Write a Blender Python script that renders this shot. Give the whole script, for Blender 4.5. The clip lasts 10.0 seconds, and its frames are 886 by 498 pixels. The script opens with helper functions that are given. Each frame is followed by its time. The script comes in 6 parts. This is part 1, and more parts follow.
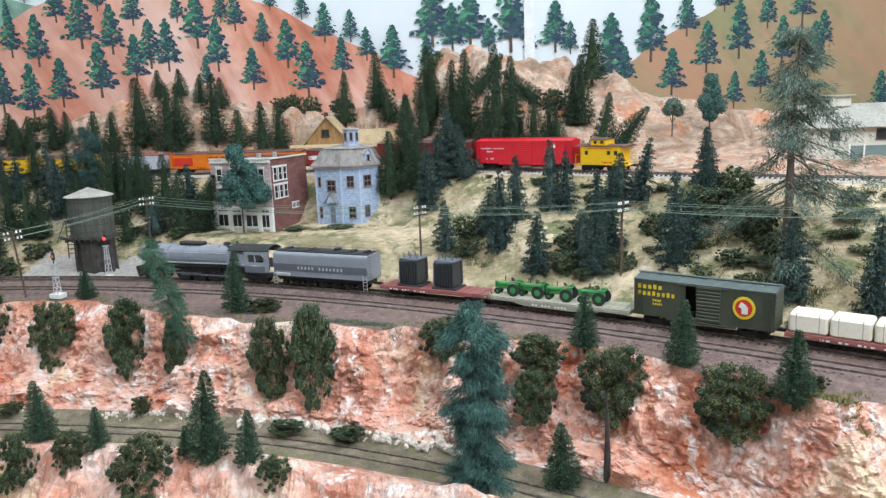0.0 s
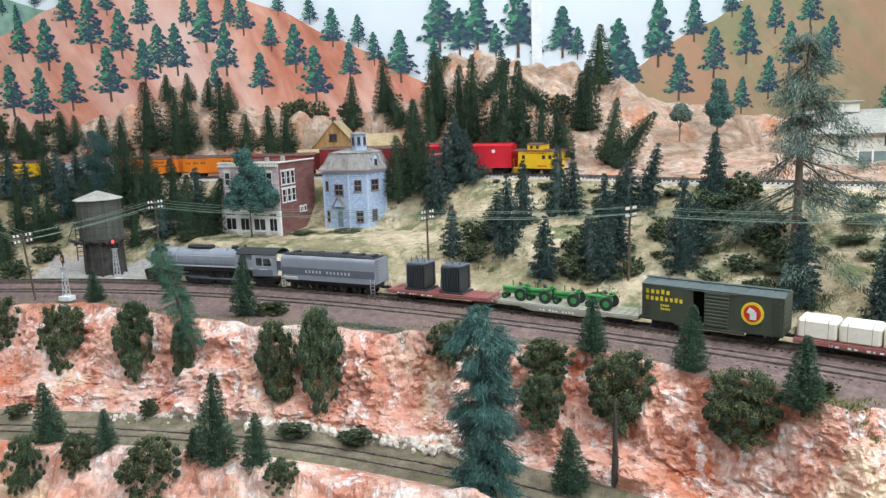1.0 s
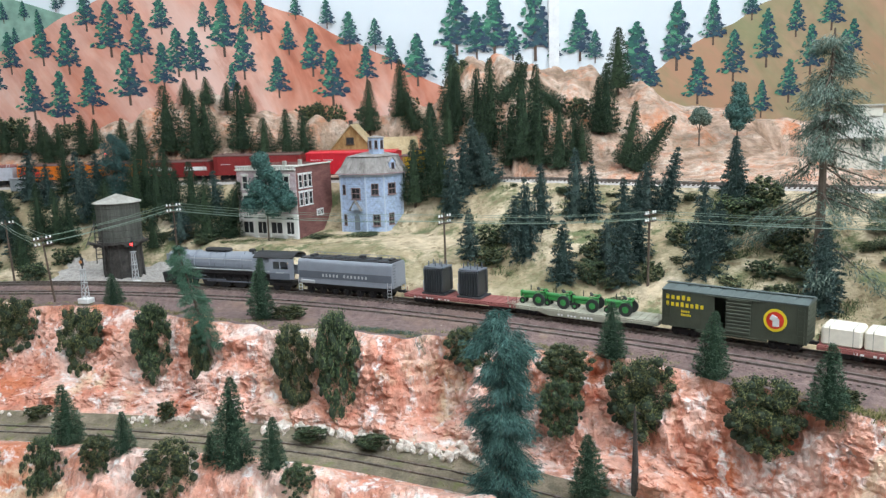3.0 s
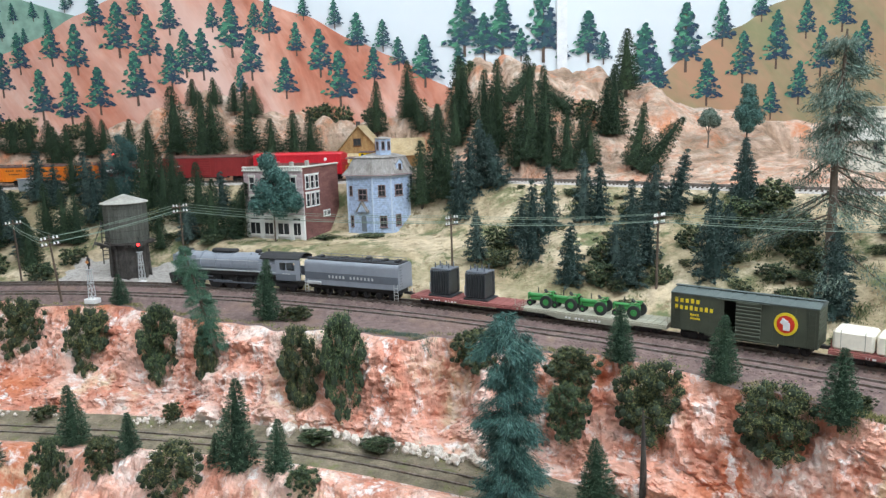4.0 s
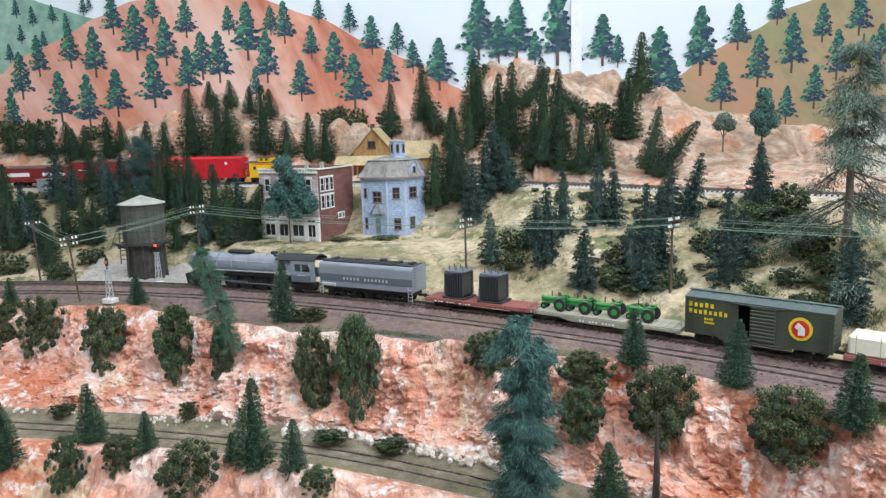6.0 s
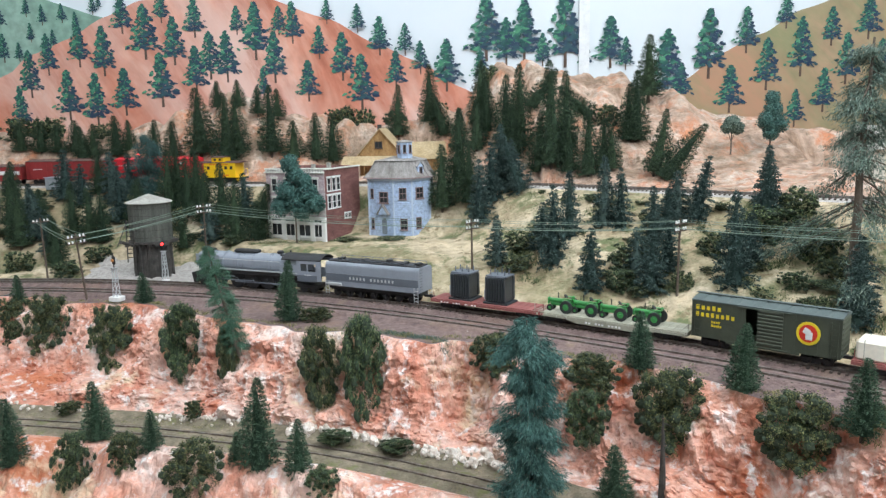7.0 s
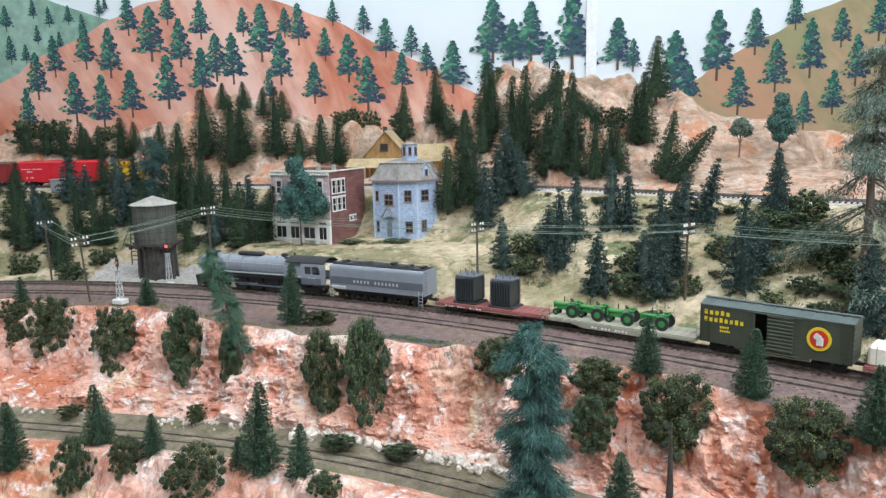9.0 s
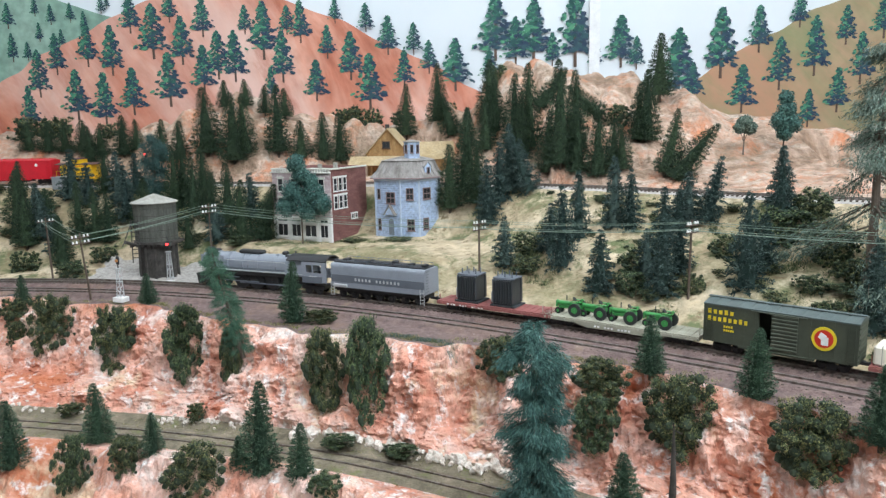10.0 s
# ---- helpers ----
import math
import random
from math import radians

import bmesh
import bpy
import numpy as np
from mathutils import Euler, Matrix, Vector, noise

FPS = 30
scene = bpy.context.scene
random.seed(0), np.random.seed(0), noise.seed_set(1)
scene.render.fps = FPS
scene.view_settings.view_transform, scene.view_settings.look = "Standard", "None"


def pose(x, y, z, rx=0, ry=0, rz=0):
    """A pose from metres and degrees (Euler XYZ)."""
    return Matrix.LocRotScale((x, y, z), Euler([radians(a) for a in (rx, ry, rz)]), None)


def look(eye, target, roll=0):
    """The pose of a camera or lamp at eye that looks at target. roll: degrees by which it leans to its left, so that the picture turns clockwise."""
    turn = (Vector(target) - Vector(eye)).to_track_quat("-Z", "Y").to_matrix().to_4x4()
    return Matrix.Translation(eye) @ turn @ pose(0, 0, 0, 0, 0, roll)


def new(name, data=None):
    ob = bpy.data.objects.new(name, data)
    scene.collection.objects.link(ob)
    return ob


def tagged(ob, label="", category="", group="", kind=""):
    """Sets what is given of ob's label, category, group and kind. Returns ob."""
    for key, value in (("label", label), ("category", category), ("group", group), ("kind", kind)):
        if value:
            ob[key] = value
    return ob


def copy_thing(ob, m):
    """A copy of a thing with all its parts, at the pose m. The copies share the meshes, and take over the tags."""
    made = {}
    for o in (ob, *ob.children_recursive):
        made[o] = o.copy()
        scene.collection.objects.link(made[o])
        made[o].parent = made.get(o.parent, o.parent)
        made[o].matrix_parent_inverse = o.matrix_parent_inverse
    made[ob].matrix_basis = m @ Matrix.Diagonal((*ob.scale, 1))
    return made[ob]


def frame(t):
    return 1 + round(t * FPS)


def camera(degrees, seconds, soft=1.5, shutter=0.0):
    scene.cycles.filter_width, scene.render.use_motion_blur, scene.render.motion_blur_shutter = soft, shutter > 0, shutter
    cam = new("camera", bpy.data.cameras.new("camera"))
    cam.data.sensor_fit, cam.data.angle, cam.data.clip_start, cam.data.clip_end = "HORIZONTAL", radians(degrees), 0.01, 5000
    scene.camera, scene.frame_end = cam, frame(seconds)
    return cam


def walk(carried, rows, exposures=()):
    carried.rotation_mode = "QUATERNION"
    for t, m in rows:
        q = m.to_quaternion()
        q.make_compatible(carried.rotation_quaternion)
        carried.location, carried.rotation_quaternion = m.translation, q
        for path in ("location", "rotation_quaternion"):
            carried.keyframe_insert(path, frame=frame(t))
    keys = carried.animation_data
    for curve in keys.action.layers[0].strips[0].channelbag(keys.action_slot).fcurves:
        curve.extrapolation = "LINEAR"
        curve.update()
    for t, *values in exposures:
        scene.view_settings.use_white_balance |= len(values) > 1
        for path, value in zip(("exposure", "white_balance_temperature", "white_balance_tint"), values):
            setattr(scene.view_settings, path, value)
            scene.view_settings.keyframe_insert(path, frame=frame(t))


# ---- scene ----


def eye(x, y, z, down, left, lean):
    """A camera pose: tilt down, turn to the left and lean to the left, in degrees."""
    p, w = radians(down), radians(left)
    way = Vector((-math.sin(w) * math.cos(p), math.cos(w) * math.cos(p), -math.sin(p)))
    return look((x, y, z), Vector((x, y, z)) + way, lean)


cam = camera(62.121, 10.0, soft=1.35)
walk(cam, [
    (0, eye(0.0080, -0.0033, 0.2357, 10.801, -2.956, -2.167)),
    (0.5, eye(0.0063, -0.0035, 0.2355, 10.577, -2.772, -1.941)),
    (1, eye(0.0053, -0.0047, 0.2353, 10.410, -2.532, -2.013)),
    (1.5, eye(0.0048, -0.0051, 0.2352, 10.316, -2.338, -1.865)),
    (2, eye(0.0036, -0.0047, 0.2358, 10.224, -2.150, -1.779)),
    (2.5, eye(0.0023, -0.0034, 0.2360, 10.167, -1.725, -1.886)),
    (4, eye(0.0025, 0.0050, 0.2350, 9.971, -0.817, -1.862)),
    (4.5, eye(0.0012, 0.0035, 0.2352, 9.921, -0.498, -1.616)),
    (5, eye(0.0007, 0.0005, 0.2363, 9.954, -0.210, -1.541)),
    (5.5, eye(0.0000, -0.0000, 0.2365, 9.866, 0.000, -1.688)),
    (7, eye(-0.0013, 0.0010, 0.2362, 9.679, 0.562, -1.261)),
    (7.5, eye(-0.0023, 0.0011, 0.2363, 9.637, 0.681, -0.963)),
    (8, eye(-0.0017, 0.0024, 0.2365, 9.543, 0.823, -1.221)),
    (8.5, eye(-0.0005, 0.0060, 0.2359, 9.499, 0.974, -1.279)),
    (9, eye(0.0011, 0.0103, 0.2353, 9.474, 1.097, -1.224)),
    (9.5, eye(0.0026, 0.0145, 0.2346, 9.542, 1.130, -1.262)),
    (10, eye(0.0024, 0.0159, 0.2347, 9.624, 1.319, -1.205)),
])

# ---- light ----
world = bpy.data.worlds.new("room_light")
scene.world = world
world.use_nodes = True
world.node_tree.nodes["Background"].inputs[0].default_value = (0.92, 0.96, 1.0, 1)
world.node_tree.nodes["Background"].inputs[1].default_value = 0.40
scene.view_settings.exposure = 0.0


def ceiling_lamp(x, y, z, sx, sy, watts, aim):
    d = bpy.data.lights.new("ceiling_lamp", "AREA")
    d.shape, d.size, d.size_y, d.energy, d.color = "RECTANGLE", sx, sy, watts, (0.825, 0.915, 1.0)
    ob = new("ceiling_lamp", d)
    ob.matrix_world = look((x, y, z), aim)
    return ob


# room lamps at the ceiling, out of view
ceiling_lamp(-0.7, 0.35, 1.50, 1.3, 0.5, 14.5, (-0.7, 0.75, 0))
ceiling_lamp(0.8, 0.35, 1.50, 1.3, 0.5, 17.5, (0.8, 0.75, 0))
ceiling_lamp(0.60, -0.45, 1.50, 1.8, 0.5, 41, (0.35, 0.45, -0.1))
# added fill with no known fixture, to brighten the cliff on the right
ceiling_lamp(1.35, -0.30, 1.50, 0.5, 1.2, 23, (0.4, 0.5, -0.1))
# turned towards the backdrop to brighten the painting; no fixture known there
ceiling_lamp(0.0, 1.20, 1.50, 2.6, 0.4, 18, (0, 1.85, 0.3))


def knots(k, x):
    """Softened interpolation in (x, value) knots."""
    if x <= k[0][0]:
        return k[0][1]
    for (a, p), (b, q) in zip(k, k[1:]):
        if x <= b:
            u = (x - a) / (b - a)
            u = 0.5 * u * u * (3 - 2 * u) + 0.5 * u
            return p + (q - p) * u
    return k[-1][1]


CLIFF = ((-1.8, 1.12), (-0.80, 1.115), (-0.67, 1.085), (-0.55, 1.035), (-0.43, 1.012), (-0.28, 0.915), (-0.13, 0.845),
         (0.02, 0.800), (0.17, 0.722), (0.28, 0.622), (0.36, 0.53), (0.6, 0.25), (1.4, -0.2))
LOWER = ((-1.8, 0.93), (-0.8, 0.87), (-0.54, 0.838), (-0.39, 0.808), (-0.18, 0.756), (-0.03, 0.693), (0.06, 0.640),
         (0.2, 0.545), (0.4, 0.36), (0.6, 0.10), (1.4, -0.4))
UPPER = ((-1.8, 1.56), (-1.0, 1.54), (-0.80, 1.53), (-0.60, 1.51), (-0.45, 1.475), (-0.25, 1.43), (-0.12, 1.395), (0.05, 1.335),
         (0.153, 1.290), (0.242, 1.226), (0.347, 1.12), (0.43, 1.045), (0.50, 0.985), (0.7, 0.84), (1.4, 0.4))
CREST_Y = ((-1.8, 1.78), (-0.3, 1.75), (-0.1, 1.66), (0.1, 1.62), (0.5, 1.58), (0.8, 1.5), (1.4, 1.4))
CREST_Z = ((-1.8, 0.22), (-1.03, 0.235), (-0.87, 0.222), (-0.765, 0.23), (-0.644, 0.252), (-0.575, 0.288), (-0.494, 0.305),
           (-0.416, 0.29), (-0.326, 0.255), (-0.23, 0.243), (-0.168, 0.256), (-0.093, 0.285), (-0.019, 0.303), (0.067, 0.334),
           (0.152, 0.357), (0.225, 0.355), (0.297, 0.338), (0.37, 0.32), (0.456, 0.282), (0.543, 0.25), (0.629, 0.228),
           (0.766, 0.205), (1.4, 0.18))
UP_Z = 0.1235


def main_y(x):
    """Centre line of the main track."""
    if x < -0.75:
        return 1.1757 - 0.045 * (x + 0.75)
    return 0.937 - 0.5845 * x - 0.3365 * x * x + 0.0228 * x ** 3


def near_y(x):
    return main_y(x) - 0.062


def upper_y(x):
    return sum(knots(UPPER, x + d) for d in (-0.09, -0.06, -0.03, 0, 0.03, 0.06, 0.09)) / 7


def lower_y(x):
    return sum(knots(LOWER, x + d) for d in (-0.06, -0.03, 0, 0.03, 0.06)) / 5


def cliff_y(x):
    edge = 0.006 * math.sin(x * 37) + 0.005 * math.sin(x * 83 + 1) + 0.004 * math.sin(x * 151 + 2)
    return min(knots(CLIFF, x) + edge, near_y(x) - 0.024 + 0.4 * edge)


def foot_y(x):
    return min(lower_y(x) + 0.043, cliff_y(x) - 0.03)


def crest_y(x):
    return knots(CREST_Y, x)


TOWN = ((0, 0), (0.12, 0.022), (0.38, 0.044), (0.78, 0.05), (1, UP_Z))
SLOPE = ((0, 0), (0.1, 0.006), (0.5, 0.062), (1, UP_Z))
YARD = ((0, 0), (0.3, 0.003), (0.6, 0.05), (1, UP_Z))


def hill_z(x, v):
    a = min(1, max(0, (x + 0.44) / 0.08))
    b = min(1, max(0, (x - 0.0) / 0.16))
    return (knots(YARD, v) * (1 - a) + knots(TOWN, v) * a) * (1 - b) + knots(SLOPE, v) * b


def front_z(x, y):
    yl, yf, yc = lower_y(x), foot_y(x), cliff_y(x)
    return knots(((yl - 0.5, -0.32), (yl - 0.13, -0.15), (yl - 0.06, -0.098), (yl - 0.03, -0.108), (yl + 0.026, -0.108),
                  (yf, -0.102), (yf + (yc - yf) * 0.5, -0.084), (yf + (yc - yf) * 0.85, -0.030), (yc, -0.008)), y)


def soft_box(v, a, b, e):
    return min(1, max(0, (v - a) / e)) * min(1, max(0, (b - v) / e))


def back_z(x, y):
    """The mountain, with levelled ground for the tan depot and the long shed."""
    k = soft_box(x, -0.30, 0.06, 0.06) * soft_box(y, 1.40, 1.72, 0.10)
    k = max(k, soft_box(x, 0.62, 1.3, 0.05) * soft_box(y, 0.8, 1.45, 0.05))
    return raw_back_z(x, y) * (1 - k) + 0.127 * k


def raw_back_z(x, y):
    yu, yk, zk = upper_y(x) + 0.03, crest_y(x), knots(CREST_Z, x)
    ys = max(yu, yk - 0.30)
    if y <= ys:
        return UP_Z + 0.03 * (y - yu) / max(0.01, ys - yu) if ys > yu else UP_Z
    z0 = UP_Z + (0.03 if ys > yu + 0.01 else 0)
    if y <= yk:
        u = (y - ys) / (yk - ys)
        return z0 + (zk - z0) * (0.35 * u + 0.65 * math.sin(u * math.pi / 2) ** 1.4)
    return zk - 0.5 * (y - yk)


def ground_z(x, y):
    if y < cliff_y(x):
        return front_z(x, y)
    ym = main_y(x) + 0.028
    if y < ym:
        return -0.008
    yu = upper_y(x)
    if y < yu - 0.03:
        return -0.008 + hill_z(x, (y - ym) / (yu - 0.03 - ym)) * (1 + 0.008 / UP_Z)
    if y < yu + 0.03:
        return UP_Z
    return back_z(x, y)

# ---- materials ----


def mat(name, colours, scale=40.0, rough=0.8, metal=0.0, bump=0.0, bump_scale=200.0, stretch=(1, 1, 1), island=0.0, coat=0.0, detail=6.0, spots=None, twist=0.0, spin=0.0, span=(0.28, 0.72), grain=0.22):
    """A node material: a colour ramp over noise in object space, a finer grain over it, and relief."""
    m = bpy.data.materials.new(name)
    m.use_nodes = True
    nt = m.node_tree
    b = nt.nodes["Principled BSDF"]
    b.inputs["Roughness"].default_value, b.inputs["Metallic"].default_value = rough, metal
    b.inputs["Coat Weight"].default_value = coat
    co = nt.nodes.new("ShaderNodeNewGeometry")
    mp = nt.nodes.new("ShaderNodeMapping")
    mp.inputs["Scale"].default_value = stretch
    turn = nt.nodes.new("ShaderNodeMapping")
    turn.inputs["Rotation"].default_value = (0, spin, 0)
    tc = nt.nodes.new("ShaderNodeTexCoord")
    nt.links.new(tc.outputs["Object"], turn.inputs["Vector"])
    nt.links.new(turn.outputs[0], mp.inputs["Vector"])
    n = nt.nodes.new("ShaderNodeTexNoise")
    n.inputs["Scale"].default_value, n.inputs["Detail"].default_value, n.inputs["Roughness"].default_value = scale, detail, 0.62
    n.inputs["Distortion"].default_value = twist
    nt.links.new(mp.outputs[0], n.inputs["Vector"])
    ramp = nt.nodes.new("ShaderNodeValToRGB")
    el = ramp.color_ramp.elements
    k = len(colours)
    while len(el) < k:
        el.new(0.5)
    for i, c in enumerate(colours):
        el[i].position = span[0] + (span[1] - span[0]) * i / max(1, k - 1)
        el[i].color = (*c, 1)
    fac = n.outputs["Fac"]
    if island:
        mx = nt.nodes.new("ShaderNodeMix")
        mx.inputs[0].default_value = island
        nt.links.new(fac, mx.inputs[2])
        nt.links.new(co.outputs["Random Per Island"], mx.inputs[3])
        fac = mx.outputs[0]
    nt.links.new(fac, ramp.inputs[0])
    col = ramp.outputs[0]
    # fine grain
    n2 = nt.nodes.new("ShaderNodeTexNoise")
    n2.inputs["Scale"].default_value, n2.inputs["Detail"].default_value = scale * 9, 3
    nt.links.new(tc.outputs["Object"], n2.inputs["Vector"])
    mr = nt.nodes.new("ShaderNodeMapRange")
    mr.inputs[1].default_value, mr.inputs[2].default_value, mr.inputs[3].default_value, mr.inputs[4].default_value = 0.3, 0.7, 1 - grain, 1 + grain
    nt.links.new(n2.outputs["Fac"], mr.inputs[0])
    mul = nt.nodes.new("ShaderNodeMix")
    mul.data_type, mul.blend_type = "RGBA", "MULTIPLY"
    mul.inputs[0].default_value = 1.0
    nt.links.new(col, mul.inputs[6])
    nt.links.new(mr.outputs[0], mul.inputs[7])
    col = mul.outputs[2]
    for sc, lo, hi, c in spots or ():
        n3 = nt.nodes.new("ShaderNodeTexNoise")
        n3.inputs["Scale"].default_value, n3.inputs["Detail"].default_value, n3.inputs["Roughness"].default_value = sc, 8, 0.7
        nt.links.new(mp.outputs[0], n3.inputs["Vector"])
        r3 = nt.nodes.new("ShaderNodeMapRange")
        r3.inputs[1].default_value, r3.inputs[2].default_value = lo, hi
        nt.links.new(n3.outputs["Fac"], r3.inputs[0])
        m3 = nt.nodes.new("ShaderNodeMix")
        m3.data_type = "RGBA"
        m3.inputs[7].default_value = (*c, 1)
        nt.links.new(r3.outputs[0], m3.inputs[0])
        nt.links.new(col, m3.inputs[6])
        col = m3.outputs[2]
    nt.links.new(col, b.inputs["Base Color"])
    if bump:
        nb = nt.nodes.new("ShaderNodeTexNoise")
        nb.inputs["Scale"].default_value, nb.inputs["Detail"].default_value = bump_scale, 5
        nt.links.new(mp.outputs[0], nb.inputs["Vector"])
        bp = nt.nodes.new("ShaderNodeBump")
        bp.inputs["Strength"].default_value, bp.inputs["Distance"].default_value = 1.0, bump
        nt.links.new(nb.outputs["Fac"], bp.inputs["Height"])
        nt.links.new(bp.outputs[0], b.inputs["Normal"])
    return m


def plain(name, c, rough=0.5, metal=0.0, vary=0.14, bump=0.0002):
    """Paint or plastic with slight weathering."""
    d = tuple(v * (1 - vary) for v in c)
    e = tuple(min(1, v * (1 + vary * 0.6)) for v in c)
    return mat(name, (d, c, e), 60, rough, metal, bump, 500, grain=0.06)


def glow(name, c, strength):
    m = bpy.data.materials.new(name)
    m.use_nodes = True
    b = m.node_tree.nodes["Principled BSDF"]
    b.inputs["Base Color"].default_value = (*c, 1)
    b.inputs["Emission Color"].default_value = (*c, 1)
    b.inputs["Emission Strength"].default_value = strength
    return m


ROCK = mat("red_rock", ((0.27, 0.10, 0.07), (0.55, 0.21, 0.135), (0.69, 0.37, 0.275), (0.74, 0.50, 0.42), (0.79, 0.68, 0.62)), 11, 0.85, 0, 0.008, 140,
           (1, 1, 0.55), detail=12, spots=((7, 0.52, 0.62, (0.58, 0.20, 0.10)), (9.5, 0.55, 0.66, (0.76, 0.60, 0.42)), (13, 0.55, 0.68, (0.82, 0.72, 0.66)), (60, 0.53, 0.64, (0.86, 0.80, 0.77))), twist=0.5)
ROCK_PALE = mat("pale_rock", ((0.16, 0.10, 0.065), (0.31, 0.20, 0.135), (0.51, 0.36, 0.27), (0.61, 0.50, 0.41), (0.65, 0.57, 0.48)), 9, 0.88, 0, 0.011, 75,
                (1.6, 1.6, 0.4), detail=10, spots=((9, 0.49, 0.63, (0.56, 0.23, 0.12)), (5, 0.53, 0.64, (0.27, 0.19, 0.125)), (16, 0.56, 0.66, (0.20, 0.14, 0.09))), twist=0.6)
SAND = mat("sandy_soil", ((0.25, 0.185, 0.105), (0.40, 0.315, 0.195), (0.54, 0.44, 0.30), (0.60, 0.515, 0.375)), 9, 0.95, 0, 0.003, 160, detail=9,
           spots=((19, 0.50, 0.60, (0.13, 0.15, 0.065)), (6, 0.52, 0.62, (0.25, 0.22, 0.12)), (48, 0.55, 0.64, (0.21, 0.16, 0.09))), twist=0.5)
BALLAST = mat("ballast", ((0.10, 0.07, 0.065), (0.17, 0.115, 0.105), (0.24, 0.17, 0.15)), 120, 0.95, 0, 0.0012, 420, spots=((18, 0.58, 0.7, (0.28, 0.21, 0.15)), (9, 0.52, 0.66, (0.21, 0.135, 0.105)), (150, 0.64, 0.70, (0.46, 0.40, 0.36))))
GRAVEL = mat("grey_gravel", ((0.25, 0.23, 0.21), (0.42, 0.39, 0.36), (0.55, 0.52, 0.48)), 150, 0.95, 0, 0.001, 420)
SHELF_SOIL = mat("shelf_soil", ((0.10, 0.085, 0.055), (0.19, 0.16, 0.11), (0.31, 0.25, 0.18)), 60, 0.95, 0, 0.001, 300, spots=((40, 0.55, 0.65, (0.15, 0.16, 0.06)),))
RAIL = mat("rail_steel", ((0.10, 0.075, 0.06), (0.20, 0.17, 0.15), (0.34, 0.31, 0.29)), 200, 0.45, 0.6)
TIE = mat("tie_wood", ((0.07, 0.05, 0.04), (0.13, 0.10, 0.085), (0.19, 0.15, 0.13)), 150, 0.9)
TIE_PALE = mat("weathered_tie_wood", ((0.16, 0.14, 0.08), (0.27, 0.23, 0.14), (0.36, 0.31, 0.20)), 150, 0.9)
SKY = mat("painted_sky", ((0.66, 0.725, 0.765), (0.69, 0.745, 0.785), (0.71, 0.765, 0.795)), 0.7, 0.9, detail=2, grain=0.015)
WALL = mat("wall_paint", ((0.66, 0.65, 0.62), (0.70, 0.69, 0.66)), 3, 0.9)
FLOOR = mat("floor_vinyl", ((0.25, 0.24, 0.23), (0.32, 0.31, 0.30)), 8, 0.5)
HILL_RED = mat("painted_red_hill", ((0.40, 0.125, 0.075), (0.55, 0.21, 0.135), (0.66, 0.33, 0.24), (0.74, 0.50, 0.42)), 3.0, 0.9, 0, 0, 100, (2.2, 1, 0.55),
               detail=5, spots=((1.5, 0.46, 0.70, (0.74, 0.50, 0.43)), (3.4, 0.56, 0.72, (0.42, 0.14, 0.085))), twist=0.8, spin=0.55, span=(0.34, 0.66), grain=0.10)
HILL_GREEN = mat("painted_green_hill", ((0.15, 0.27, 0.21), (0.22, 0.36, 0.29), (0.32, 0.45, 0.38)), 5, 0.9)
HILL_OLIVE = mat("painted_olive_hill", ((0.17, 0.19, 0.10), (0.27, 0.26, 0.14), (0.36, 0.28, 0.165), (0.47, 0.30, 0.19)), 3.0, 0.9, 0, 0, 100, (2.0, 1, 0.5), detail=5, spots=((2.2, 0.47, 0.66, (0.46, 0.26, 0.16)), (3.1, 0.52, 0.68, (0.24, 0.26, 0.13))), twist=0.7, spin=0.85, span=(0.34, 0.64), grain=0.10)
BARK = mat("bark", ((0.05, 0.035, 0.025), (0.10, 0.075, 0.055), (0.16, 0.125, 0.10)), 90, 0.95, 0, 0.001, 300, (1, 1, 0.2))
FELT = mat("dark_conifer_foliage", ((0.010, 0.025, 0.014), (0.021, 0.047, 0.023), (0.055, 0.096, 0.046)), 40, 0.9, island=0.75)
BLUE = mat("blue_conifer_foliage", ((0.014, 0.036, 0.032), (0.034, 0.070, 0.060), (0.090, 0.140, 0.125)), 40, 0.85, island=0.75)
BRUSH = mat("bristle_conifer_foliage", ((0.016, 0.045, 0.024), (0.038, 0.088, 0.048), (0.085, 0.155, 0.090)), 40, 0.75, island=0.8)
TEAL = mat("teal_foliage", ((0.022, 0.070, 0.062), (0.050, 0.135, 0.118), (0.10, 0.21, 0.18)), 50, 0.85, island=0.75)
SAGE = mat("sage_foliage", ((0.050, 0.085, 0.066), (0.095, 0.145, 0.115), (0.19, 0.25, 0.20)), 50, 0.85, island=0.75)
BUSHM = mat("bush_foliage", ((0.012, 0.024, 0.012), (0.040, 0.066, 0.027), (0.085, 0.115, 0.045), (0.19, 0.19, 0.075)), 45, 0.85, island=0.7)
BUSHG = mat("green_bush_foliage", ((0.012, 0.032, 0.016), (0.040, 0.082, 0.036), (0.085, 0.135, 0.058), (0.17, 0.21, 0.09)), 45, 0.85, island=0.7)
MOSS = mat("moss_foliage", ((0.040, 0.070, 0.026), (0.085, 0.125, 0.050), (0.15, 0.19, 0.085), (0.27, 0.28, 0.14)), 45, 0.9, island=0.85)
# near-black green that puts the shade between the leaves into the colour
SHADE_CORE = mat("dark_core_shade", ((0.016, 0.028, 0.016), (0.028, 0.044, 0.024), (0.048, 0.06, 0.032)), 60, 0.95)
DRY = mat("dry_weed", ((0.12, 0.11, 0.07), (0.20, 0.19, 0.13), (0.28, 0.26, 0.18)), 60, 0.9, island=0.7)
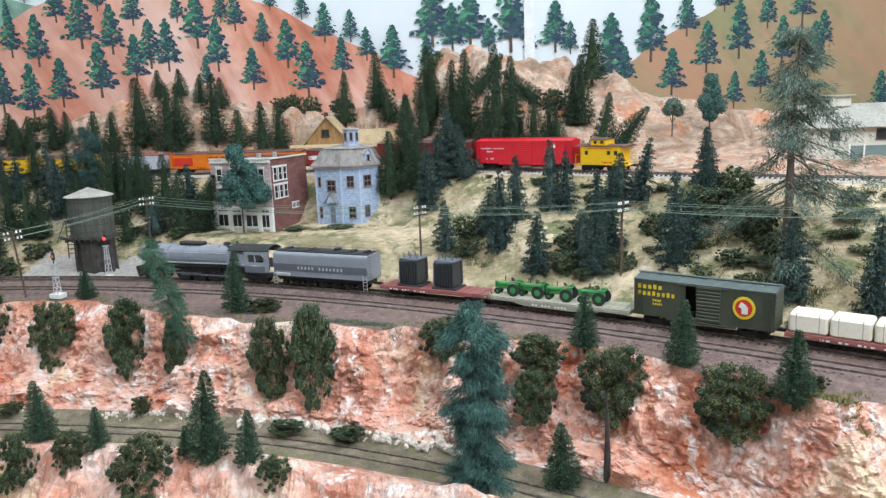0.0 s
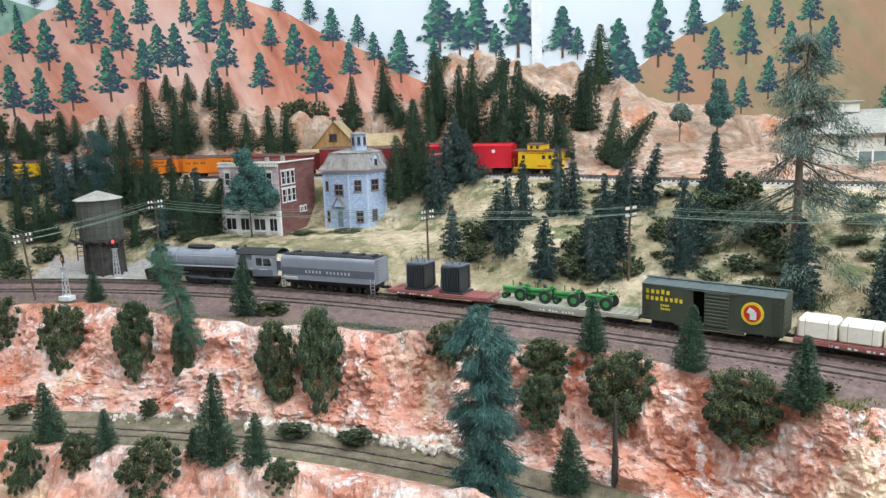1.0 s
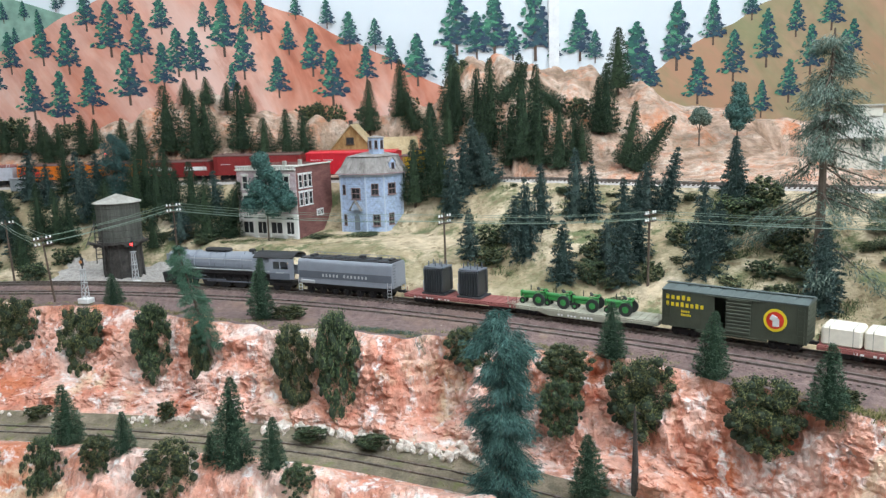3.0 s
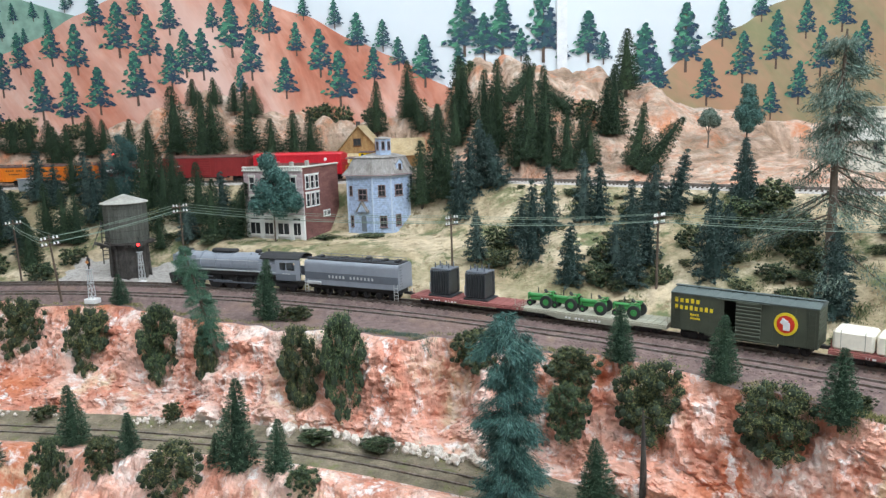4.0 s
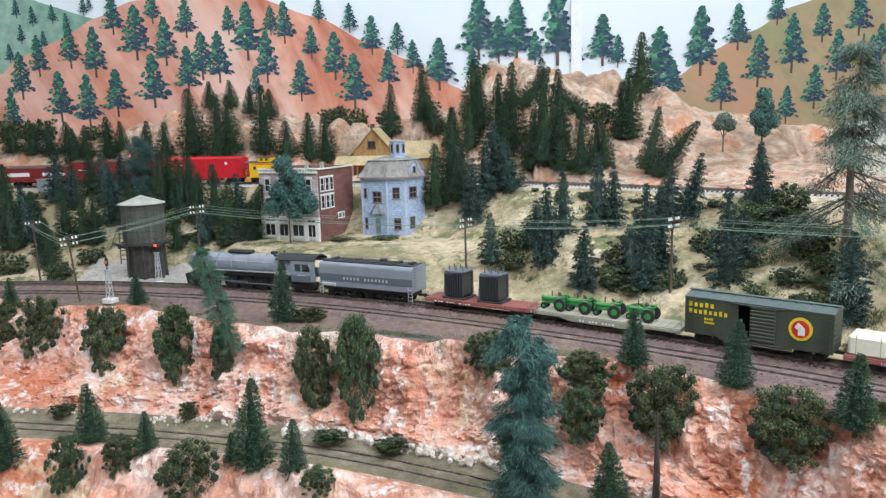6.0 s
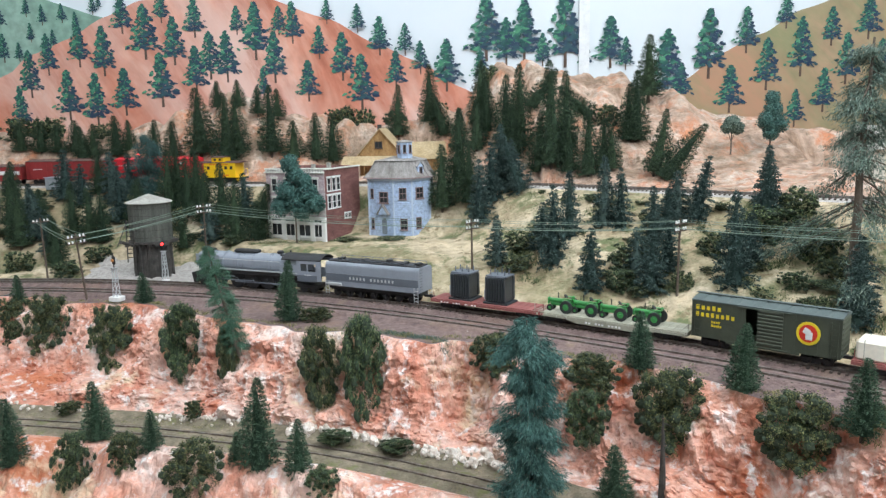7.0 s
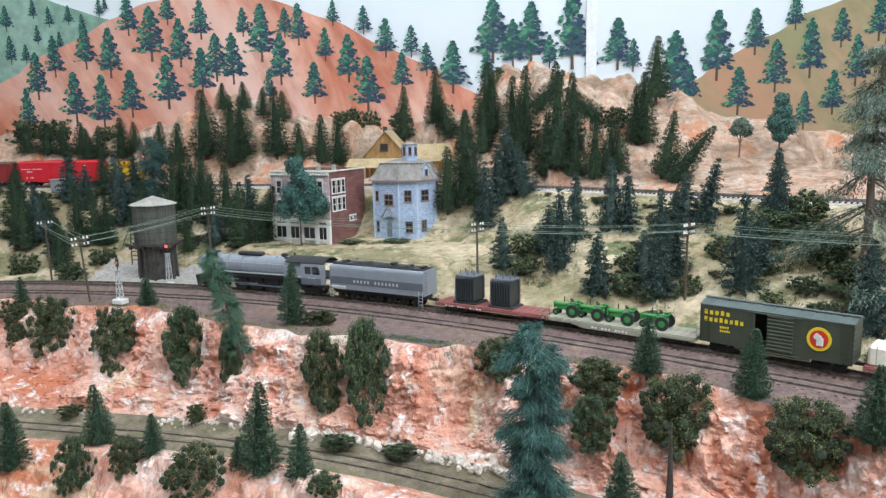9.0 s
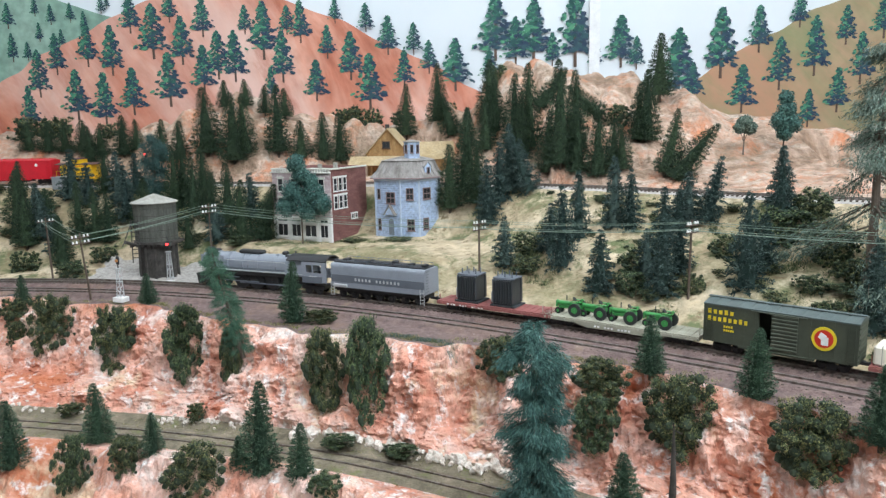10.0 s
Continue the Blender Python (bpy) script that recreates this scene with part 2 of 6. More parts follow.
PAINT_TREE = mat("painted_tree_green", ((0.018, 0.075, 0.070), (0.028, 0.115, 0.090), (0.050, 0.185, 0.125), (0.085, 0.28, 0.16)), 18, 0.85, island=0.8)
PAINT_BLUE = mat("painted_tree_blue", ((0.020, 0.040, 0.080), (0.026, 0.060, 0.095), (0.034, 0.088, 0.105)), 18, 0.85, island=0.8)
PAINT_TRUNK = plain("painted_trunk_brown", (0.10, 0.065, 0.05), 0.9)

# ---- building helpers ----


def part(name, bm, material, parent=None, label=""):
    """Links a bmesh as one mesh object, under a thing where one is given."""
    me = bpy.data.meshes.new(name)
    bm.to_mesh(me)
    bm.free()
    me.materials.append(material)
    ob = new(name, me)
    ob.parent = parent
    return tagged(ob, label)


def mesh(name, verts, faces, material, parent=None, label="", smooth=False):
    me = bpy.data.meshes.new(name)
    me.from_pydata([tuple(v) for v in verts], [], faces)
    me.materials.append(material)
    if smooth:
        me.polygons.foreach_set("use_smooth", [True] * len(me.polygons))
    me.update()
    ob = new(name, me)
    ob.parent = parent
    return tagged(ob, label)


def empty(name, label, category, group="", kind=""):
    ob = new(name)
    ob.empty_display_size = 0.01
    return tagged(ob, label, category, group, kind)


def box(bm, x, y, z, sx, sy, sz, bevel=0.0, turn=None):
    """A box by its centre and sizes, with softened edges."""
    m = Matrix.Translation((x, y, z))
    if turn is not None:
        m = m @ turn
    vs = bmesh.ops.create_cube(bm, size=1, matrix=m @ Matrix.Diagonal((sx, sy, sz, 1)))["verts"]
    if bevel:
        es = list({e for v in vs for e in v.link_edges})
        bmesh.ops.bevel(bm, geom=es, offset=bevel, segments=1, affect="EDGES", profile=0.7)
    return bm


def rod(bm, a, b, r, r2=None, seg=10):
    """A round bar from a to b."""
    a, b = Vector(a), Vector(b)
    d = b - a
    m = Matrix.Translation((a + b) / 2) @ d.to_track_quat("Z", "Y").to_matrix().to_4x4()
    bmesh.ops.create_cone(bm, cap_ends=True, segments=seg, radius1=r, radius2=r if r2 is None else r2, depth=d.length, matrix=m)
    return bm


def loft(bm, rings, close=True):
    """Skin between rings of equal length; the ends are capped."""
    vs = [[bm.verts.new(p) for p in ring] for ring in rings]
    n = len(vs[0])
    for a, b in zip(vs, vs[1:]):
        for i in range(n):
            bm.faces.new((a[i], a[(i + 1) % n], b[(i + 1) % n], b[i]))
    if close:
        bm.faces.new(list(reversed(vs[0])))
        bm.faces.new(vs[-1])
    bmesh.ops.recalc_face_normals(bm, faces=bm.faces)
    return bm


def B():
    return bmesh.new()



# ---- the land ----


def fbm(x, y, z=0.0, s=1.0, o=4):
    return noise.fractal(Vector((x * s, y * s, z * s)), 1.0, 2.1, o)


XS = np.concatenate((np.linspace(-1.55, -0.82, 60)[:-1], np.linspace(-0.82, 0.52, 640), np.linspace(0.52, 1.30, 70)[1:]))


def strip(name, rows, place, material, label, smooth=True):
    """A sheet over all columns: place(x, u) gives the point at the fraction u across."""
    vs, fs = [], []
    n = len(XS)
    for j in range(rows + 1):
        for x in XS:
            vs.append(place(float(x), j / rows))
    for j in range(rows):
        for i in range(n - 1):
            a = j * n + i
            fs.append((a, a + 1, a + n + 1, a + n))
    ob = mesh(name, vs, fs, material, None, label, smooth)
    return tagged(ob, kind="structure")


def rocky(x, y, z, amount):
    """How far a rock face stands out: buttresses, slabs, ledges and chips."""
    p = Vector((x, y, z))
    rib = (0.38 - abs(noise.noise(Vector((x * 8.5 + 3, y * 3, z * 3.5))))) * 0.050
    q = p + noise.noise_vector(p * 35) * 0.012
    v = noise.voronoi(Vector((q.x * 26, q.y * 18, q.z * 13)))[0]
    slab = min(0.55, v[1] - v[0]) * 0.024
    w = noise.voronoi(Vector((q.x * 95, q.y * 80, q.z * 70)))[0]
    chip = min(0.5, w[1] - w[0]) * 0.0095
    ledge = abs(noise.noise(Vector((x * 10, y * 8, z * 60)))) * 0.007
    fine = noise.noise(p * 260) * 0.0032
    return (rib + slab + chip + ledge + fine - 0.013) * amount


def front_place(x, u):
    y0, y1 = lower_y(x) - 0.40, lower_y(x) - 0.028
    y = y0 + (y1 - y0) * u
    z = front_z(x, y)
    k = min(1, (1 - u) * 6) * min(1, u * 5)
    z += k * (0.020 * max(-0.3, noise.noise(Vector((x * 11, y * 11, 3)))) + rocky(x, y, z * 2, 0.9))
    return (x, y + k * 0.01 * noise.noise(Vector((x * 40, z * 60, 1))), z)


def shelf_place(x, u):
    y = lower_y(x) - 0.028 + (foot_y(x) - lower_y(x) + 0.028) * u
    d = abs(y - lower_y(x))
    return (x, y, front_z(x, y) + 0.0010 * noise.noise(Vector((x * 90, y * 90, 0))) + 0.0012 * min(1, max(0, (0.024 - d) / 0.008)))


def cliff_place(x, u):
    y0, y1 = foot_y(x), cliff_y(x)
    y = y0 + (y1 - y0) * u
    z = front_z(x, y)
    k = min(1, u * 5) * min(1, (1 - u) * 7)
    d = rocky(x, y, z, 1.3) * k
    return (x - d * 0.45, y - d * 0.85, z + d * 0.35 + k * 0.002 * fbm(x, y, z, 60))


def bed_place(x, u):
    y0, y1 = cliff_y(x), main_y(x) + 0.028
    y = y0 + (y1 - y0) * u
    z = -0.008 + 0.0006 * noise.noise(Vector((x * 60, y * 60, 7)))
    for c in (main_y(x), near_y(x)):
        d = abs(y - c)
        z += 0.0048 * min(1, max(0, (0.026 - d) / 0.008))
    return (x, y, z)


def hill_place(x, u):
    y0, y1 = main_y(x) + 0.028, upper_y(x) - 0.03
    y = y0 + (y1 - y0) * u
    k = min(1, u * 8) * min(1, (1 - u) * 8)
    z = ground_z(x, y)
    k2 = k * (0.25 if -0.42 < x < 0.02 and 0.3 < u < 0.8 else 1)
    z += k2 * (0.012 * noise.noise(Vector((x * 8, y * 8, 2))) + 0.004 * fbm(x, y, 0, 30))
    return (x, y, z)


def upper_place(x, u):
    y = upper_y(x) - 0.03 + 0.06 * u
    d = abs(u - 0.5) * 0.06
    return (x, y, UP_Z + 0.0036 * min(1, max(0, (0.024 - d) / 0.008)) + 0.0005 * noise.noise(Vector((x * 60, y * 60, 7))))


def mountain_place(x, u):
    y0, y1 = upper_y(x) + 0.03, 1.94
    y = y0 + (y1 - y0) * u
    z = back_z(x, y)
    k = min(1, u * 6)
    gully = abs(noise.noise(Vector((x * 15, y * 3.0, 5)))) - 0.2
    z += k * (0.062 * gully * min(1, max(0, (z - 0.15) * 8)) + 0.010 * fbm(x, y, 0, 22) + 0.003 * noise.noise(Vector((x * 80, y * 80, 1))))
    return (x, y, z)


strip("ground", 70, front_place, ROCK, "rugged orange and white plaster rock in front of the shelf", False)
strip("ground", 14, shelf_place, SHELF_SOIL, "earthy shelf with olive grass that carries the lower track")
strip("ground", 80, cliff_place, ROCK, "steep orange and pink plaster cliff with white streaks", False)
strip("ground", 44, bed_place, BALLAST, "purple-brown ballast of the two main tracks")
strip("ground", 60, hill_place, SAND, "sandy hillside with patches of green ground cover")
strip("ground", 16, upper_place, GRAVEL, "grey gravel bed of the upper track")
strip("ground", 60, mountain_place, ROCK_PALE, "tan and orange plaster mountain with gullies")


def fascia_place(x, u):
    y = lower_y(x) - 0.40
    return (x, y, front_z(x, y) * (1 - u) - 1.1 * u)


def yard_place(x, u):
    """The levelled gravel under the water tower."""
    x = -0.505 + (x + 0.125) * 0.085 + 0.004 * math.sin(u * 19)
    v = 0.01 + 0.36 * u + 0.02 * math.sin(x * 120)
    y0, y1 = main_y(x) + 0.028, upper_y(x) - 0.03
    px, py, pz = hill_place(x, v)
    return (px, py, pz + 0.0012)


strip("fascia", 4, fascia_place, plain("fascia_board", (0.20, 0.16, 0.12), 0.6), "plain brown board that closes the front of the layout")
strip("ground", 20, yard_place, GRAVEL, "grey gravel yard beneath the water tower")


def sweep(bm, fn, xs, w, z0, h, off):
    """A bar of rectangular section along the line y = fn(x), set aside by off."""
    rings = []
    for x in xs:
        s = (fn(x + 0.004) - fn(x - 0.004)) / 0.008
        t = Vector((1, s, 0)).normalized()
        nrm = Vector((-t.y, t.x, 0))
        c = Vector((x, fn(x), 0)) + nrm * off
        rings.append([c + nrm * a + Vector((0, 0, z0 + b)) for a, b in ((-w, 0), (w, 0), (w, h), (-w, h))])
    return loft(bm, rings)


def track(fn, x0, x1, ztop, wood, label):
    """Two rails on ties along a line, top of rail at ztop."""
    t = empty("railway_track", label, "railway track", kind="structure")
    xs = np.arange(x0, x1, 0.02)
    for s in (-1, 1):
        bm = B()
        sweep(bm, fn, xs, 0.0011, ztop - 0.0022, 0.0022, s * 0.00825)
        part("rail", bm, RAIL, t)
    vs, fs = [], []
    x = x0
    while x < x1:
        s = (fn(x + 0.004) - fn(x - 0.004)) / 0.008
        c = Vector((x, fn(x), 0))
        tg = Vector((1, s, 0)).normalized()
        nr = Vector((-tg.y, tg.x, 0))
        k = len(vs)
        l = 0.0150 + random.uniform(-0.0008, 0.0008)
        for zz in (ztop - 0.0042, ztop - 0.0022):
            for a, b in ((-1, -1), (1, -1), (1, 1), (-1, 1)):
                vs.append(c + tg * 0.0013 * a + nr * l * b + Vector((0, 0, zz)))
        fs += [(k + 4, k + 5, k + 6, k + 7), (k, k + 1, k + 5, k + 4), (k + 1, k + 2, k + 6, k + 5), (k + 2, k + 3, k + 7, k + 6), (k + 3, k, k + 4, k + 7)]
        x += 0.0068 / math.sqrt(1 + s * s)
    tagged(mesh("ties", vs, fs, wood, t), kind="stuff")
    return t


track(main_y, -1.5, 0.75, 0.0, TIE, "main railway track with dark ties in brown ballast")
track(near_y, -1.5, 0.70, -0.0012, TIE, "rusty siding track beside the main line")
track(lower_y, -1.2, 0.45, -0.1052, TIE_PALE, "weathered track on the grassy shelf below the cliff")
track(upper_y, -1.5, 0.95, 0.1300, TIE, "upper railway track on grey gravel")

# ---- the room ----


def slab(name, x0, x1, y0, y1, z0, z1, m, label):
    bm = B()
    box(bm, (x0 + x1) / 2, (y0 + y1) / 2, (z0 + z1) / 2, x1 - x0, y1 - y0, z1 - z0)
    return tagged(part(name, bm, m, None, label), kind="structure")


slab("backdrop", -2.3, 2.3, 1.99, 2.05, -1.1, 1.55, SKY, "wall painted as a pale hazy sky")
slab("wall_left", -2.36, -2.3, -1.8, 2.05, -1.1, 1.55, WALL, "plain painted wall")
slab("wall_right", 2.3, 2.36, -1.8, 2.05, -1.1, 1.55, WALL, "plain painted wall")
slab("wall_behind", -2.36, 2.36, -1.86, -1.8, -1.1, 1.55, WALL, "plain painted wall")
slab("ceiling", -2.36, 2.36, -1.86, 2.05, 1.55, 1.6, WALL, "plain white ceiling")
slab("floor", -2.36, 2.36, -1.86, 2.05, -1.15, -1.1, FLOOR, "plain grey floor")
slab("trim", 0.345, 0.372, 1.978, 1.99, 0.2, 1.55, plain("strip_white", (0.74, 0.76, 0.77), 0.6), "pale grey upright strip on the painted wall")


def painted_hill(name, outline, y, m, label, thick=0.004):
    """A painted hill: a slightly raised layer on the wall with a soft uneven outline."""
    xs = np.linspace(outline[0][0], outline[-1][0], 160)
    bm = B()
    top = [Vector((x, y, knots(outline, x) + 0.006 * noise.noise(Vector((x * 9, 1, y))))) for x in xs]
    rings = []
    for p in top:
        rings.append([Vector((p.x, y, 0.0)), Vector((p.x, y, p.z)), Vector((p.x, y + thick, p.z)), Vector((p.x, y + thick, 0.0))])
    loft(bm, rings)
    return tagged(part(name, bm, m, None, label), kind="structure")


GREEN_LINE = ((-2.0, 0.80), (-1.5, 0.70), (-1.119, 0.60), (-0.893, 0.528), (-0.7, 0.40), (-0.5, 0.2))
RED_LINE = ((-2.0, 0.10), (-1.4, 0.24), (-1.154, 0.39), (-1.095, 0.435), (-0.987, 0.474), (-0.886, 0.528), (-0.787, 0.567), (-0.62, 0.60), (-0.453, 0.562), (-0.31, 0.512),
            (-0.181, 0.444), (-0.08, 0.399), (0.037, 0.33), (0.2, 0.22))
OLIVE_LINE = ((0.40, 0.15), (0.543, 0.257), (0.631, 0.342), (0.704, 0.391), (0.819, 0.451), (0.92, 0.505), (1.159, 0.596), (1.6, 0.72), (2.2, 0.8))
painted_hill("backdrop", GREEN_LINE, 1.985, HILL_GREEN, "distant green hill painted on the wall")
painted_hill("backdrop", RED_LINE, 1.980, HILL_RED, "rusty red hill painted on the wall")
painted_hill("backdrop", OLIVE_LINE, 1.985, HILL_OLIVE, "olive and orange hill painted on the wall")

# ---- trees ----


def crown(name, parent, m, n, style, seed):
    """A conifer crown one unit high and 0.4 across: whorls of uneven branches set with needles."""
    r = random.Random(seed)
    tiers, arms, rise, spread, long, w, rag = {"felt": (34, 16, 0.12, 0.65, 0.034, 0.0050, 0.10), "blue": (15, 10, -0.18, 0.70, 0.050, 0.0066, 0.22),
                                               "brush": (26, 15, 0.22, 0.40, 0.044, 0.0044, 0.09)}[style]
    vs, fs = [], []
    each = max(3, n // (tiers * arms))
    bend = (r.uniform(-0.02, 0.02), r.uniform(-0.02, 0.02))
    for j in range(tiers):
        for k in range(arms):
            u = min(0.99, (j + r.uniform(0, 0.9)) / tiers)
            a = 2 * math.pi * (k + r.random()) / arms
            lump = 1 + 1.5 * rag * noise.noise(Vector((math.cos(a) * 1.6, math.sin(a) * 1.6, u * 5 + seed * 3)))
            R = (0.2 * (1 - u) ** 0.72 * min(1, 0.72 + u * 3.0) + 0.008) * lump * r.uniform(1 - rag, 1.06 + rag)
            c = Vector((bend[0] * math.sin(u * 5), bend[1] * math.sin(u * 4), 0.05 + 0.93 * u))
            d = Vector((math.cos(a), math.sin(a), rise + r.gauss(0, 0.12)))
            for q in range(max(2, int(each * (1.35 - 0.8 * u)))):
                v = 0.30 + 0.70 * r.random() ** 0.75
                p = c + d * R * v + Vector((r.gauss(0, 1), r.gauss(0, 1), r.gauss(0, 0.8))) * 0.007
                t = (d * r.uniform(0.3, 1.0) + Vector((r.gauss(0, spread), r.gauss(0, spread), r.gauss(0, spread) + 0.25))).normalized()
                l = long * r.uniform(0.5, 1.1) * (1 - 0.45 * u)
                e = t.cross(Vector((r.gauss(0, 1), r.gauss(0, 1), r.gauss(0, 1)))).normalized() * w * (1 - 0.3 * u)
                b = len(vs)
                vs += [p, p + t * l * 0.5 - e, p + t * l, p + t * l * 0.5 + e]
                fs.append((b, b + 1, b + 2, b + 3))
    # the dense inside of the crown
    seg = 9
    k = len(vs)
    for j in range(9):
        u = j / 8
        for i in range(seg):
            a = 2 * math.pi * i / seg
            R = 0.2 * (1 - u) ** 0.8 * (0.47 + 0.2 * noise.noise(Vector((math.cos(a), math.sin(a), j * 0.9 + seed))))
            vs.append(Vector((math.cos(a) * R, math.sin(a) * R, 0.07 + 0.86 * u)))
    for j in range(8):
        for i in range(seg):
            fs.append((k + j * seg + i, k + j * seg + (i + 1) % seg, k + (j + 1) * seg + (i + 1) % seg, k + (j + 1) * seg + i))
    return mesh(name, vs, fs, m, parent)


def conifer(style, m, n, seed, label, group):
    t = empty("conifer_tree", label, "tree", group)
    bm = B()
    rod(bm, (0, 0, -0.05), (0, 0, 0.9), 0.022, 0.004, 7)
    part("trunk", bm, BARK, t)
    crown("crown", t, m, n, style, seed)
    t.location = (0, 0, -5)
    return t


def stand(kinds, rows, wider=1.12):
    """Sets trees on the land: place, height, width and lean in degrees."""
    for i, (x, y, h, w, lean) in enumerate(rows):
        t = kinds[i % len(kinds)]
        z = ground_z(x, y) - 0.004
        m = pose(x, y, z, random.uniform(-3, 3), lean, 0) @ pose(0, 0, 0, 0, 0, random.uniform(0, 360)) @ Matrix.Diagonal((w / 0.4 * wider, w / 0.4 * wider, h * 1.03, 1))
        copy_thing(t, m)


def drop(kinds):
    """Takes the patterns away again."""
    for t in kinds:
        for o in (*t.children_recursive, t):
            bpy.data.objects.remove(o)


FELTS = [conifer("felt", FELT, 9000, i, "dark green bottle-brush conifer on the rocky slope", "dark conifers") for i in range(6)]
BLUES = [conifer("blue", BLUE, 6000, 10 + i, "blue-green frosted model spruce on the sandy hillside", "blue spruces") for i in range(4)]
BRUSHES = [conifer("brush", BRUSH, 10500, 20 + i, "bristly dark green model fir on red rock", "bristly firs") for i in range(4)]
# behind
stand(FELTS, (
    (-0.97, 1.682, 0.065, 0.041, 0),
    (-0.924, 1.679, 0.071, 0.041, 0),
    (-0.886, 1.679, 0.071, 0.039, 0),
    (-0.842, 1.675, 0.075, 0.046, 0),
    (-0.792, 1.655, 0.074, 0.041, 0),
    (-0.738, 1.647, 0.091, 0.046, 0),
    (-0.714, 1.657, 0.071, 0.033, 0),
    (-0.594, 1.598, 0.086, 0.044, 0),
    (-0.533, 1.594, 0.144, 0.066, 0),
    (-0.467, 1.565, 0.147, 0.063, 0),
    (-0.45, 1.579, 0.127, 0.051, 0),
    (-0.377, 1.578, 0.145, 0.053, 0),
    (-0.327, 1.566, 0.082, 0.048, 0),
    (-0.282, 1.577, 0.104, 0.044, 0),
    (-0.255, 1.634, 0.108, 0.045, 0),
    (-0.528, 1.717, 0.063, 0.034, 0),
    (-0.478, 1.709, 0.063, 0.034, 0),
    (-0.43, 1.692, 0.065, 0.034, 0),
), 1.15)
stand(FELTS, (
    (-0.386, 1.695, 0.065, 0.042, 0),
    (-0.81, 1.636, 0.083, 0.048, 0),
    (-0.637, 1.608, 0.094, 0.047, 0),
), 1.0)
# above
stand(FELTS, (
    (-0.112, 1.676, 0.118, 0.044, 0),
    (-0.041, 1.693, 0.135, 0.047, 0),
    (-0.008, 1.67, 0.1, 0.051, -15),
    (0.021, 1.545, 0.093, 0.036, 0),
    (0.064, 1.479, 0.127, 0.045, 0),
    (0.109, 1.412, 0.141, 0.048, 0),
    (0.134, 1.397, 0.161, 0.049, 0),
    (0.159, 1.47, 0.095, 0.045, 35),
    (0.182, 1.317, 0.187, 0.059, 0),
    (0.276, 1.43, 0.088, 0.04, -48),
    (0.4, 1.501, 0.125, 0.055, 0),
    (0.342, 1.365, 0.131, 0.048, 0),
    (0.165, 1.346, 0.114, 0.045, 0),
    (0.209, 1.302, 0.11, 0.04, 0),
    (0.241, 1.282, 0.118, 0.043, 0),
    (0.272, 1.303, 0.088, 0.036, 0),
    (0.345, 1.251, 0.113, 0.04, 12),
    (0.346, 1.219, 0.117, 0.049, 38),
), 1.18)
# yard
stand(FELTS + BLUES[:2], (
    (-0.799, 1.346, 0.112, 0.045, 0),
    (-0.78, 1.393, 0.083, 0.036, 0),
    (-0.711, 1.301, 0.092, 0.04, 0),
    (-0.707, 1.365, 0.105, 0.038, 0),
    (-0.668, 1.347, 0.103, 0.037, 0),
    (-0.642, 1.343, 0.095, 0.035, 0),
    (-0.631, 1.401, 0.108, 0.043, 0),
    (-0.633, 1.456, 0.085, 0.04, 0),
    (-0.538, 1.404, 0.119, 0.043, 0),
    (-0.496, 1.384, 0.115, 0.043, 0),
    (-0.456, 1.362, 0.096, 0.046, 0),
    (-0.422, 1.356, 0.117, 0.048, 0),
    (-0.381, 1.295, 0.109, 0.044, 0),
    (-0.344, 1.283, 0.104, 0.049, 14),
    (-0.726, 1.447, 0.082, 0.04, 0),
    (-0.818, 1.427, 0.07, 0.035, 0),
    (-0.48, 1.303, 0.06, 0.034, 0),
    (-0.881, 1.478, 0.073, 0.036, 0),
))
stand(BLUES[2:] + FELTS[:3], (
    (-0.765, 1.461, 0.101, 0.049, 0),
    (-0.663, 1.446, 0.1, 0.044, 0),
    (-0.59, 1.379, 0.095, 0.047, 0),
    (-0.527, 1.421, 0.109, 0.048, 0),
    (-0.487, 1.42, 0.098, 0.044, 0),
    (-0.386, 1.379, 0.089, 0.042, 0),
    (-0.784, 1.369, 0.095, 0.046, 0),
    (-0.848, 1.41, 0.108, 0.048, 0),
    (-0.54, 1.342, 0.083, 0.045, 0),
    (-0.7, 1.468, 0.09, 0.041, 0),
    (-0.735, 1.332, 0.072, 0.041, 0),
    (-0.431, 1.309, 0.07, 0.04, 0),
))
# mid
stand(BLUES, (
    (0.05, 1.234, 0.11, 0.042, 0),
    (0.089, 1.278, 0.116, 0.039, 0),
    (0.123, 1.256, 0.106, 0.042, -18),
    (0.066, 1.048, 0.074, 0.032, 0),
    (0.142, 1.008, 0.116, 0.04, 0),
    (0.175, 1.074, 0.103, 0.036, 0),
    (0.181, 0.942, 0.085, 0.038, 0),
    (0.227, 1.076, 0.109, 0.038, 0),
    (0.247, 1.062, 0.091, 0.033, 0),
    (0.249, 0.904, 0.078, 0.038, 0),
    (0.276, 0.995, 0.086, 0.034, 0),
    (0.318, 1.031, 0.075, 0.04, 0),
    (0.339, 1.019, 0.094, 0.036, 12),
    (0.335, 0.86, 0.119, 0.042, 0),
    (0.417, 0.97, 0.097, 0.034, 0),
    (0.43, 0.761, 0.088, 0.036, 0),
))
stand(BLUES, (
    (0.481, 0.693, 0.101, 0.037, 0),
    (0.421, 0.749, 0.083, 0.036, 0),
    (0.43, 0.997, 0.077, 0.035, 0),
))
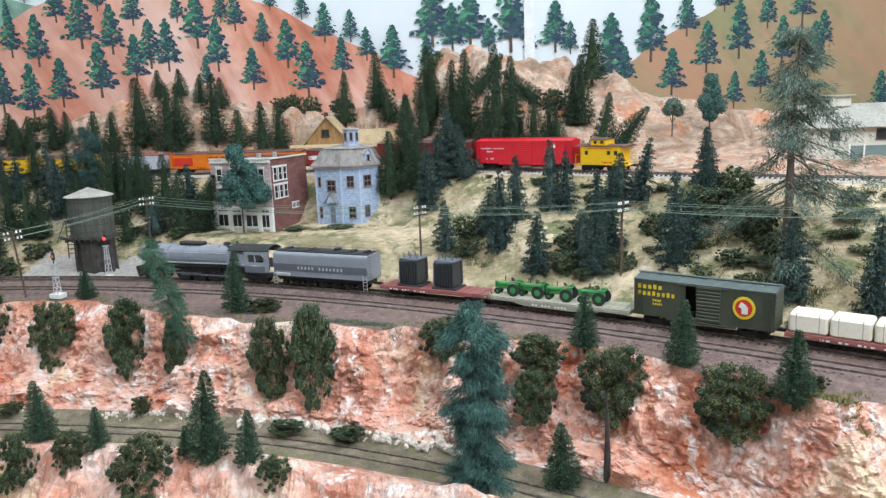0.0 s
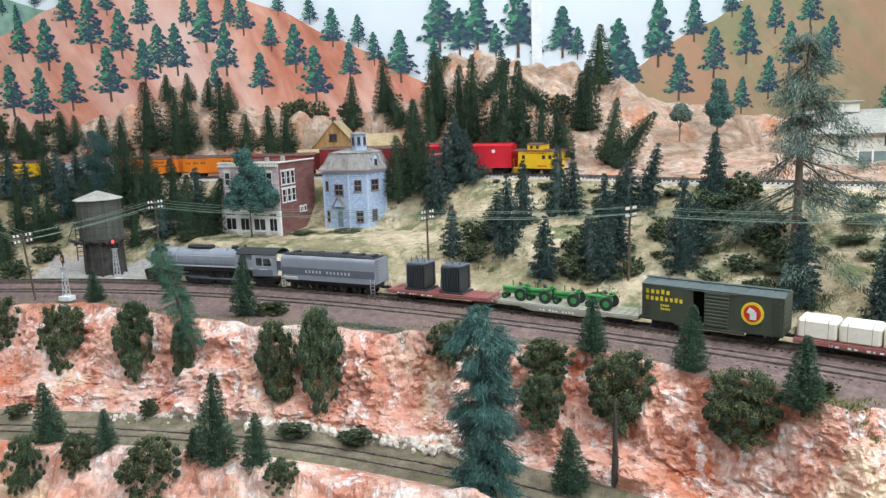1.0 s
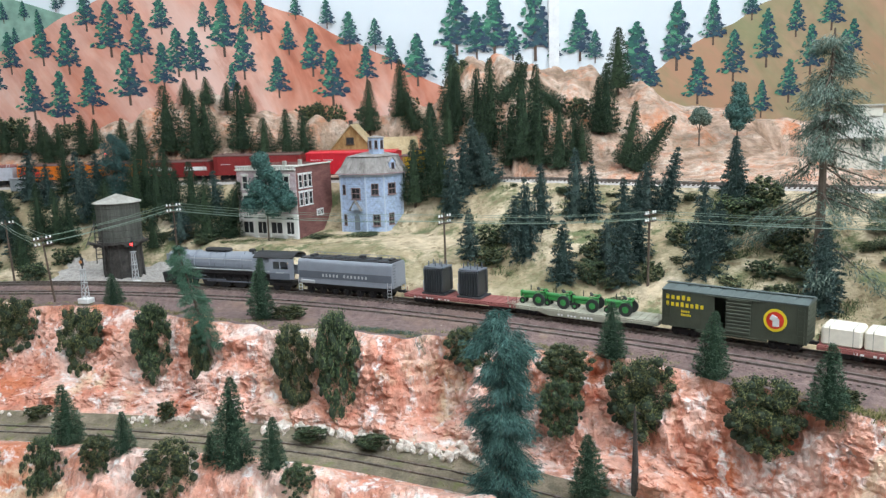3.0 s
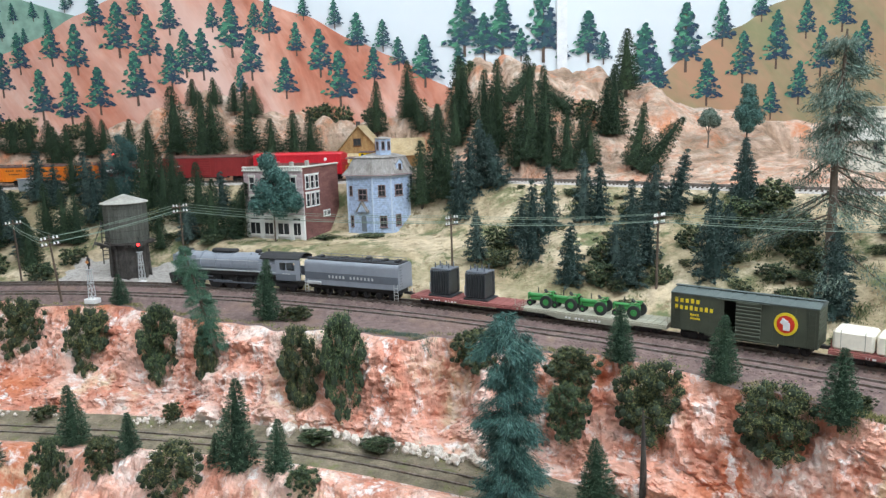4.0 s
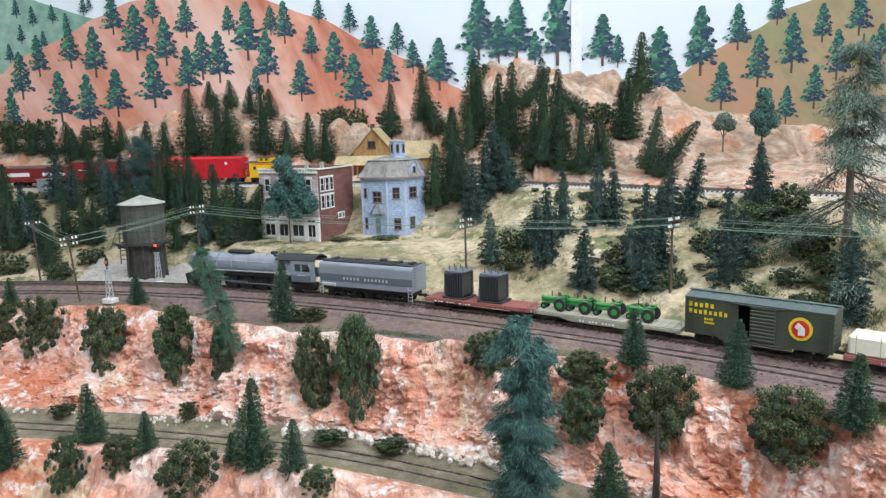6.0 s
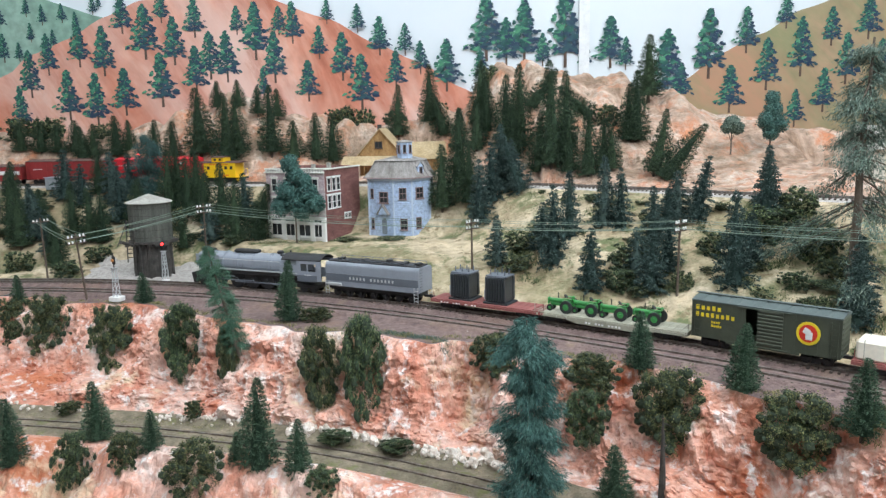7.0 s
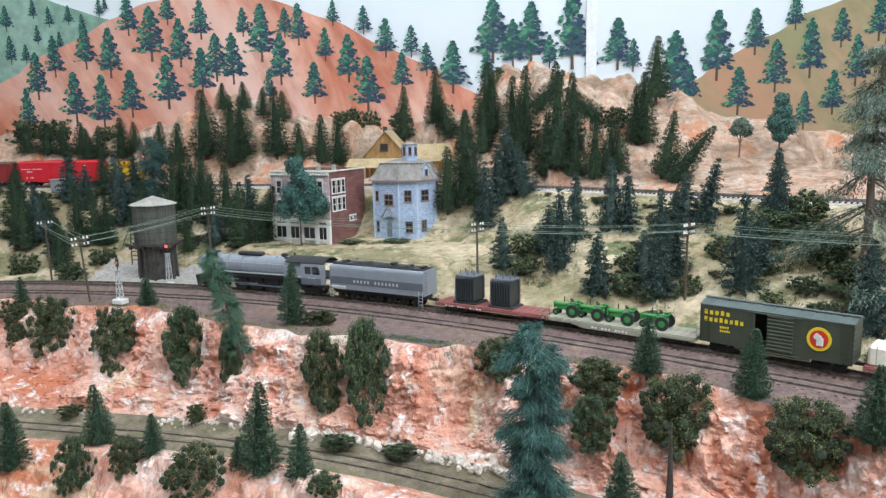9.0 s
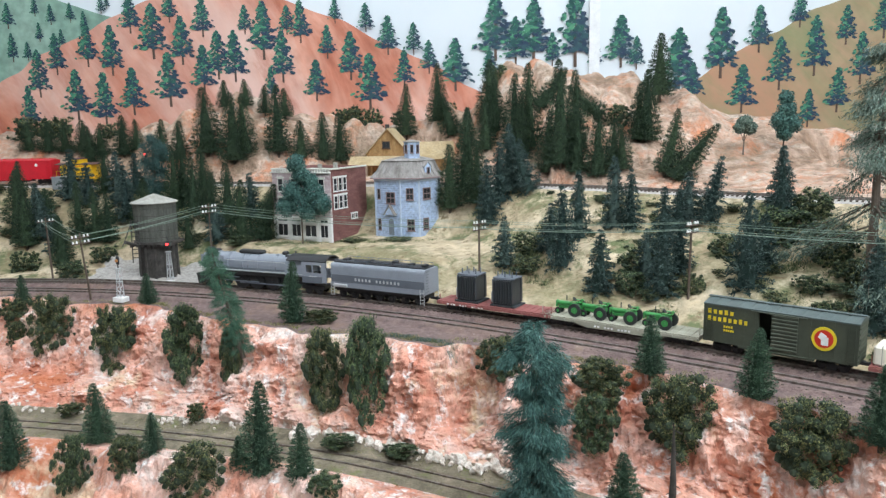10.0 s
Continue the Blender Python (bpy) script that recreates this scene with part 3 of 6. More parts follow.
# edge
stand(BRUSHES, (
    (-0.646, 1.067, 0.046, 0.021, 0),
    (-0.443, 1.029, 0.047, 0.025, 0),
    (-0.208, 0.912, 0.081, 0.031, 0),
    (0.186, 0.707, 0.061, 0.028, 0),
    (0.261, 0.638, 0.066, 0.03, 0),
    (0.327, 0.561, 0.066, 0.031, 0),
))
# shelf
stand(BRUSHES, (
    (-0.405, 0.782, 0.071, 0.032, 0),
    (-0.32, 0.729, 0.05, 0.022, 0),
    (-0.221, 0.698, 0.04, 0.017, 0),
    (-0.196, 0.69, 0.098, 0.037, 0),
    (-0.154, 0.676, 0.061, 0.026, 0),
    (-0.477, 0.738, 0.079, 0.033, 0),
    (0.14, 0.608, 0.066, 0.031, 0),
))
stand(FELTS, (
    (0.055, 1.435, 0.099, 0.049, 0),
    (0.074, 1.457, 0.112, 0.049, 0),
    (0.122, 1.387, 0.128, 0.049, 0),
    (0.213, 1.355, 0.146, 0.052, 0),
    (0.283, 1.295, 0.08, 0.04, 0),
    (0.33, 1.37, 0.105, 0.046, 0),
    (-0.013, 1.291, 0.115, 0.054, 0),
    (0.018, 1.302, 0.15, 0.054, 0),
    (0.034, 1.275, 0.112, 0.048, 0),
), 1.05)
stand(BLUES, (
    (0.071, 1.257, 0.106, 0.042, 0),
    (0.107, 1.277, 0.088, 0.039, 0),
    (0.133, 1.059, 0.073, 0.037, 0),
    (0.24, 0.941, 0.065, 0.033, 0),
    (0.277, 0.929, 0.071, 0.036, 0),
    (0.366, 0.888, 0.068, 0.034, 0),
    (0.303, 1.021, 0.063, 0.034, 0),
))
for group in (FELTS, BLUES, BRUSHES):
    drop(group)


def leaf_mass(name, m, n, seed, label, category, group, leaf=0.042, droop=0.0):
    """A leafy clump about one unit across: small leaves over several lumps, with a dark core for the shade inside."""
    r = random.Random(seed)
    lumps = []
    while len(lumps) < 150:
        c = Vector((r.uniform(-0.4, 0.4), r.uniform(-0.4, 0.4), r.uniform(-0.42, 0.42)))
        if (c.x / 0.40) ** 2 + (c.z / 0.44) ** 2 < 1:
            lumps.append((c, r.uniform(0.045, 0.105)))
    vs, fs = [], []
    for i in range(n):
        c, R = lumps[i % len(lumps)]
        d = Vector((r.gauss(0, 1), r.gauss(0, 1), r.gauss(0, 1))).normalized()
        p = c + d * R * r.uniform(0.60, 1.22)
        p.z -= droop * r.random()
        p.x *= 0.88 + 0.35 * p.z
        t = Vector((r.gauss(0, 1), r.gauss(0, 1), r.gauss(0, 1) - droop * 4)).normalized()
        w = t.cross(d + Vector((r.gauss(0, .5), r.gauss(0, .5), r.gauss(0, .5)))).normalized()
        l = leaf * r.uniform(0.5, 1.1)
        k = len(vs)
        vs += [p - t * l * 0.5, p + w * l * 0.3, p + t * l * 0.5, p - w * l * 0.3]
        fs.append((k, k + 1, k + 2, k + 3))
    t = empty(name, label, category, group)
    mesh("foliage", vs, fs, m, t)
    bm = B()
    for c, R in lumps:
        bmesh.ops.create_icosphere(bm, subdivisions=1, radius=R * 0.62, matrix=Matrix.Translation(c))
    part("twig_core", bm, SHADE_CORE, t)
    return t


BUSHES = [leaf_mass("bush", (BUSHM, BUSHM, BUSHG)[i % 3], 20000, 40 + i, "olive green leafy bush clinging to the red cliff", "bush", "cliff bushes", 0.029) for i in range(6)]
for i, (x, y, z, w, h) in enumerate((
    (-0.576, 1.012, -0.033, 0.068, 0.089), (-0.473, 0.982, -0.046, 0.063, 0.103), (-0.356, 0.932, -0.041, 0.059, 0.104), (-0.282, 0.892, -0.053, 0.036, 0.094),
    (-0.160, 0.842, -0.046, 0.051, 0.098), (-0.104, 0.819, -0.041, 0.057, 0.125), (-0.177, 0.929, -0.008, 0.050, 0.026), (-0.658, 1.062, -0.028, 0.042, 0.051),
    (-0.408, 0.733, -0.110, 0.036, 0.063), (-0.352, 0.735, -0.102, 0.039, 0.045), (-0.265, 0.700, -0.108, 0.066, 0.066), (-0.129, 0.664, -0.104, 0.036, 0.032),
    (-0.315, 0.845, -0.099, 0.025, 0.024), (-0.482, 0.869, -0.103, 0.032, 0.018), (-0.133, 0.773, -0.105, 0.044, 0.015), (0.047, 0.786, -0.018, 0.055, 0.051),
    (0.140, 0.718, -0.019, 0.057, 0.045), (0.133, 0.700, -0.056, 0.048, 0.057), (0.207, 0.673, -0.038, 0.071, 0.081), (0.292, 0.599, -0.029, 0.070, 0.073),
    (-0.063, 0.745, -0.104, 0.040, 0.014), (-0.631, 1.021, -0.053, 0.031, 0.047), (0.353, 0.581, -0.009, 0.027, 0.016),
)):
    # each bush stands out from the rock, towards the aisle
    d = max(0.0, rocky(x, y, z, 1.3)) if foot_y(x) < y < cliff_y(x) else 0.0
    k = 1 - (0.012 + 0.85 * d) / math.hypot(x, y)
    copy_thing(BUSHES[i % 6], pose(x * k, y * k, 0.236 + (z - 0.236) * k, -14, 0, random.uniform(-25, 25)) @ Matrix.Diagonal((w * 1.10, min(w, 0.055) * 1.05, h * 1.05, 1)))
drop(BUSHES)

# ---- rolling stock: a foot is 3.5 mm; x along the car, y away from the aisle, z from the rail ----
BLACK = plain("black_paint", (0.022, 0.022, 0.024), 0.55, 0, 0.3)
GREY_ENGINE = plain("engine_grey", (0.26, 0.285, 0.325), 0.42, 0, 0.12)
GREY_DARK = plain("engine_dark_grey", (0.12, 0.135, 0.16), 0.45, 0, 0.15)
SILVER = plain("silver_paint", (0.55, 0.57, 0.58), 0.4, 0.4, 0.1)
WHITE = plain("white_paint", (0.78, 0.78, 0.76), 0.6)
YELLOW = plain("yellow_lettering", (0.80, 0.62, 0.03), 0.6)
OLIVE = plain("dark_olive_paint", (0.060, 0.070, 0.048), 0.6, 0, 0.2)
OLIVE_ROOF = plain("dark_teal_grey_roof", (0.085, 0.11, 0.105), 0.6, 0, 0.25)
OXIDE = plain("oxide_red_paint", (0.28, 0.095, 0.085), 0.75, 0, 0.22)
WOODDECK = mat("weathered_deck_wood", ((0.26, 0.25, 0.19), (0.38, 0.37, 0.29), (0.48, 0.46, 0.37)), 70, 0.9, 0, 0.0003, 300, (8, 1, 1))
GREEN = plain("tractor_green", (0.040, 0.25, 0.060), 0.4, 0, 0.12)
RUBBER = plain("black_rubber", (0.025, 0.028, 0.027), 0.8, 0, 0.2)
CHARCOAL = plain("charcoal_enamel", (0.040, 0.045, 0.050), 0.45, 0, 0.25)
CREAM = mat("wrapped_lumber_cream", ((0.74, 0.68, 0.55), (0.80, 0.75, 0.63), (0.84, 0.80, 0.69)), 30, 0.6, 0, 0.0002, 150, grain=0.05)
RED = plain("bright_red_paint", (0.62, 0.015, 0.03), 0.5, 0, 0.1)
DARKRED = plain("dark_red_paint", (0.26, 0.022, 0.022), 0.6, 0, 0.18)
ORANGE = plain("orange_paint", (0.80, 0.22, 0.015), 0.5, 0, 0.1)
CABYELLOW = plain("caboose_yellow", (0.85, 0.52, 0.01), 0.5, 0, 0.08)
BROWN_ROOF = plain("brown_roof", (0.12, 0.06, 0.05), 0.7, 0, 0.2)
PALE_GREY = plain("pale_grey_paint", (0.55, 0.55, 0.60), 0.5)
EMBLEM_RED = plain("emblem_red", (0.65, 0.04, 0.02), 0.5)

WHEEL = B()
rod(WHEEL, (0, -0.0009, 0), (0, 0.0009, 0), 0.0052, None, 16)
rod(WHEEL, (0, -0.0014, 0), (0, 0.0014, 0), 0.0022, None, 10)
WHEEL_MESH = bpy.data.meshes.new("wheel")
WHEEL.to_mesh(WHEEL_MESH)
WHEEL_MESH.materials.append(BLACK)


def truck(parent, x, half=0.0098):
    """A two-axle truck with sprung side frames and four wheels."""
    bm = B()
    for s in (-1, 1):
        box(bm, x, s * 0.0110, 0.0058, 0.024, 0.0014, 0.0026, 0.0004)
        box(bm, x, s * 0.0112, 0.0036, 0.009, 0.0016, 0.0040, 0.0004)
        for e in (-1, 1):
            box(bm, x + e * half, s * 0.0114, 0.0052, 0.0042, 0.0020, 0.0042, 0.0005)
    box(bm, x, 0, 0.0065, 0.004, 0.022, 0.003, 0.0004)
    t = part("truck", bm, BLACK, parent)
    for e in (-1, 1):
        for s in (-1, 1):
            w = new("wheel", WHEEL_MESH)
            w.parent = t
            w.location = (x + e * half, s * 0.0083, 0.0052)
    return t


def couplers(parent, L):
    for s in (-1, 1):
        bm = B()
        box(bm, s * (L / 2 + 0.003), 0, 0.0095, 0.010, 0.003, 0.003, 0.0004)
        box(bm, s * (L / 2 + 0.0075), 0.0008, 0.0095, 0.003, 0.0042, 0.0040, 0.0005)
        part("coupler", bm, BLACK, parent)


def lettering(parent, x, z, y, count, w, h, m, gap=0.35, skip=()):
    """A row of plain bars the size of letters on the near side."""
    bm = B()
    for i in range(count):
        if i in skip:
            continue
        k = 0.85 if i % 3 else 1.0
        box(bm, x + i * w, y, z + h * k / 2, w * (1 - gap), 0.0004, h * k)
    return part("lettering", bm, m, parent)


def boxcar(L, z1, body_m, roof_m, label, name="boxcar", door=0.0, gap=0.0, ribs=14, ladder=True, W=0.0355):
    """A steel house car: hollow body with an opening where the door stands open, roof panels, ladders, door, running board."""
    c = empty(name, label, "train car")
    z0, t = 0.0105, 0.0008
    a, b = door - 0.012 - gap, door - 0.012
    bm = B()
    box(bm, 0, W / 2 - t / 2, (z0 + z1) / 2, L, t, z1 - z0, 0.0002)
    for s in (-1, 1):
        box(bm, s * (L / 2 - t / 2), 0, (z0 + z1) / 2, t, W - 2 * t, z1 - z0, 0.0002)
        for k in range(7):
            box(bm, s * (L / 2 + 0.0002), 0, z0 + (k + 0.7) * (z1 - z0) / 7.6, 0.0010, W * 0.86, 0.0016, 0.0004)
    box(bm, 0, 0, z0 + 0.0006, L - 2 * t, W - 2 * t, 0.0012)
    if gap:
        box(bm, (-L / 2 + a) / 2, -W / 2 + t / 2, (z0 + z1) / 2, a + L / 2, t, z1 - z0, 0.0002)
        box(bm, (L / 2 + b) / 2, -W / 2 + t / 2, (z0 + z1) / 2, L / 2 - b, t, z1 - z0, 0.0002)
        box(bm, (a + b) / 2, -W / 2 + t / 2, z1 - 0.001, gap, t, 0.002)
    else:
        box(bm, 0, -W / 2 + t / 2, (z0 + z1) / 2, L, t, z1 - z0, 0.0002)
    for k in range(ribs + 1):
        x = -L / 2 + k * L / ribs
        if door - 0.014 - gap < x < door + 0.014:
            continue
        box(bm, x, -W / 2 - 0.00012, (z0 + z1) / 2, 0.0006, 0.0005, z1 - z0)
    box(bm, 0, -W / 2 - 0.0002, z0 - 0.0008, L * 0.5, 0.0008, 0.0024)
    part("body", bm, body_m, c)
    # roof
    bm = B()
    h = 0.0034
    prof = [(-W / 2 - 0.0006, z1 - 0.0006), (-W / 2 - 0.0006, z1 + 0.0006), (0, z1 + h), (W / 2 + 0.0006, z1 + 0.0006), (W / 2 + 0.0006, z1 - 0.0006)]
    loft(bm, [[Vector((x, p, q)) for p, q in prof] for x in (-L / 2 - 0.0006, L / 2 + 0.0006)])
    for k in range(12):
        x = -L / 2 + (k + 0.5) * L / 12
        for s in (-1, 1):
            box(bm, x, s * W / 4, z1 + h * 0.58, L / 15, W * 0.40, 0.0008, 0.0003, Euler((-s * math.atan2(h, W / 2), 0, 0)).to_matrix().to_4x4())
    part("roof", bm, roof_m, c)
    bm = B()
    box(bm, 0, 0, z1 + h + 0.0012, L + 0.004, 0.0055, 0.0007, 0.0002)
    for k in range(9):
        box(bm, -L / 2 + (k + 0.5) * L / 9, 0, z1 + h + 0.0005, 0.0008, 0.005, 0.0012)
    part("running_board", bm, roof_m, c)
    # door
    bm = B()
    lo, hi = z0 + 0.0012, z1 - 0.0014
    prof = [(-W / 2 - 0.0002, hi), (-W / 2 - 0.0002, lo)]
    for k in range(10):
        za, zb = lo + (hi - lo) * k / 10, lo + (hi - lo) * (k + 1) / 10
        prof += [(-W / 2 - 0.0008, za), (-W / 2 - 0.0008, za * 0.7 + zb * 0.3), (-W / 2 - 0.0016, za * 0.6 + zb * 0.4), (-W / 2 - 0.0016, za * 0.2 + zb * 0.8)]
    prof.append((-W / 2 - 0.0008, hi))
    loft(bm, [[Vector((x, p, q)) for p, q in prof] for x in (door - 0.012, door + 0.012)])
    part("door", bm, body_m, c)
    bm = B()
    box(bm, door - 0.006, -W / 2 - 0.0008, z0 - 0.0004, 0.052, 0.0014, 0.0009, 0.0002)
    part("door_track", bm, body_m, c)
    bm = B()
    box(bm, door - 0.006, -W / 2 - 0.0008, z1 - 0.0012, 0.052, 0.0014, 0.0009, 0.0002)
    part("door_track", bm, body_m, c)
    if ladder:
        for x in (-L / 2 + 0.004, L / 2 - 0.0075):
            bm = B()
            for k in range(7):
                box(bm, x + 0.002, -W / 2 - 0.0013, z0 + 0.003 + k * 0.0048, 0.0062, 0.0004, 0.0005)
            for s in (-0.001, 0.005):
                box(bm, x + s, -W / 2 - 0.0009, z0 + 0.017, 0.0004, 0.0009, 0.033)
            part("ladder", bm, body_m, c)
    for s in (-1, 1):
        truck(c, s * (L / 2 - 0.022))
    couplers(c, L)
    bm = B()
    box(bm, -0.004, 0, 0.008, L * 0.5, 0.004, 0.004)
    rod(bm, (0.008, 0.004, 0.0075), (0.026, 0.004, 0.0075), 0.0036, None, 10)
    part("underframe", bm, BLACK, c)
    return c


def flatcar(L, deck_m, side_m, label, belly=0.0):
    """A flat car: planked deck, side sills with stake pockets, trucks."""
    c = empty("flatcar", label, "train car")
    W = 0.0345
    n = int(L / 0.0028)
    bm = B()
    box(bm, 0, 0, 0, L / n * 0.9, W, 0.0012)
    first = part("plank", bm, deck_m, c)
    for k in range(n):
        p = first if k == 0 else new("plank", first.data)
        p.parent = c
        p.location = (-L / 2 + (k + 0.5) * L / n, 0, 0.0120 + 0.0002 * ((k * 7) % 3))
    for s in (-1, 1):
        bm = B()
        d = 0.0030
        prof = [(-L / 2, 0.0114), (L / 2, 0.0114), (L / 2, 0.0114 - d), (L / 2 - 0.045, 0.0114 - d), (L / 2 - 0.06, 0.0114 - d - belly),
                (-L / 2 + 0.06, 0.0114 - d - belly), (-L / 2 + 0.045, 0.0114 - d), (-L / 2, 0.0114 - d)]
        loft(bm, [[Vector((x, s * (W / 2) + o, z)) for x, z in prof] for o in (-0.0007, 0.0007)])
        k = -L / 2 + 0.008
        while k < L / 2:
            box(bm, k, s * (W / 2 + 0.0012), 0.0104, 0.0018, 0.0014, 0.0024, 0.0002)
            k += 0.0125
        part("side_sill", bm, side_m, c)
    bm = B()
    box(bm, 0, 0, 0.0088, L * 0.9, 0.008, 0.005)
    for s in (-1, 1):
        box(bm, s * (L / 2 - 0.0006), 0, 0.0100, 0.0012, W, 0.0036, 0.0002)
        rod(bm, (s * (L / 2 - 0.001), -0.011, 0.012), (s * (L / 2 - 0.001), -0.011, 0.021), 0.0004, None, 6)
    part("underframe", bm, side_m, c)
    for s in (-1, 1):
        truck(c, s * (L / 2 - 0.024))
    couplers(c, L)
    return c


def on_line(fn, x, z=0.0):
    """The pose of a car whose middle stands at x on a line."""
    return pose(x, fn(x), z, 0, 0, math.degrees(math.atan((fn(x + 0.05) - fn(x - 0.05)) / 0.1)))


def arc(y0, z0, r, a0, a1, n):
    return [(y0 + r * math.cos(radians(a0 + (a1 - a0) * i / n)), z0 + r * math.sin(radians(a0 + (a1 - a0) * i / n))) for i in range(n + 1)]


def lathe_x(bm, prof, z, seg=26):
    """Turned about an axis along x at height z: (x, radius) pairs."""
    return loft(bm, [[Vector((x, r * math.cos(2 * math.pi * i / seg), z + r * math.sin(2 * math.pi * i / seg))) for i in range(seg)] for x, r in prof])


def steam_engine():
    """A streamlined grey 4-8-4 with smoke lifters; its front points to -x."""
    e = empty("steam_locomotive", "two-tone grey model steam locomotive standing on the main track", "locomotive")
    bm = B()
    lathe_x(bm, ((-0.116, 0.0100), (-0.115, 0.0124), (-0.080, 0.0132), (-0.040, 0.0136), (0.0, 0.0142), (0.03, 0.0146), (0.056, 0.0146)), 0.0350)
    for x in (-0.092, -0.070, -0.045, -0.02, 0.006, 0.03):
        lathe_x(bm, ((x - 0.0006, 0.0139), (x - 0.0005, 0.0146), (x + 0.0005, 0.0146), (x + 0.0006, 0.0139)), 0.0352)
    part("boiler", bm, GREY_ENGINE, e, "grey boiler jacket with bands")
    bm = B()
    lathe_x(bm, ((-0.1215, 0.003), (-0.1205, 0.0075), (-0.118, 0.0112), (-0.1155, 0.0118)), 0.0350)
    rod(bm, (-0.124, 0, 0.039), (-0.120, 0, 0.039), 0.0028, None, 12)
    part("smokebox_front", bm, GREY_DARK, e)
    bm = B()
    box(bm, -0.102, 0, 0.0502, 0.020, 0.010, 0.0042, 0.0012)
    rod(bm, (-0.105, 0, 0.05), (-0.105, 0, 0.0545), 0.0040, 0.0036, 12)
    part("smokestack", bm, BLACK, e)
    bm = B()
    box(bm, -0.036, 0, 0.0510, 0.040, 0.0125, 0.0050, 0.0020)
    part("sand_dome", bm, BLACK, e, "long black dome casing")
    bm = B()
    box(bm, 0.018, 0, 0.0512, 0.008, 0.008, 0.005, 0.0015)
    rod(bm, (0.032, 0.004, 0.048), (0.032, 0.004, 0.054), 0.0012, None, 8)
    rod(bm, (0.022, -0.006, 0.048), (0.044, -0.006, 0.049), 0.0018, None, 8)
    part("steam_dome", bm, BLACK, e)
    for s in (-1, 1):
        bm = B()
        box(bm, -0.094, s * 0.0160, 0.0375, 0.040, 0.0008, 0.0170, 0.0003)
        part("smoke_deflector", bm, GREY_ENGINE, e)
        bm = B()
        box(bm, -0.026, s * 0.0150, 0.0268, 0.164, 0.0050, 0.0010, 0.0002)
        box(bm, -0.026, s * 0.0172, 0.0266, 0.164, 0.0006, 0.0012, 0.0002)
        part("running_board", bm, SILVER, e)
        bm = B()
        rod(bm, (-0.108, s * 0.0150, 0.0125), (-0.084, s * 0.0150, 0.0125), 0.0060, None, 16)
        rod(bm, (-0.108, s * 0.0155, 0.0205), (-0.086, s * 0.0155, 0.0205), 0.0035, None, 12)
        part("cylinder", bm, BLACK, e)
        bm = B()
        box(bm, -0.012, s * 0.0150, 0.0100, 0.076, 0.0009, 0.0018, 0.0003)
        box(bm, -0.055, s * 0.0160, 0.0122, 0.075, 0.0009, 0.0014, 0.0003)
        box(bm, -0.068, s * 0.0140, 0.0168, 0.034, 0.0012, 0.0014, 0.0003)
        part("side_rod", bm, GREY_DARK, e)
        for k in range(4):
            bm = B()
            x = -0.050 + k * 0.0252
            rod(bm, (x, s * 0.0074, 0.0118), (x, s * 0.0094, 0.0118), 0.0118, None, 28)
            rod(bm, (x, s * 0.0094, 0.0118), (x, s * 0.0100, 0.0118), 0.0102, 0.0098, 28)
            rod(bm, (x, s * 0.0090, 0.0118), (x, s * 0.0128, 0.0118), 0.0030, None, 12)
            part("driving_wheel", bm, BLACK, e)
        for x in (-0.110, -0.086, 0.058, 0.074):
            bm = B()
            rod(bm, (x, s * 0.0074, 0.0055), (x, s * 0.0094, 0.0055), 0.0055, None, 18)
            rod(bm, (x, s * 0.0094, 0.0055), (x, s * 0.0110, 0.0055), 0.0022, None, 10)
            part("truck_wheel", bm, BLACK, e)
    bm = B()
    box(bm, -0.019, 0, 0.0190, 0.193, 0.016, 0.008, 0.001)
    box(bm, -0.021, 0, 0.0235, 0.168, 0.031, 0.006, 0.001)
    box(bm, -0.021, 0, 0.0160, 0.168, 0.012, 0.012, 0.001)
    box(bm, 0.045, 0, 0.0225, 0.034, 0.024, 0.010, 0.002)
    box(bm, 0.066, 0, 0.0095, 0.036, 0.024, 0.005, 0.001)
    part("frame", bm, BLACK, e)
    bm = B()
    loft(bm, [[Vector((-0.117, y, z)) for y, z in ((-0.014, 0.020), (0.014, 0.020), (0.014, 0.004), (-0.014, 0.004))],
              [Vector((-0.126, y, z)) for y, z in ((-0.014, 0.018), (0.014, 0.018), (0.010, 0.003), (-0.010, 0.003))]])
    box(bm, -0.128, 0, 0.011, 0.006, 0.004, 0.004, 0.0005)
    part("pilot", bm, BLACK, e)
    for s in (-1, 1):
        bm = B()
        rod(bm, (-0.110, s * 0.0140, 0.0405), (0.026, s * 0.0152, 0.0405), 0.0003, None, 6)
        for k in range(7):
            x = -0.106 + k * 0.0215
            rod(bm, (x, s * 0.0118, 0.0402), (x, s * 0.0146, 0.0405), 0.0003, None, 5)
        part("handrail", bm, SILVER, e)
        bm = B()
        rod(bm, (-0.070, s * 0.0146, 0.0300), (0.026, s * 0.0158, 0.0300), 0.0006, None, 6)
        rod(bm, (-0.036, s * 0.0060, 0.0500), (-0.036, s * 0.0150, 0.0300), 0.0005, None, 6)
        rod(bm, (0.010, s * 0.0060, 0.0500), (0.010, s * 0.0156, 0.0300), 0.0005, None, 6)
        part("pipe", bm, GREY_DARK, e)
    # firebox and cab
    bm = B()
    ring = [(-0.0165, 0.024), (-0.0165, 0.038)] + [(-y, z) for y, z in arc(0, 0.0350, 0.0150, 12, 168, 10)] + [(0.0165, 0.038), (0.0165, 0.024)]
    loft(bm, [[Vector((x, y, z)) for y, z in ring] for x in (0.026, 0.058)])
    part("firebox", bm, GREY_ENGINE, e)
    bm = B()
    t = 0.0009
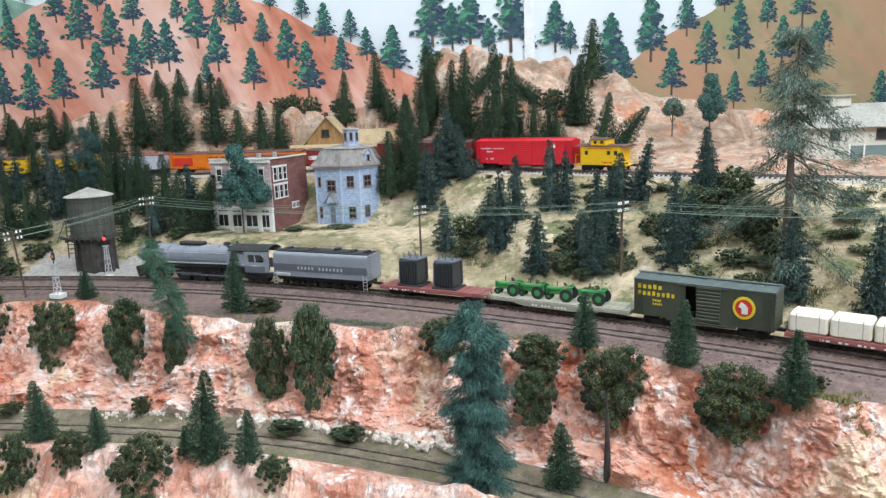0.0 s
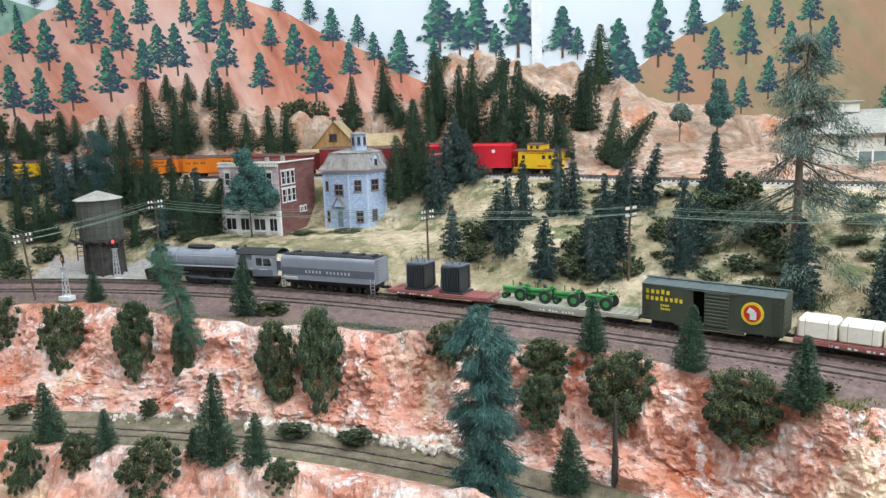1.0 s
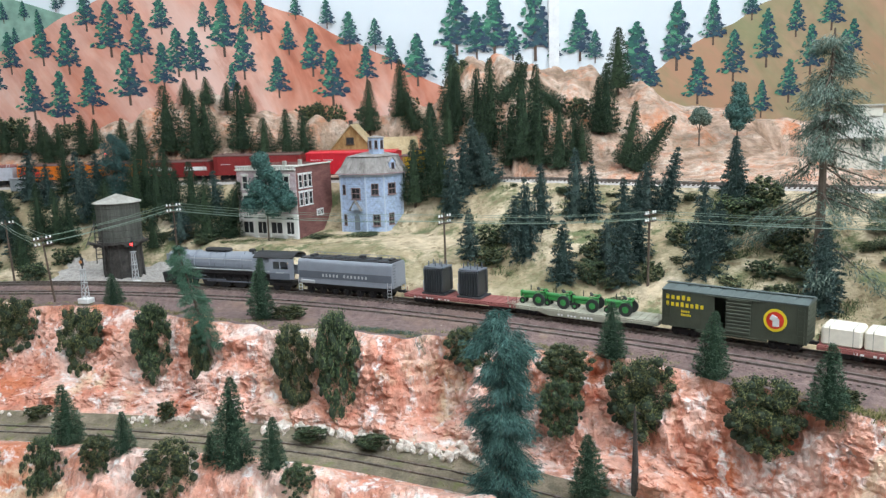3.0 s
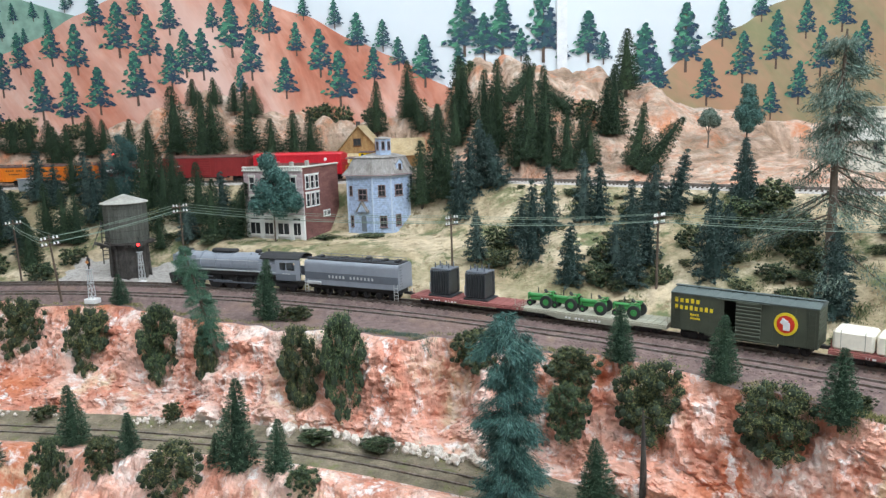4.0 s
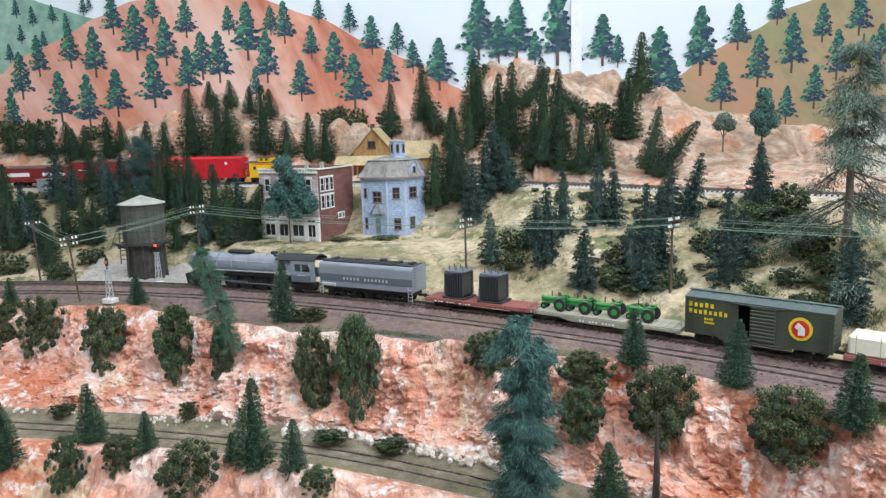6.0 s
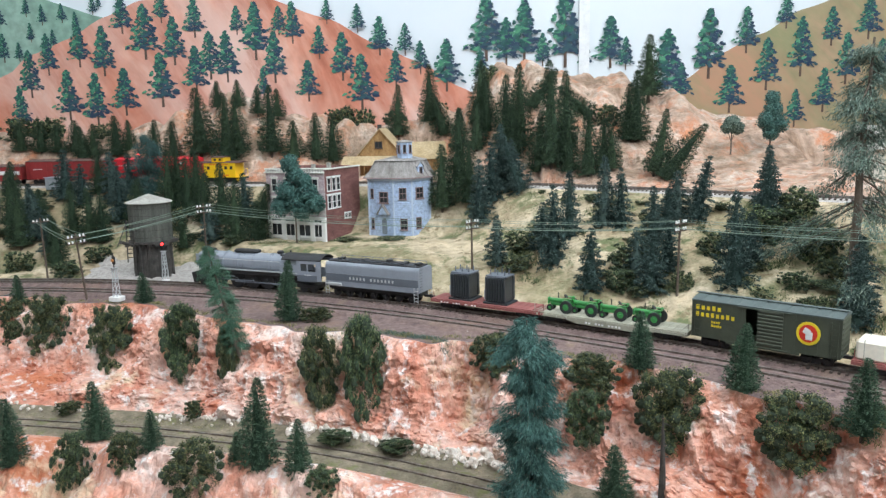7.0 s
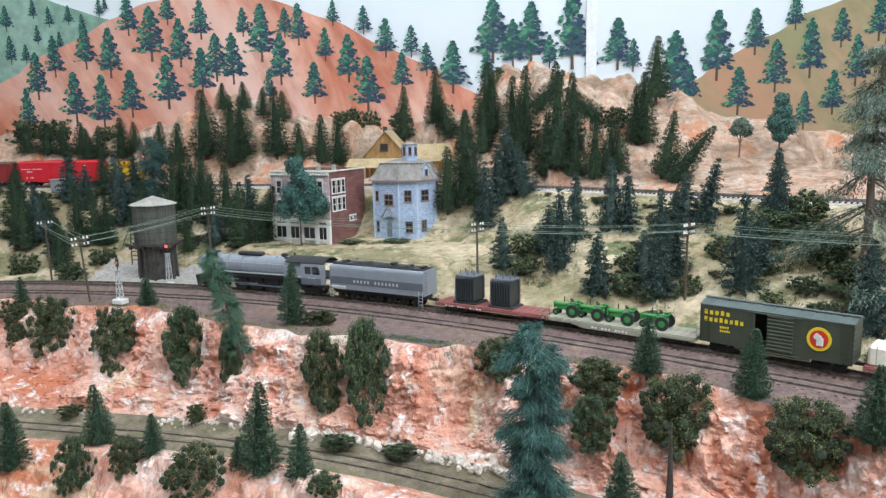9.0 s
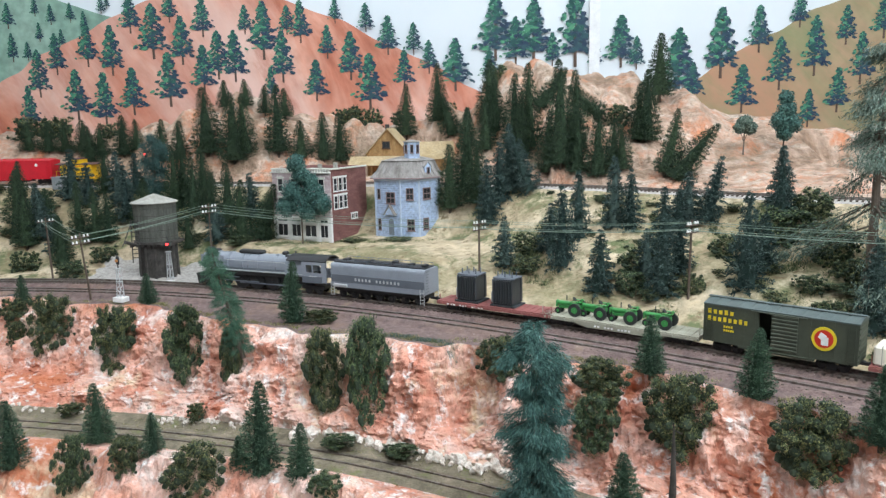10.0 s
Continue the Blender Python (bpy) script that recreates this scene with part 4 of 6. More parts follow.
    for s in (-1, 1):
        y = s * 0.0178
        box(bm, 0.0725, y, 0.0240, 0.037, t, 0.0130)
        box(bm, 0.0570, y, 0.0355, 0.006, t, 0.0100)
        box(bm, 0.0700, y, 0.0355, 0.0016, t, 0.0100)
        box(bm, 0.0870, y, 0.0355, 0.008, t, 0.0100)
        box(bm, 0.0725, y, 0.0425, 0.037, t, 0.0040)
    box(bm, 0.0545, 0, 0.031, t, 0.0348, 0.027)
    part("cab", bm, GREY_ENGINE, e)
    bm = B()
    top = [(y, z) for y, z in arc(0, 0.0180, 0.0335, 56, 124, 12)]
    low = [(y * 0.96, z - 0.0012) for y, z in reversed(top)]
    loft(bm, [[Vector((x, y, z)) for y, z in top + low] for x in (0.030, 0.0905)])
    part("cab_roof", bm, BLACK, e)
    bm = B()
    for i in range(3):
        box(bm, 0.066 + i * 0.0042, -0.0184, 0.0245, 0.0028, 0.0004, 0.0034)
    part("lettering", bm, WHITE, e)
    bm = B()
    box(bm, 0.0695, -0.0186, 0.0212, 0.030, 0.0003, 0.0085)
    part("cab_band", bm, GREY_DARK, e)
    return e


def tender():
    """The long grey tender with a curved top edge and a low row of wheels."""
    c = empty("locomotive_tender", "grey model tender with a darker lettered band, behind the locomotive", "tender")
    L, z0 = 0.152, 0.0150
    side = [(-0.0182, z0), (-0.0182, 0.0400)] + [(-0.0142 - 0.0040 * math.cos(radians(a)), 0.0400 + 0.0052 * math.sin(radians(a))) for a in (25, 50, 75, 90)]
    ring = side + [(-y, z) for y, z in reversed(side)]
    bm = B()
    loft(bm, [[Vector((x, y, z)) for y, z in ring] for x in (-L / 2, L / 2)])
    part("body", bm, GREY_ENGINE, c)
    bm = B()
    box(bm, 0, -0.0184, 0.0262, L * 0.985, 0.0004, 0.0092)
    part("band", bm, GREY_DARK, c, "dark grey band with silver lettering")
    bm = B()
    for i in range(13):
        if i == 5:
            continue
        box(bm, -0.034 + i * 0.0058, -0.0188, 0.0262, 0.0026, 0.0004, 0.0034)
    part("lettering", bm, SILVER, c)
    bm = B()
    box(bm, 0, 0, 0.0458, L * 0.97, 0.026, 0.0014, 0.0004)
    box(bm, 0.0, 0, 0.0474, L * 0.6, 0.010, 0.002, 0.0005)
    rod(bm, (0.02, 0, 0.046), (0.02, 0, 0.0505), 0.0055, 0.005, 14)
    for x in (-0.06, -0.02, 0.045, 0.066):
        box(bm, x, 0.0, 0.0478, 0.007, 0.012, 0.003, 0.0008)
    part("deck", bm, BLACK, c, "black tender deck with hatches")
    for s in (-1, 1):
        bm = B()
        rod(bm, (-L / 2 + 0.006, s * 0.0148, 0.0492), (L / 2 - 0.006, s * 0.0148, 0.0492), 0.00035, None, 6)
        for k in range(9):
            x = -L / 2 + 0.006 + k * (L - 0.012) / 8
            rod(bm, (x, s * 0.0148, 0.0445), (x, s * 0.0148, 0.0494), 0.00035, None, 6)
        part("handrail", bm, GREY_DARK, c)
        for x in (-L / 2 + 0.003, L / 2 - 0.004):
            bm = B()
            for q in (-0.003, 0.003):
                box(bm, x + q, s * 0.0192, 0.0125, 0.0005, 0.0008, 0.017 if x < 0 else 0.019)
            for k in range(4):
                box(bm, x, s * 0.0192, 0.0052 + k * 0.0042, 0.006, 0.0010, 0.0006)
            part("step_ladder", bm, SILVER, c)
        for k in range(7):
            bm = B()
            x = -0.063 + k * 0.0205
            rod(bm, (x, s * 0.0074, 0.006), (x, s * 0.0094, 0.006), 0.006, None, 18)
            rod(bm, (x, s * 0.0094, 0.006), (x, s * 0.0112, 0.006), 0.0022, None, 10)
            part("wheel", bm, BLACK, c)
    bm = B()
    box(bm, 0, 0, 0.0118, L * 0.96, 0.023, 0.0062, 0.0006)
    for k in range(7):
        for s in (-1, 1):
            box(bm, -0.063 + k * 0.0205, s * 0.0118, 0.0062, 0.005, 0.002, 0.0045, 0.0005)
    part("underframe", bm, BLACK, c)
    bm = B()
    box(bm, -0.060, -0.0192, 0.0172, 0.024, 0.0018, 0.0044, 0.0008)
    part("tool_box", bm, SILVER, c)
    bm = B()
    for k in range(8):
        box(bm, L / 2 + 0.0008, -0.0125, 0.019 + k * 0.0034, 0.0006, 0.006, 0.0005)
    part("ladder", bm, GREY_DARK, c)
    couplers(c, L)
    return c


def transformer(label):
    """A dark power transformer: ribbed tank, base frame, bushings and a side cabinet."""
    t = empty("power_transformer", label, "transformer", "transformers on the flatcar")
    bm = B()
    box(bm, 0, 0, 0.0150, 0.026, 0.019, 0.026, 0.0010)
    part("tank", bm, CHARCOAL, t)
    for s in (-1, 1):
        for k in range(8):
            bm = B()
            box(bm, -0.0125 + k * 0.0036, s * 0.0118, 0.0150, 0.0022, 0.0052, 0.0245, 0.0008)
            part("radiator_fin", bm, CHARCOAL, t)
    bm = B()
    box(bm, 0, 0, 0.0010, 0.035, 0.029, 0.0018, 0.0004)
    for k in range(8):
        box(bm, -0.015 + k * 0.0043, -0.0148, 0.0014, 0.0016, 0.0008, 0.0012)
    part("base_frame", bm, CHARCOAL, t)
    bm = B()
    box(bm, 0, 0, 0.0288, 0.030, 0.023, 0.0016, 0.0005)
    part("cover", bm, GREY_DARK, t)
    for k in range(6):
        bm = B()
        x, y = -0.0105 + (k % 3) * 0.0100, (-0.006, 0.006)[k // 3]
        for j in range(3):
            rod(bm, (x, y, 0.0296 + j * 0.0018), (x + 0.0003, y, 0.0312 + j * 0.0018), 0.0012 - 0.0002 * j, 0.0007, 8)
        part("bushing", bm, GREY_DARK, t)
    bm = B()
    rod(bm, (-0.016, -0.010, 0.004), (-0.016, -0.010, 0.027), 0.0006, None, 6)
    rod(bm, (-0.016, -0.010, 0.027), (0.014, -0.0148, 0.029), 0.0006, None, 6)
    part("pipe", bm, GREY_DARK, t)
    bm = B()
    box(bm, -0.0165, -0.006, 0.0085, 0.0045, 0.0065, 0.011, 0.0006)
    part("cabinet", bm, SILVER, t, "silver control cabinet")
    return t


def tractor(label):
    """A green row-crop tractor that faces -x."""
    t = empty("farm_tractor", label, "tractor", "tractors on the flatcar")
    bm = B()
    box(bm, -0.006, 0, 0.0122, 0.018, 0.0046, 0.0046, 0.0012)
    box(bm, 0.008, 0, 0.0100, 0.012, 0.0062, 0.0062, 0.0010)
    part("hood", bm, GREEN, t)
    bm = B()
    box(bm, -0.0155, 0, 0.0110, 0.0014, 0.0056, 0.0080, 0.0004)
    part("grille", bm, GREEN, t)
    bm = B()
    rod(bm, (0.0105, -0.0115, 0.0075), (0.0105, 0.0115, 0.0075), 0.0009, None, 8)
    rod(bm, (-0.0125, -0.004, 0.0035), (-0.0125, 0.004, 0.0035), 0.0007, None, 8)
    box(bm, -0.004, 0, 0.0080, 0.018, 0.0036, 0.0036, 0.0005)
    rod(bm, (-0.0125, 0, 0.0035), (-0.0125, 0, 0.0090), 0.0009, None, 8)
    part("chassis", bm, GREEN, t)
    bm = B()
    rod(bm, (-0.004, 0.0012, 0.0150), (-0.004, 0.0012, 0.0215), 0.0006, None, 8)
    part("exhaust_pipe", bm, RUBBER, t)
    bm = B()
    box(bm, 0.0125, 0, 0.0150, 0.0050, 0.0058, 0.0009, 0.0003)
    box(bm, 0.0150, 0, 0.0172, 0.0008, 0.0054, 0.0042, 0.0003)
    part("seat", bm, GREEN, t)
    bm = B()
    rod(bm, (0.003, 0, 0.0145), (0.0062, 0, 0.0180), 0.0004, None, 6)
    rod(bm, (0.0060, 0, 0.0179), (0.0066, 0, 0.0185), 0.0028, None, 14)
    part("steering_wheel", bm, RUBBER, t)
    for s in (-1, 1):
        bm = B()
        box(bm, 0.0105, s * 0.0062, 0.0165, 0.010, 0.0030, 0.0007, 0.0002)
        part("fender", bm, GREEN, t)
        for x, r, w, yy in ((0.0105, 0.0074, 0.0025, 0.0094), (-0.0125, 0.0036, 0.0017, 0.0042)):
            bm = B()
            rod(bm, (x, s * (yy - w / 2), r), (x, s * (yy + w / 2), r), r, None, 24)
            for k in range(20):
                a = 2 * math.pi * k / 20
                box(bm, x + math.cos(a) * r, s * yy, r + math.sin(a) * r, 0.0005, w * 0.95, 0.0006, 0, Euler((0, -a, 0)).to_matrix().to_4x4())
            ty = part("tyre", bm, RUBBER, t)
            bm = B()
            rod(bm, (x, s * (yy + w * 0.50), r), (x, s * (yy + w * 0.58), r), r * 0.50, r * 0.42, 18)
            rod(bm, (x, s * (yy + w * 0.5), r), (x, s * (yy + w * 0.75), r), r * 0.22, None, 10)
            part("rim", bm, GREEN, ty, "green wheel disc")
    return t


def caboose(label):
    """A yellow caboose with cupola, end platforms and brown roof."""
    c = empty("caboose", label, "train car")
    L, W, z0, z1 = 0.068, 0.034, 0.0100, 0.0385
    bm = B()
    box(bm, 0, 0, (z0 + z1) / 2, L, W, z1 - z0, 0.0005)
    part("body", bm, CABYELLOW, c)
    bm = B()
    for k in range(24):
        box(bm, -L / 2 + (k + 0.5) * L / 24, -W / 2 - 0.0001, (z0 + z1) / 2, L / 26, 0.0004, z1 - z0 - 0.001)
    tagged(part("siding", bm, CABYELLOW, c), kind="stuff")
    bm = B()
    prof = [(-W / 2 - 0.0012, z1), (-W / 2 - 0.0012, z1 + 0.0008), (0, z1 + 0.0036), (W / 2 + 0.0012, z1 + 0.0008), (W / 2 + 0.0012, z1)]
    loft(bm, [[Vector((x, p, q)) for p, q in prof] for x in (-L / 2 - 0.011, L / 2 + 0.011)])
    part("roof", bm, BROWN_ROOF, c)
    bm = B()
    box(bm, -0.005, 0, z1 + 0.0062, 0.026, W * 0.86, 0.0090, 0.0005)
    cp = part("cupola", bm, CABYELLOW, c)
    bm = B()
    prof = [(-W * 0.47, z1 + 0.0106), (-W * 0.47, z1 + 0.0112), (0, z1 + 0.0134), (W * 0.47, z1 + 0.0112), (W * 0.47, z1 + 0.0106)]
    loft(bm, [[Vector((x, p, q)) for p, q in prof] for x in (-0.0195, 0.0095)])
    part("cupola_roof", bm, BROWN_ROOF, cp)
    for x in (-0.010, 0.001):
        bm = B()
        box(bm, x, -W * 0.43 - 0.0003, z1 + 0.0066, 0.0048, 0.0006, 0.0042, 0.0002)
        part("cupola_window", bm, BLACK, cp)
    for x in (-0.024, 0.014, 0.026):
        bm = B()
        box(bm, x, -W / 2 - 0.0004, 0.0290, 0.0056, 0.0008, 0.0062, 0.0002)
        part("window", bm, BLACK, c)
    bm = B()
    for i in range(10):
        box(bm, -0.020 + i * 0.0042, -W / 2 - 0.0005, 0.0355, 0.0028, 0.0004, 0.0016)
    for i in range(5):
        box(bm, 0.004 + i * 0.0036, -W / 2 - 0.0005, 0.0145, 0.0024, 0.0004, 0.0022)
    part("lettering", bm, EMBLEM_RED, c)
    for s in (-1, 1):
        bm = B()
        box(bm, s * (L / 2 + 0.0055), 0, 0.0105, 0.011, W * 0.9, 0.0014, 0.0003)
        for y in (-0.015, 0, 0.015):
            rod(bm, (s * (L / 2 + 0.0102), y, 0.011), (s * (L / 2 + 0.0102), y, 0.0255 if y else z1), 0.0004, None, 6)
        box(bm, s * (L / 2 + 0.0102), 0, 0.0255, 0.0007, W * 0.88, 0.0007)
        for k in range(3):
            box(bm, s * (L / 2 + 0.006), -W / 2 + 0.001, 0.0035 + k * 0.0028, 0.008, 0.003, 0.0006)
        part("platform", bm, CABYELLOW, c)
        truck(c, s * (L / 2 - 0.012))
    couplers(c, L + 0.02)
    bm = B()
    box(bm, 0, 0, 0.0082, L * 0.9, 0.020, 0.0040, 0.0004)
    part("underframe", bm, BLACK, c)
    return c


# the standing train
steam_engine().matrix_basis = on_line(main_y, -0.268) @ Matrix.Diagonal((1.075, 1, 1.08, 1))
tender().matrix_basis = on_line(main_y, -0.1015) @ Matrix.Diagonal((0.985, 1, 1.10, 1))
flat_a = flatcar(0.158, OXIDE, OXIDE, "weathered oxide-red flatcar carrying two transformers")
lettering(flat_a, -0.062, 0.0088, -0.0182, 12, 0.0045, 0.0018, WHITE, 0.4, (3, 7))
flat_a.matrix_basis = on_line(main_y, 0.0485)
for x in (-0.038, 0.013):
    t = transformer("charcoal power transformer with radiator fins on the red flatcar")
    t.matrix_basis = on_line(main_y, 0.0485) @ pose(x, 0.002, 0.0128, 0, 0, 0) @ Matrix.Diagonal((0.98, 1, 1.22, 1))
flat_b = flatcar(0.186, WOODDECK, plain("pale_weathered_sill", (0.34, 0.33, 0.26), 0.8, 0, 0.2), "pale weathered flatcar carrying four green tractors", 0.0035)
lettering(flat_b, -0.022, 0.0066, -0.0182, 11, 0.0040, 0.0022, WHITE, 0.4, (2, 6))
flat_b.matrix_basis = on_line(main_y, 0.181)
tr = tractor("green toy farm tractor with black tyres on the flatcar")
for i, x in enumerate((-0.062, -0.030, 0.005, 0.044)):
    copy_thing(tr, on_line(main_y, 0.181) @ pose(x, -0.001 + 0.001 * (i % 2), 0.0128, 0, 0, (1, -2, 2, -1)[i]) @ Matrix.Scale(1.02, 4))
drop((tr,))
gn = boxcar(0.1425, 0.0475, OLIVE, OLIVE_ROOF, "dark olive boxcar with yellow lettering, round emblem and open door", door=0.0075, gap=0.012)
lettering(gn, -0.0655, 0.0385, -0.0180, 5, 0.0056, 0.0046, YELLOW, 0.42)
lettering(gn, -0.0655, 0.0315, -0.0180, 8, 0.0052, 0.0046, YELLOW, 0.42)
lettering(gn, -0.0500, 0.0262, -0.0180, 4, 0.0024, 0.0022, YELLOW, 0.3)
lettering(gn, -0.0500, 0.0225, -0.0180, 5, 0.0022, 0.0022, YELLOW, 0.3)
for r, mm, nm, o in ((0.0108, YELLOW, "emblem_ring", 0.0), (0.0082, EMBLEM_RED, "emblem_disc", 0.0002)):
    bm = B()
    rod(bm, (0.0425, -0.0179 - o, 0.0305), (0.0425, -0.0187 - o, 0.0305), r, None, 40)
    part(nm, bm, mm, gn)
bm = B()
box(bm, 0.0412, -0.0192, 0.0325, 0.0062, 0.0006, 0.0056, 0.0004, Euler((0, 0.5, 0)).to_matrix().to_4x4())
box(bm, 0.0434, -0.0192, 0.0285, 0.0062, 0.0006, 0.0076, 0.0004)
part("emblem_figure", bm, WHITE, gn)
gn.matrix_basis = on_line(main_y, 0.3165) @ pose(0, 0, 0, 0, 0, -1.5) @ Matrix.Diagonal((0.99, 1, 1.05, 1))
flat_c = flatcar(0.186, OXIDE, OXIDE, "dark red flatcar loaded with wrapped lumber")
lettering(flat_c, -0.06, 0.0088, -0.0182, 14, 0.0052, 0.0020, WHITE, 0.4, (2, 5, 9))
flat_c.matrix_basis = on_line(main_y, 0.4490)
for i in range(5):
    u = empty("lumber_bundle", "cream-wrapped bundle of lumber strapped on the flatcar", "lumber bundle", "lumber bundles")
    bm = B()
    box(bm, 0, 0, 0.0095, 0.0345, 0.029, 0.019, 0.0022)
    part("wrapping", bm, CREAM, u)
    for x in (-0.010, 0.010):
        bm = B()
        box(bm, x, 0, 0.0095, 0.0006, 0.0294, 0.0194, 0.0002)
        part("strap", bm, WOODDECK, u)
    u.matrix_basis = on_line(main_y, 0.4490) @ pose(-0.0735 + i * 0.0362, 0, 0.0128, 0, 0, 0)

# the moving train on the upper track, from its tail to its head
CARS = []
cb = caboose("bright yellow caboose with brown roof on the upper track")
CARS.append((cb, 0.050))
rb = boxcar(0.178, 0.0475, RED, RED, "bright red boxcar with white lettering on the upper track", door=0.004, ribs=16)
lettering(rb, -0.078, 0.0345, -0.0180, 11, 0.0042, 0.0020, WHITE, 0.4, (5,))
lettering(rb, -0.066, 0.0290, -0.0180, 3, 0.0040, 0.0026, WHITE, 0.3)
lettering(rb, -0.068, 0.0170, -0.0180, 4, 0.0040, 0.0024, WHITE, 0.4, (1,))
bm = B()
rod(bm, (0.058, -0.0179, 0.039), (0.058, -0.0186, 0.039), 0.0032, None, 16)
part("emblem", bm, WHITE, rb)
CARS.append((rb, 0.096))
db = boxcar(0.178, 0.0465, DARKRED, BROWN_ROOF, "dark red boxcar with small white marks on the upper track", door=0.0, ribs=16)
lettering(db, -0.072, 0.030, -0.0180, 5, 0.0040, 0.0018, WHITE, 0.4)
CARS.append((db, 0.096))
wb = boxcar(0.128, 0.0370, DARKRED, BROWN_ROOF, "maroon refrigerator car with a broad white stripe", name="refrigerator_car", door=0.0)
for x0, x1 in ((-0.062, -0.014), (0.014, 0.062)):
    bm = B()
    box(bm, (x0 + x1) / 2, -0.0183, 0.0245, x1 - x0, 0.0005, 0.0075)
    part("stripe", bm, WHITE, wb)
CARS.append((wb, 0.070))
for k in range(2):
    ob = boxcar(0.128, 0.0370, ORANGE, BROWN_ROOF, ("orange refrigerator car with black lettering", "orange refrigerator car with a red panel")[k], name="refrigerator_car", door=0.0)
    lettering(ob, -0.056, 0.026, -0.0180, 8, 0.0052, 0.0034, BLACK, 0.4, (2, 5))
    lettering(ob, 0.020, 0.029, -0.0180, 8, 0.0044, 0.0028, BLACK, 0.4, (4,))
    lettering(ob, 0.026, 0.022, -0.0180, 5, 0.0044, 0.0024, BLACK, 0.4)
    if k:
        bm = B()
        box(bm, -0.038, -0.0184, 0.0225, 0.042, 0.0006, 0.016)
        part("panel", bm, EMBLEM_RED, ob)
    CARS.append((ob, 0.070))
gb = boxcar(0.128, 0.0370, PALE_GREY, OXIDE, "pale grey refrigerator car with a rusty roof", name="refrigerator_car", door=0.0)
CARS.append((gb, 0.070))
yb = boxcar(0.128, 0.0370, CABYELLOW, BROWN_ROOF, "yellow refrigerator car with brown roof", name="refrigerator_car", door=0.0)
CARS.append((yb, 0.070))
yc = boxcar(0.128, 0.0370, CABYELLOW, BROWN_ROOF, "yellow refrigerator car with brown roof", name="refrigerator_car", door=0.0)
CARS.append((yc, 0.070))

# ---- buildings ----
BRICK = mat("painted_brick", ((0.13, 0.055, 0.05), (0.20, 0.085, 0.075), (0.27, 0.13, 0.115)), 45, 0.85, 0, 0.0003, 700, (1, 1, 3))
BRICK_FRONT = mat("faded_front_brick", ((0.36, 0.24, 0.25), (0.52, 0.42, 0.43), (0.64, 0.58, 0.58)), 60, 0.85, 0, 0.0003, 700, (1, 1, 3))
STONE_WHITE = plain("cream_trim", (0.66, 0.66, 0.60), 0.7, 0, 0.15)
GLASS_DARK = plain("dark_window_glass", (0.03, 0.032, 0.035), 0.12, 0, 0.3, 0)
CLAPBOARD = mat("blue_grey_clapboard", ((0.36, 0.45, 0.62), (0.41, 0.51, 0.68), (0.45, 0.55, 0.70)), 25, 0.75, 0, 0.0002, 500, (1, 1, 6))
BLUE_TRIM = plain("pale_blue_trim", (0.52, 0.60, 0.72), 0.7, 0, 0.1)
MAUVE = plain("mauve_window_trim", (0.22, 0.15, 0.15), 0.7, 0, 0.2)
SHINGLE = mat("grey_weathered_shingle", ((0.16, 0.145, 0.13), (0.27, 0.25, 0.235), (0.40, 0.38, 0.36)), 70, 0.85, 0, 0.0006, 300, (1, 1, 0.4))
TANWOOD = mat("tan_wood_siding", ((0.24, 0.13, 0.045), (0.33, 0.19, 0.075), (0.40, 0.25, 0.11)), 40, 0.85, 0, 0.0002, 400, (4, 4, 1))
TANROOF = mat("tan_roof", ((0.36, 0.26, 0.13), (0.46, 0.35, 0.20), (0.54, 0.43, 0.27)), 40, 0.9, 0, 0.0003, 300)
TANKWOOD = mat("grey_tank_staves", ((0.055, 0.060, 0.050), (0.085, 0.090, 0.076), (0.125, 0.130, 0.110)), 60, 0.85, 0, 0.0003, 250, (3, 3, 0.3))
TANKROOF = mat("weathered_tank_roof", ((0.27, 0.26, 0.23), (0.38, 0.37, 0.33), (0.46, 0.45, 0.41)), 50, 0.85, 0, 0.0002, 300)
DARKWOOD = mat("dark_timber", ((0.03, 0.027, 0.025), (0.06, 0.055, 0.05), (0.10, 0.09, 0.08)), 80, 0.9, 0, 0.0003, 300)
CREAMWALL = plain("cream_wall", (0.60, 0.58, 0.50), 0.8)
GREYROOF = mat("grey_felt_roof", ((0.28, 0.27, 0.24), (0.36, 0.35, 0.31), (0.43, 0.42, 0.37)), 30, 0.9, 0, 0.0003, 300)


def wall_frame(p, q, z):
    """A frame on a wall from p to q as seen from outside: x along it, y inward, z up."""
    d = Vector((q[0] - p[0], q[1] - p[1], 0)).normalized()
    return Matrix(((d.x, -d.y, 0, p[0]), (d.y, d.x, 0, p[1]), (0, 0, 1, z), (0, 0, 0, 1)))


